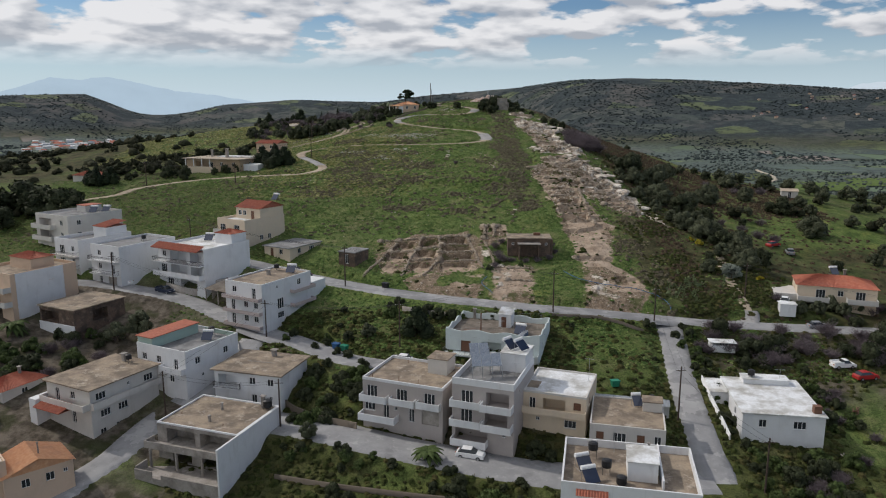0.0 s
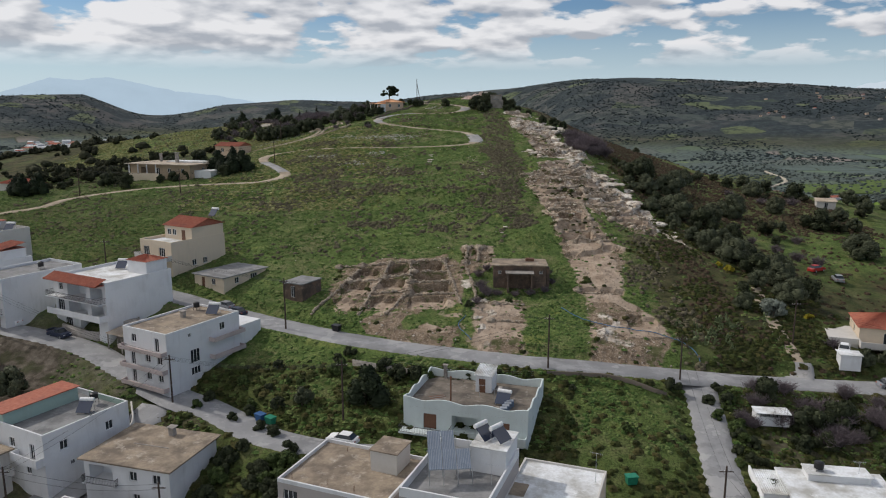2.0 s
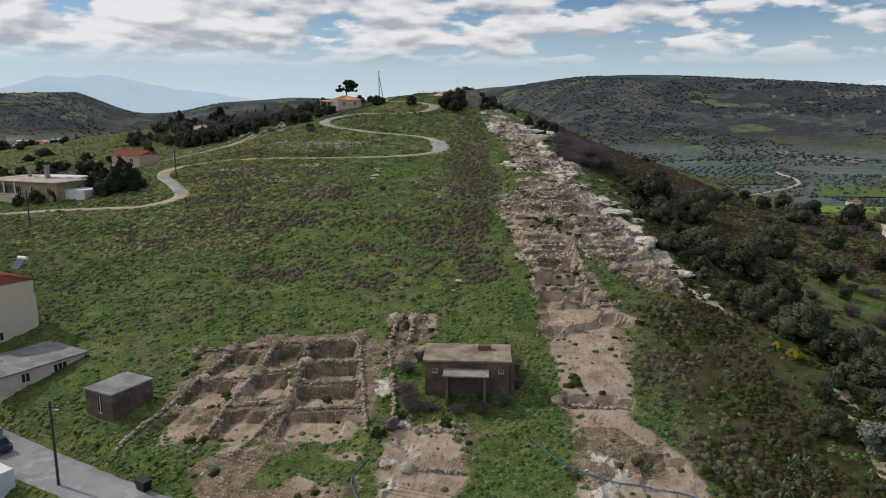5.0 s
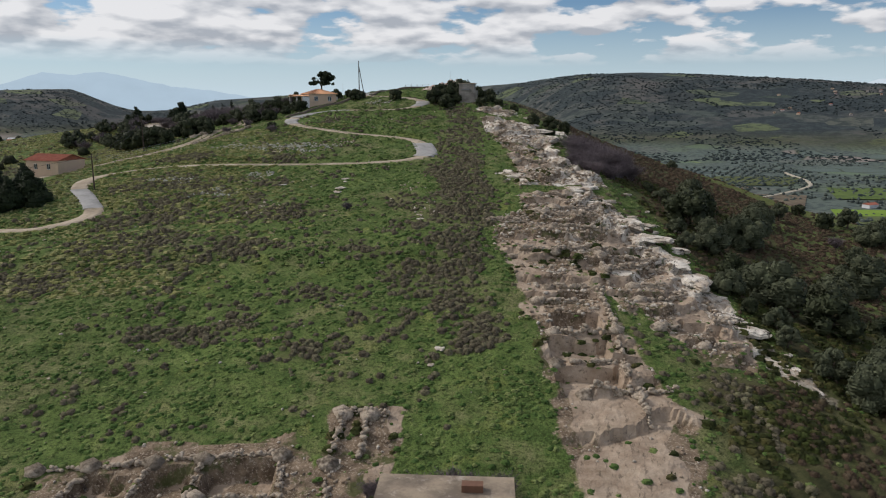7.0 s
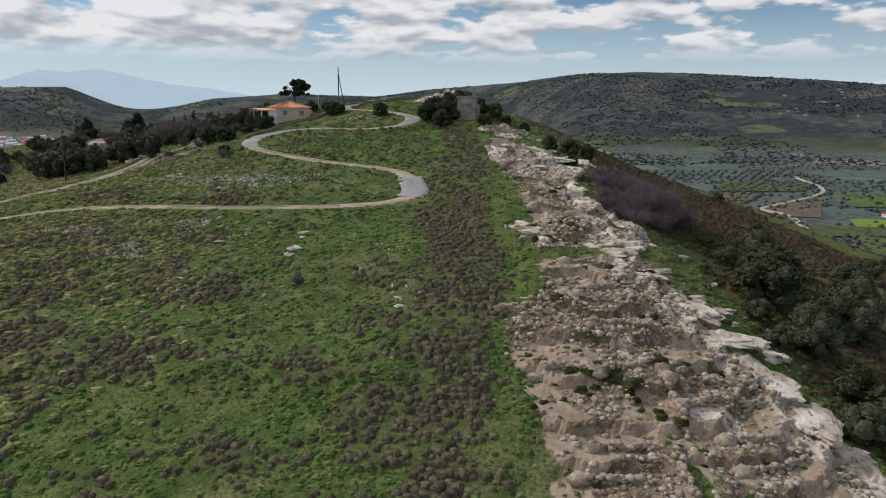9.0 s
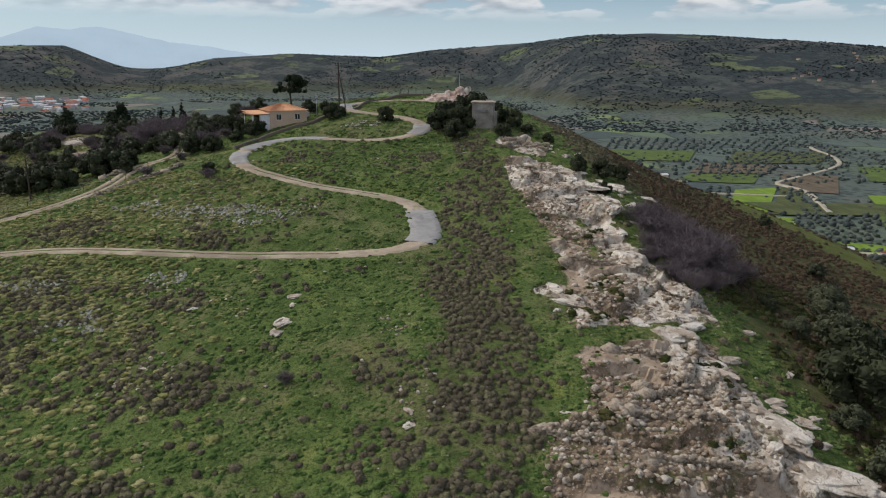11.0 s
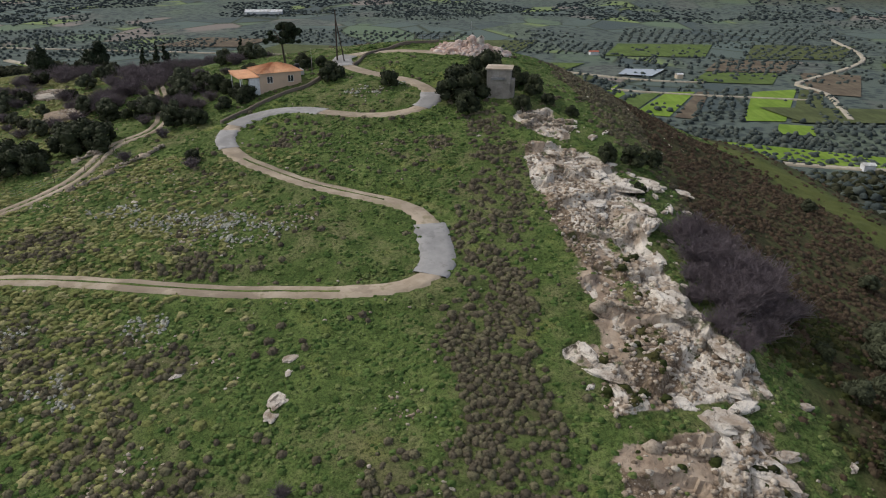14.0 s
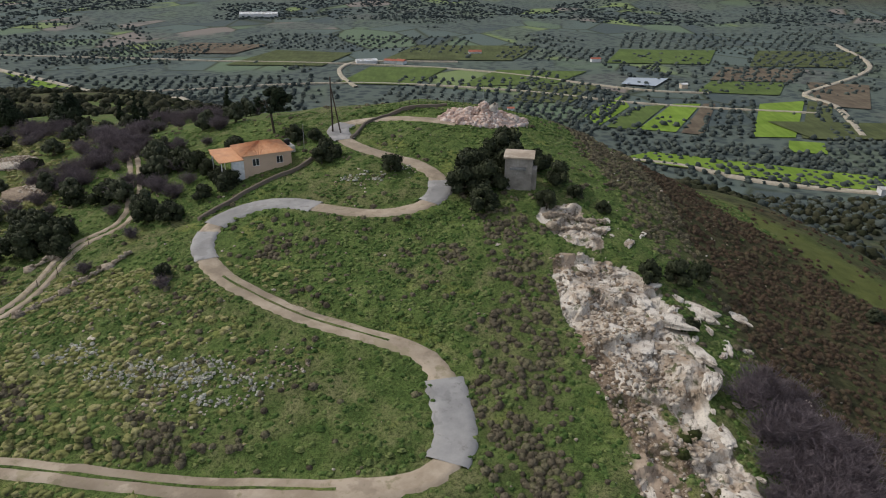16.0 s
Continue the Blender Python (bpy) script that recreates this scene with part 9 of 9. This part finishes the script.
def bin_at(x, y, turn, material, label, s=1.0):
    ob = thing("waste_bin", pose(x, y, height(x, y) + 0.03, 0, 0, turn) @ Matrix.Scale(s, 4), label, "waste bin", "waste bins")
    bm = bmesh.new()
    lo = [bm.verts.new(p) for p in ((-0.55, -0.4, 0.15), (0.55, -0.4, 0.15), (0.55, 0.4, 0.15), (-0.55, 0.4, 0.15))]
    hi = [bm.verts.new(p) for p in ((-0.68, -0.5, 1.1), (0.68, -0.5, 1.1), (0.68, 0.5, 1.1), (-0.68, 0.5, 1.1))]
    bm.faces.new(lo[::-1])
    bm.faces.new(hi)
    for k in range(4):
        bm.faces.new((lo[k], lo[(k + 1) % 4], hi[(k + 1) % 4], hi[k]))
    part("tub", bm, material, ob)
    part("lid", boxes((-0.72, 0.72, -0.54, 0.54, 1.103, 1.2)), material, ob)
    for a, b in ((-0.45, -0.3), (0.45, -0.3), (0.45, 0.3), (-0.45, 0.3)):
        bm = bmesh.new()
        rod(bm, (a, b - 0.04, 0.08), (a, b + 0.04, 0.08), 0.08, sides=8)
        part("castor", bm, TYRE, ob)


bin_at(-18.0, 125.4, -35, BIN_GREEN, "green wheeled waste container on the street")
bin_at(-19.6, 126.2, -35, BIN_BLUE, "blue wheeled recycling container on the street")
bin_at(-12.2, 148.6, -30, BLACK_PLASTIC, "black waste container beside the upper road")
bin_at(28.4, 112.4, 10, BIN_GREEN, "green waste container in the grass lot")
bin_at(31.0, 105.8, 20, BIN_BLUE, "blue plastic water butt behind corner house", 0.9)

ob = thing("cage_trailer", pose(51.4, 127.0, height(51.4, 127.0), 0, 0, -8), "white slatted livestock box standing in scrub", "trailer")
part("body", boxes((-2.2, 2.2, -1.1, 1.1, 0.2, 1.5)), WHITE, ob)
part("roof", boxes((-2.35, 2.35, -1.25, 1.25, 2.0, 2.1)), ROOF_WHITE, ob)
for k in range(9):
    part("bar", boxes((-2.2 + k * 0.54, -2.12 + k * 0.54, -1.1, -1.04, 1.503, 1.997)), RAIL, ob)
part("back", boxes((-2.2, 2.2, 1.0, 1.1, 1.503, 1.997)), WHITE, ob)
for k, (x, y, w, d, h, mat, lab) in enumerate(((70.5, 142.6, 3.0, 2.4, 2.2, WHITE, "small white garden shed with pale roof"), (61.0, 127.4, 3.2, 2.2, 1.0, RAW, "heap of old planks under sheeting"), (66.5, 108.6, 3.0, 1.0, 0.9, SHUTTER, "rusty farm implement in the meadow"), (76.0, 110.5, 2.4, 1.6, 1.2, TILE_RED, "rusty red farm machine in the meadow"), (58.6, 96.0, 2.6, 2.0, 1.2, RAW, "heap of grey boards in garden"))):
    ob = thing("shed" if k == 0 else "scrap_heap", pose(x, y, height(x, y), 0, 0, -14 + 30 * k), lab, "shed" if k == 0 else "scrap")
    rng_s = random.Random(k)
    if k == 0:
        part("wall", boxes((-w / 2, w / 2, -d / 2, d / 2, -0.3, h)), mat, ob)
        part("roof", boxes((-w / 2 - 0.2, w / 2 + 0.2, -d / 2 - 0.2, d / 2 + 0.2, h + 0.003, h + 0.12)), ROOF_WHITE, ob)
    else:
        for j in range(9):
            bm = bmesh.new()
            a, b = Vector((rng_s.uniform(-w / 2, w / 2), rng_s.uniform(-d / 2, d / 2), rng_s.uniform(0, h))), Vector((rng_s.uniform(-w / 2, w / 2), rng_s.uniform(-d / 2, d / 2), rng_s.uniform(0, h)))
            rod(bm, a, b, 0.09, 0.07, 5)
            part("bar", bm, mat, ob)

# blue hose over the digs
bm = bmesh.new()
hose = curve_points(((26.5, 155.5), (29.5, 151.5), (33.5, 149.3), (38.0, 148.6), (43.0, 147.4), (46.0, 144.8), (46.6, 141.5)), 1.0)
hz = ground(hose[:, 0], hose[:, 1]) + 0.12
for k in range(len(hose) - 1):
    rod(bm, (*hose[k], hz[k]), (*hose[k + 1], hz[k + 1]), 0.06, sides=5)
tagged(part("hose", bm, simple("blue_hose", (0.06, 0.16, 0.3), 0.5)), "thick blue hose laid over the dig", "hose")
bm = bmesh.new()
hose = curve_points(((9.6, 152.0), (8.2, 149.0), (9.0, 146.4), (10.2, 144.2)), 0.8)
hz = ground(hose[:, 0], hose[:, 1]) + 0.12
for k in range(len(hose) - 1):
    rod(bm, (*hose[k], hz[k]), (*hose[k + 1], hz[k + 1]), 0.06, sides=5)
tagged(part("hose", bm, bpy.data.materials["blue_hose"]), "short blue hose lying by the dig", "hose")


# ---- the plain below ----
def patch(name, corners, material, label, category, lift=0.5, cells=10):
    """A field: a four-cornered sheet lying on the land."""
    a, b, c, d = (np.array(p, float) for p in corners)
    verts, tris = [], []
    for i in range(cells + 1):
        for j in range(cells + 1):
            f, g = i / cells, j / cells
            p = (a * (1 - f) + b * f) * (1 - g) + (d * (1 - f) + c * f) * g
            verts.append((p[0], p[1], float(land(p[0], p[1])) + lift))
    for i in range(cells):
        for j in range(cells):
            k = i * (cells + 1) + j
            tris += [(k, k + cells + 1, k + cells + 2), (k, k + cells + 2, k + 1)]
    return tagged(part(name, big_mesh(name, verts, tris, True), material), label, category, kind="structure")


def crop(name, a, b, rows=4.0):
    s = Shade(name, 0.95, 0, 0.1)
    c = s.mix(s.ramp(s.noise(14, 5), (0.38, 0), (0.62, 1)), a, b)
    c = s.mix(s.ramp(s.noise(2.5, 4, stretch=(1, 0.12, 1)), (0.4, 0.35), (0.6, 0)), c, tuple(v * 0.55 for v in a))
    return s.done(c)


CROP_LIME, CROP_GREEN, CROP_EARTH, CROP_OLIVE = crop("young_crop", (0.15, 0.24, 0.035), (0.2, 0.3, 0.05)), crop("meadow_crop", (0.09, 0.13, 0.04), (0.12, 0.17, 0.05)), crop("ploughed_earth", (0.12, 0.095, 0.07), (0.17, 0.14, 0.1)), crop("grove_floor", (0.075, 0.09, 0.04), (0.11, 0.13, 0.055))
FIELDS = (
    (((115, 756), (161, 832), (158, 788), (121, 722)), CROP_LIME), (((148, 715), (196, 800), (220, 802), (173, 708)), CROP_LIME), (((223, 697), (269, 804), (312, 818), (252, 696)), CROP_LIME), (((232, 661), (244, 688), (265, 682), (255, 655)), CROP_LIME),
    (((176, 706), (222, 802), (232, 802), (190, 701)), CROP_EARTH), (((126, 720), (160, 786), (190, 796), (146, 714)), CROP_GREEN), (((255, 694), (314, 816), (332, 812), (275, 690)), CROP_OLIVE), (((316, 800), (352, 905), (405, 892), (352, 788)), CROP_EARTH),
    (((230, 850), (262, 905), (330, 900), (300, 840)), CROP_GREEN), (((262, 910), (300, 985), (380, 972), (338, 905)), CROP_EARTH), (((60, 800), (95, 872), (150, 872), (112, 800)), CROP_OLIVE), (((20, 860), (60, 950), (150, 945), (110, 880)), CROP_GREEN),
    (((-90, 870), (-70, 960), (10, 960), (-20, 865)), CROP_GREEN), (((-220, 960), (-190, 1060), (-100, 1050), (-120, 960)), CROP_OLIVE), (((330, 990), (380, 1100), (500, 1090), (430, 985)), CROP_OLIVE), (((180, 1000), (215, 1100), (330, 1100), (290, 1000)), CROP_GREEN),
    (((-60, 1010), (-30, 1120), (120, 1120), (80, 1010)), CROP_OLIVE), (((-330, 1030), (-300, 1110), (-210, 1100), (-230, 1030)), CROP_EARTH), (((420, 860), (460, 960), (560, 950), (500, 850)), CROP_GREEN),
    (((-420, 905), (-300, 822), (-180, 700), (-196, 690)), CROP_LIME), (((118, 640), (142, 656), (310, 590), (296, 556)), CROP_LIME), (((300, 620), (330, 690), (470, 660), (430, 600)), CROP_GREEN), (((340, 700), (372, 780), (500, 770), (460, 700)), CROP_LIME), (((520, 900), (560, 1010), (700, 1000), (640, 890)), CROP_GREEN), (((250, 740), (262, 690), (420, 690), (420, 735)), CROP_OLIVE),
)
for k, (corners, material) in enumerate(FIELDS):
    patch(f"field_{k + 1}", corners, material, {"young_crop": "bright green field of young crop", "meadow_crop": "green meadow field in the plain", "ploughed_earth": "brown ploughed field in the plain", "grove_floor": "grassy ground of an olive grove"}[material.name], "field", 0.5 + 0.03 * k)
s = Shade("pond_water", 0.2, 0, 0.6)
patch("water_pond", ((170, 878), (184, 910), (222, 910), (200, 870)), s.done((0.3, 0.36, 0.42)), "small pale pond among the fields", "pond", 1.6, 4)
PALE_DIRT = asphalt("pale_farm_track", (0.36, 0.32, 0.25), (0.46, 0.41, 0.33), (0.25, 0.24, 0.13))
for k, (line, w) in enumerate(((((120, 640), (152, 629), (191, 598), (247, 575), (330, 545)), 4.5), (((-440, 925), (-304, 826), (-200, 730), (-143, 640)), 6.0), (((-72, 855), (-92, 905), (-99, 955), (-77, 993), (20, 1000)), 4.0), (((300, 700), (328, 797), (322, 840), (345, 868), (457, 990), (501, 1156)), 4.5), (((-300, 800), (-100, 870), (60, 850), (170, 800), (300, 770)), 2.5), (((-500, 1010), (-250, 985), (0, 960), (170, 862), (240, 845)), 2.5))):
    p = curve_points(line, 14)
    ribbon(f"road_farm_{k + 1}", p, land(p[:, 0], p[:, 1]), w, 1.3, PALE_DIRT, "pale unpaved farm track in the plain", 0.0, 0.0)


def grove_tree(seed):
    rng = np.random.default_rng(seed)
    v, t = dome(3, 7, rng, 0.25)
    v = np.concatenate([v * (1, 1, 0.85), v * (1, 1, -0.35)]) + (0, 0, 0.45)
    return v, np.concatenate([t, t[:, ::-1] + len(v) // 2])


def leafy_tree(seed, leaves=110):
    """A round bush with loose leaves over a few clumps."""
    rng = np.random.default_rng(seed)
    rows = [(0.45 * math.cos(k * 1.9), 0.45 * math.sin(k * 1.9), 0.45 + 0.28 * (k % 3) * 0.8, rng.uniform(0.38, 0.55)) for k in range(5)]
    v, t = leaf_cloud(rows, leaves, 0.13, seed)
    vs, ts, n = [v], [t], len(v)
    for x, y, z, q in rows:
        dv, dt = dome(2, 6, rng, 0.2)
        vs.append(np.concatenate([dv, dv * (1, 1, -0.8)]) * q * 0.88 + (x, y, z))
        ts.append(np.concatenate([dt, dt[:, ::-1] + len(dv)]) + n)
        n += 2 * len(dv)
    return np.concatenate(vs), np.concatenate(ts)


def groves():
    rng = np.random.default_rng(55)
    xs, ys = [], []
    for corners, spacing in ((((188, 701), (229, 802), (268, 815), (221, 695)), 7.5), (((30, 640), (100, 960), (165, 830), (110, 700)), 9.0), (((-60, 700), (-30, 900), (90, 900), (60, 690)), 9.0), (((120, 600), (128, 715), (250, 655), (262, 580)), 7.0), (((250, 580), (262, 690), (420, 690), (420, 600)), 8.0), (((280, 690), (310, 812), (328, 800), (300, 690)), 8.0), (((270, 900), (300, 985), (380, 972), (338, 905)), 9.0), (((-420, 960), (-380, 1100), (-260, 1090), (-280, 960)), 9.0), (((330, 1000), (380, 1100), (520, 1090), (430, 985)), 10.0), (((-330, 640), (-380, 880), (-120, 900), (-100, 700)), 8.5), (((60, 1020), (90, 1120), (210, 1100), (180, 1010)), 10.0), (((420, 680), (430, 840), (560, 840), (540, 690)), 9.0), (((-260, 1080), (-240, 1200), (40, 1200), (20, 1060)), 11.0), (((220, 1120), (260, 1260), (520, 1240), (440, 1110)), 11.0), (((-640, 900), (-600, 1160), (-430, 1160), (-450, 900)), 11.0), (((120, 400), (160, 560), (330, 560), (300, 380)), 7.5)):
        a, b, c, d = (np.array(p, float) for p in corners)
        n, m = int(np.linalg.norm(d - a) / spacing) + 1, int(np.linalg.norm(b - a) / spacing) + 1
        f, g = np.meshgrid(np.linspace(0, 1, n), np.linspace(0, 1, m))
        f, g = f.ravel()[:, None], g.ravel()[:, None]
        p = (a * (1 - f) + d * f) * (1 - g) + (b * (1 - f) + c * f) * g
        p = p + rng.normal(scale=spacing * 0.12, size=p.shape)
        p = p[rng.uniform(0, 1, len(p)) < 0.86]
        xs.append(p[:, 0])
        ys.append(p[:, 1])
    x, y = rng.uniform(-700, 800, 9000), rng.uniform(450, 1500, 9000)
    keep = ripple(x, y, 130, 121) > 0.12
    xs.append(x[keep])
    ys.append(y[keep])
    x, y = np.concatenate(xs), np.concatenate(ys)
    k = land(x, y) < -15
    x, y = x[k], y[k]
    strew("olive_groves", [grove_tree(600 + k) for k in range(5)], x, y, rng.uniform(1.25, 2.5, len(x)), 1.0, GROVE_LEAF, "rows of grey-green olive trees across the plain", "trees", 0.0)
    # scrub on the rolling land to the west and below the eastern slope
    x = np.concatenate([rng.uniform(-640, -62, 13000), rng.uniform(88, 330, 4200)])
    y = np.concatenate([rng.uniform(190, 640, 13000), rng.uniform(170, 560, 4200)])
    keep = (ripple(x, y, 45, 131) > -0.1) & ~((x > -140) & (x < 0) & (y > 285) & (y < 430) & (rng.uniform(0, 1, len(x)) < 0.93)) & ((x > 0) | (np.abs(y - 231) > 14) | (x < -150)) & ~((x > -118) & (x < 0) & (y < 288)) & ((x < 0) | (land(x, y) < -10))
    x, y = x[keep], y[keep]
    strew("far_scrub", [grove_tree(700 + k) for k in range(5)], x, y, rng.uniform(0.8, 2.6, len(x)), 0.9, SCRUB_LEAF, "dark evergreen scrub on rolling land", "scrub", 0.1)
    # nearer bushes on the western plateau and the eastern foot
    x = np.concatenate([rng.uniform(-260, -62, 700), rng.uniform(74, 200, 260), rng.uniform(-118, -60, 60)])
    y = np.concatenate([rng.uniform(250, 440, 700), rng.uniform(160, 340, 260), rng.uniform(240, 290, 60)])
    keep = (ripple(x, y, 36, 90) > -0.3) & ~((x < 0) & (x > -130) & (y > 285) & (rng.uniform(0, 1, len(x)) < 0.9)) & ~((x > -92) & (x < -50) & (y < 282)) & ((x < 0) | (rng.uniform(0, 1, len(x)) < 0.22) & (x > 84) & (y > 205) & (y < 262) | (land(x, y) < -12))
    x, y = x[keep], y[keep]
    k = off_roads(x, y, 2.0)
    x, y = x[k], y[k]
    strew("scattered_bushes", [leafy_tree(720 + k) for k in range(6)], x, y, rng.uniform(1.3, 2.9, len(x)), 0.95, SCRUB_LEAF, "dark bushes and small olives dotted over rough land", "bushes", 0.1)
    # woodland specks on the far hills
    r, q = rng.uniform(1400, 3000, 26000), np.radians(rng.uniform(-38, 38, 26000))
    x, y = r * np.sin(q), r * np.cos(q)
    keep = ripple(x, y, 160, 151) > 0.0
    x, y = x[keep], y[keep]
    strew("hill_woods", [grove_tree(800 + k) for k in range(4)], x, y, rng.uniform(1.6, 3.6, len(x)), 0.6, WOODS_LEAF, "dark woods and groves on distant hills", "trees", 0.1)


# olive foliage of the plain, greyed and blued for the haze over it
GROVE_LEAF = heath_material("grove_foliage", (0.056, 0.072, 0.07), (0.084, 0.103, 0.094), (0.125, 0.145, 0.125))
SCRUB_LEAF = heath_material("scrub_foliage", (0.022, 0.027, 0.014), (0.042, 0.046, 0.026), (0.075, 0.074, 0.045))
# bluish leaf colour holds the haze over the distant hills
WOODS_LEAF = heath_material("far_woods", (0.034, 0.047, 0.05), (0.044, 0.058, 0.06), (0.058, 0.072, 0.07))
groves()


def far_house(x, y, w, d, h, turn, wall, roof):
    z = float(land(x, y))
    ob = thing("farm_building", pose(x, y, z, 0, 0, turn), "small pale farm building in the plain", "building", "farm buildings")
    part("wall", boxes((-w / 2, w / 2, -d / 2, d / 2, -1, h)), wall, ob)
    bm = bmesh.new()
    a, b, c, e = ((-w / 2 - 0.4, -d / 2 - 0.4, h), (w / 2 + 0.4, -d / 2 - 0.4, h), (w / 2 + 0.4, 0, h + d * 0.22), (-w / 2 - 0.4, 0, h + d * 0.22))
    f, g = (w / 2 + 0.4, d / 2 + 0.4, h), (-w / 2 - 0.4, d / 2 + 0.4, h)
    vs = [bm.verts.new(p) for p in (a, b, c, e, f, g)]
    for face in ((0, 1, 2, 3), (3, 2, 4, 5), (0, 3, 5), (1, 4, 2)):
        bm.faces.new([vs[k] for k in face])
    part("roof", bm, roof, ob)


rng_f = random.Random(8)
for x, y, w, d in ((265, 560, 14, 8), (300, 545, 16, 9), (246, 574, 6, 5), (-77, 985, 22, 8), (-52, 990, 12, 7), (-40, 985, 9, 8), (40, 1060, 14, 8), (170, 1010, 10, 6), (-300, 1420, 60, 14), (60, 760, 5, 4), (225, 870, 6, 5), (420, 800, 12, 8), (-520, 760, 12, 8)):
    far_house(x, y, w, d, rng_f.uniform(2.8, 4.5), rng_f.uniform(-30, 30), WHITE if rng_f.random() < 0.6 else CREAM, ROOF_WHITE if rng_f.random() < 0.6 else TILE_RED)
for k in range(70):
    q, r = radians(rng_f.uniform(-30, -24)), rng_f.uniform(1850, 2350)
    far_house(r * math.sin(q), r * math.cos(q), rng_f.uniform(9, 26), rng_f.uniform(8, 14), rng_f.uniform(3, 7), rng_f.uniform(0, 90), WHITE if rng_f.random() < 0.7 else CREAM, ROOF_WHITE if rng_f.random() < 0.5 else TILE_RED)
for k in range(22):
    q, r = radians(rng_f.uniform(23, 33)), rng_f.uniform(1900, 2400)
    far_house(r * math.sin(q), r * math.cos(q), rng_f.uniform(5, 8), rng_f.uniform(5, 7), rng_f.uniform(2.6, 4), rng_f.uniform(0, 90), GREY_WALL if rng_f.random() < 0.6 else PEACH, TILE_RED if rng_f.random() < 0.6 else ROOF_BROWN)


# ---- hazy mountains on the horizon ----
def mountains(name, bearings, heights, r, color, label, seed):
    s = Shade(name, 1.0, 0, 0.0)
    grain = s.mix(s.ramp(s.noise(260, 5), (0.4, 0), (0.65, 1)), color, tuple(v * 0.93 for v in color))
    # aerial haze is put into this pale colour, which glows by itself
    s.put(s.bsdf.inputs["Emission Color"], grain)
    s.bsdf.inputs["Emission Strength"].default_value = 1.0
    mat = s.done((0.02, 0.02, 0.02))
    q = np.radians(np.linspace(bearings[0], bearings[-1], 160))
    top = np.interp(np.degrees(q), bearings, heights)
    top = top + 6 * ripple(q * 800, 0 * q, 9, seed) * step(0, 40, top - heights[0])
    verts, tris, n = [], [], len(q)
    for f, dr in ((0.0, -500), (0.5, -230), (0.85, -60), (1.0, 0), (0.0, 160)):
        rr = r + dr
        verts.append(np.stack([rr * np.sin(q), rr * np.cos(q), PLAIN + (top - PLAIN) * f], 1))
    for j in range(4):
        for k in range(n - 1):
            a, b = j * n + k, (j + 1) * n + k
            tris += [(a, a + 1, b + 1), (a, b + 1, b)]
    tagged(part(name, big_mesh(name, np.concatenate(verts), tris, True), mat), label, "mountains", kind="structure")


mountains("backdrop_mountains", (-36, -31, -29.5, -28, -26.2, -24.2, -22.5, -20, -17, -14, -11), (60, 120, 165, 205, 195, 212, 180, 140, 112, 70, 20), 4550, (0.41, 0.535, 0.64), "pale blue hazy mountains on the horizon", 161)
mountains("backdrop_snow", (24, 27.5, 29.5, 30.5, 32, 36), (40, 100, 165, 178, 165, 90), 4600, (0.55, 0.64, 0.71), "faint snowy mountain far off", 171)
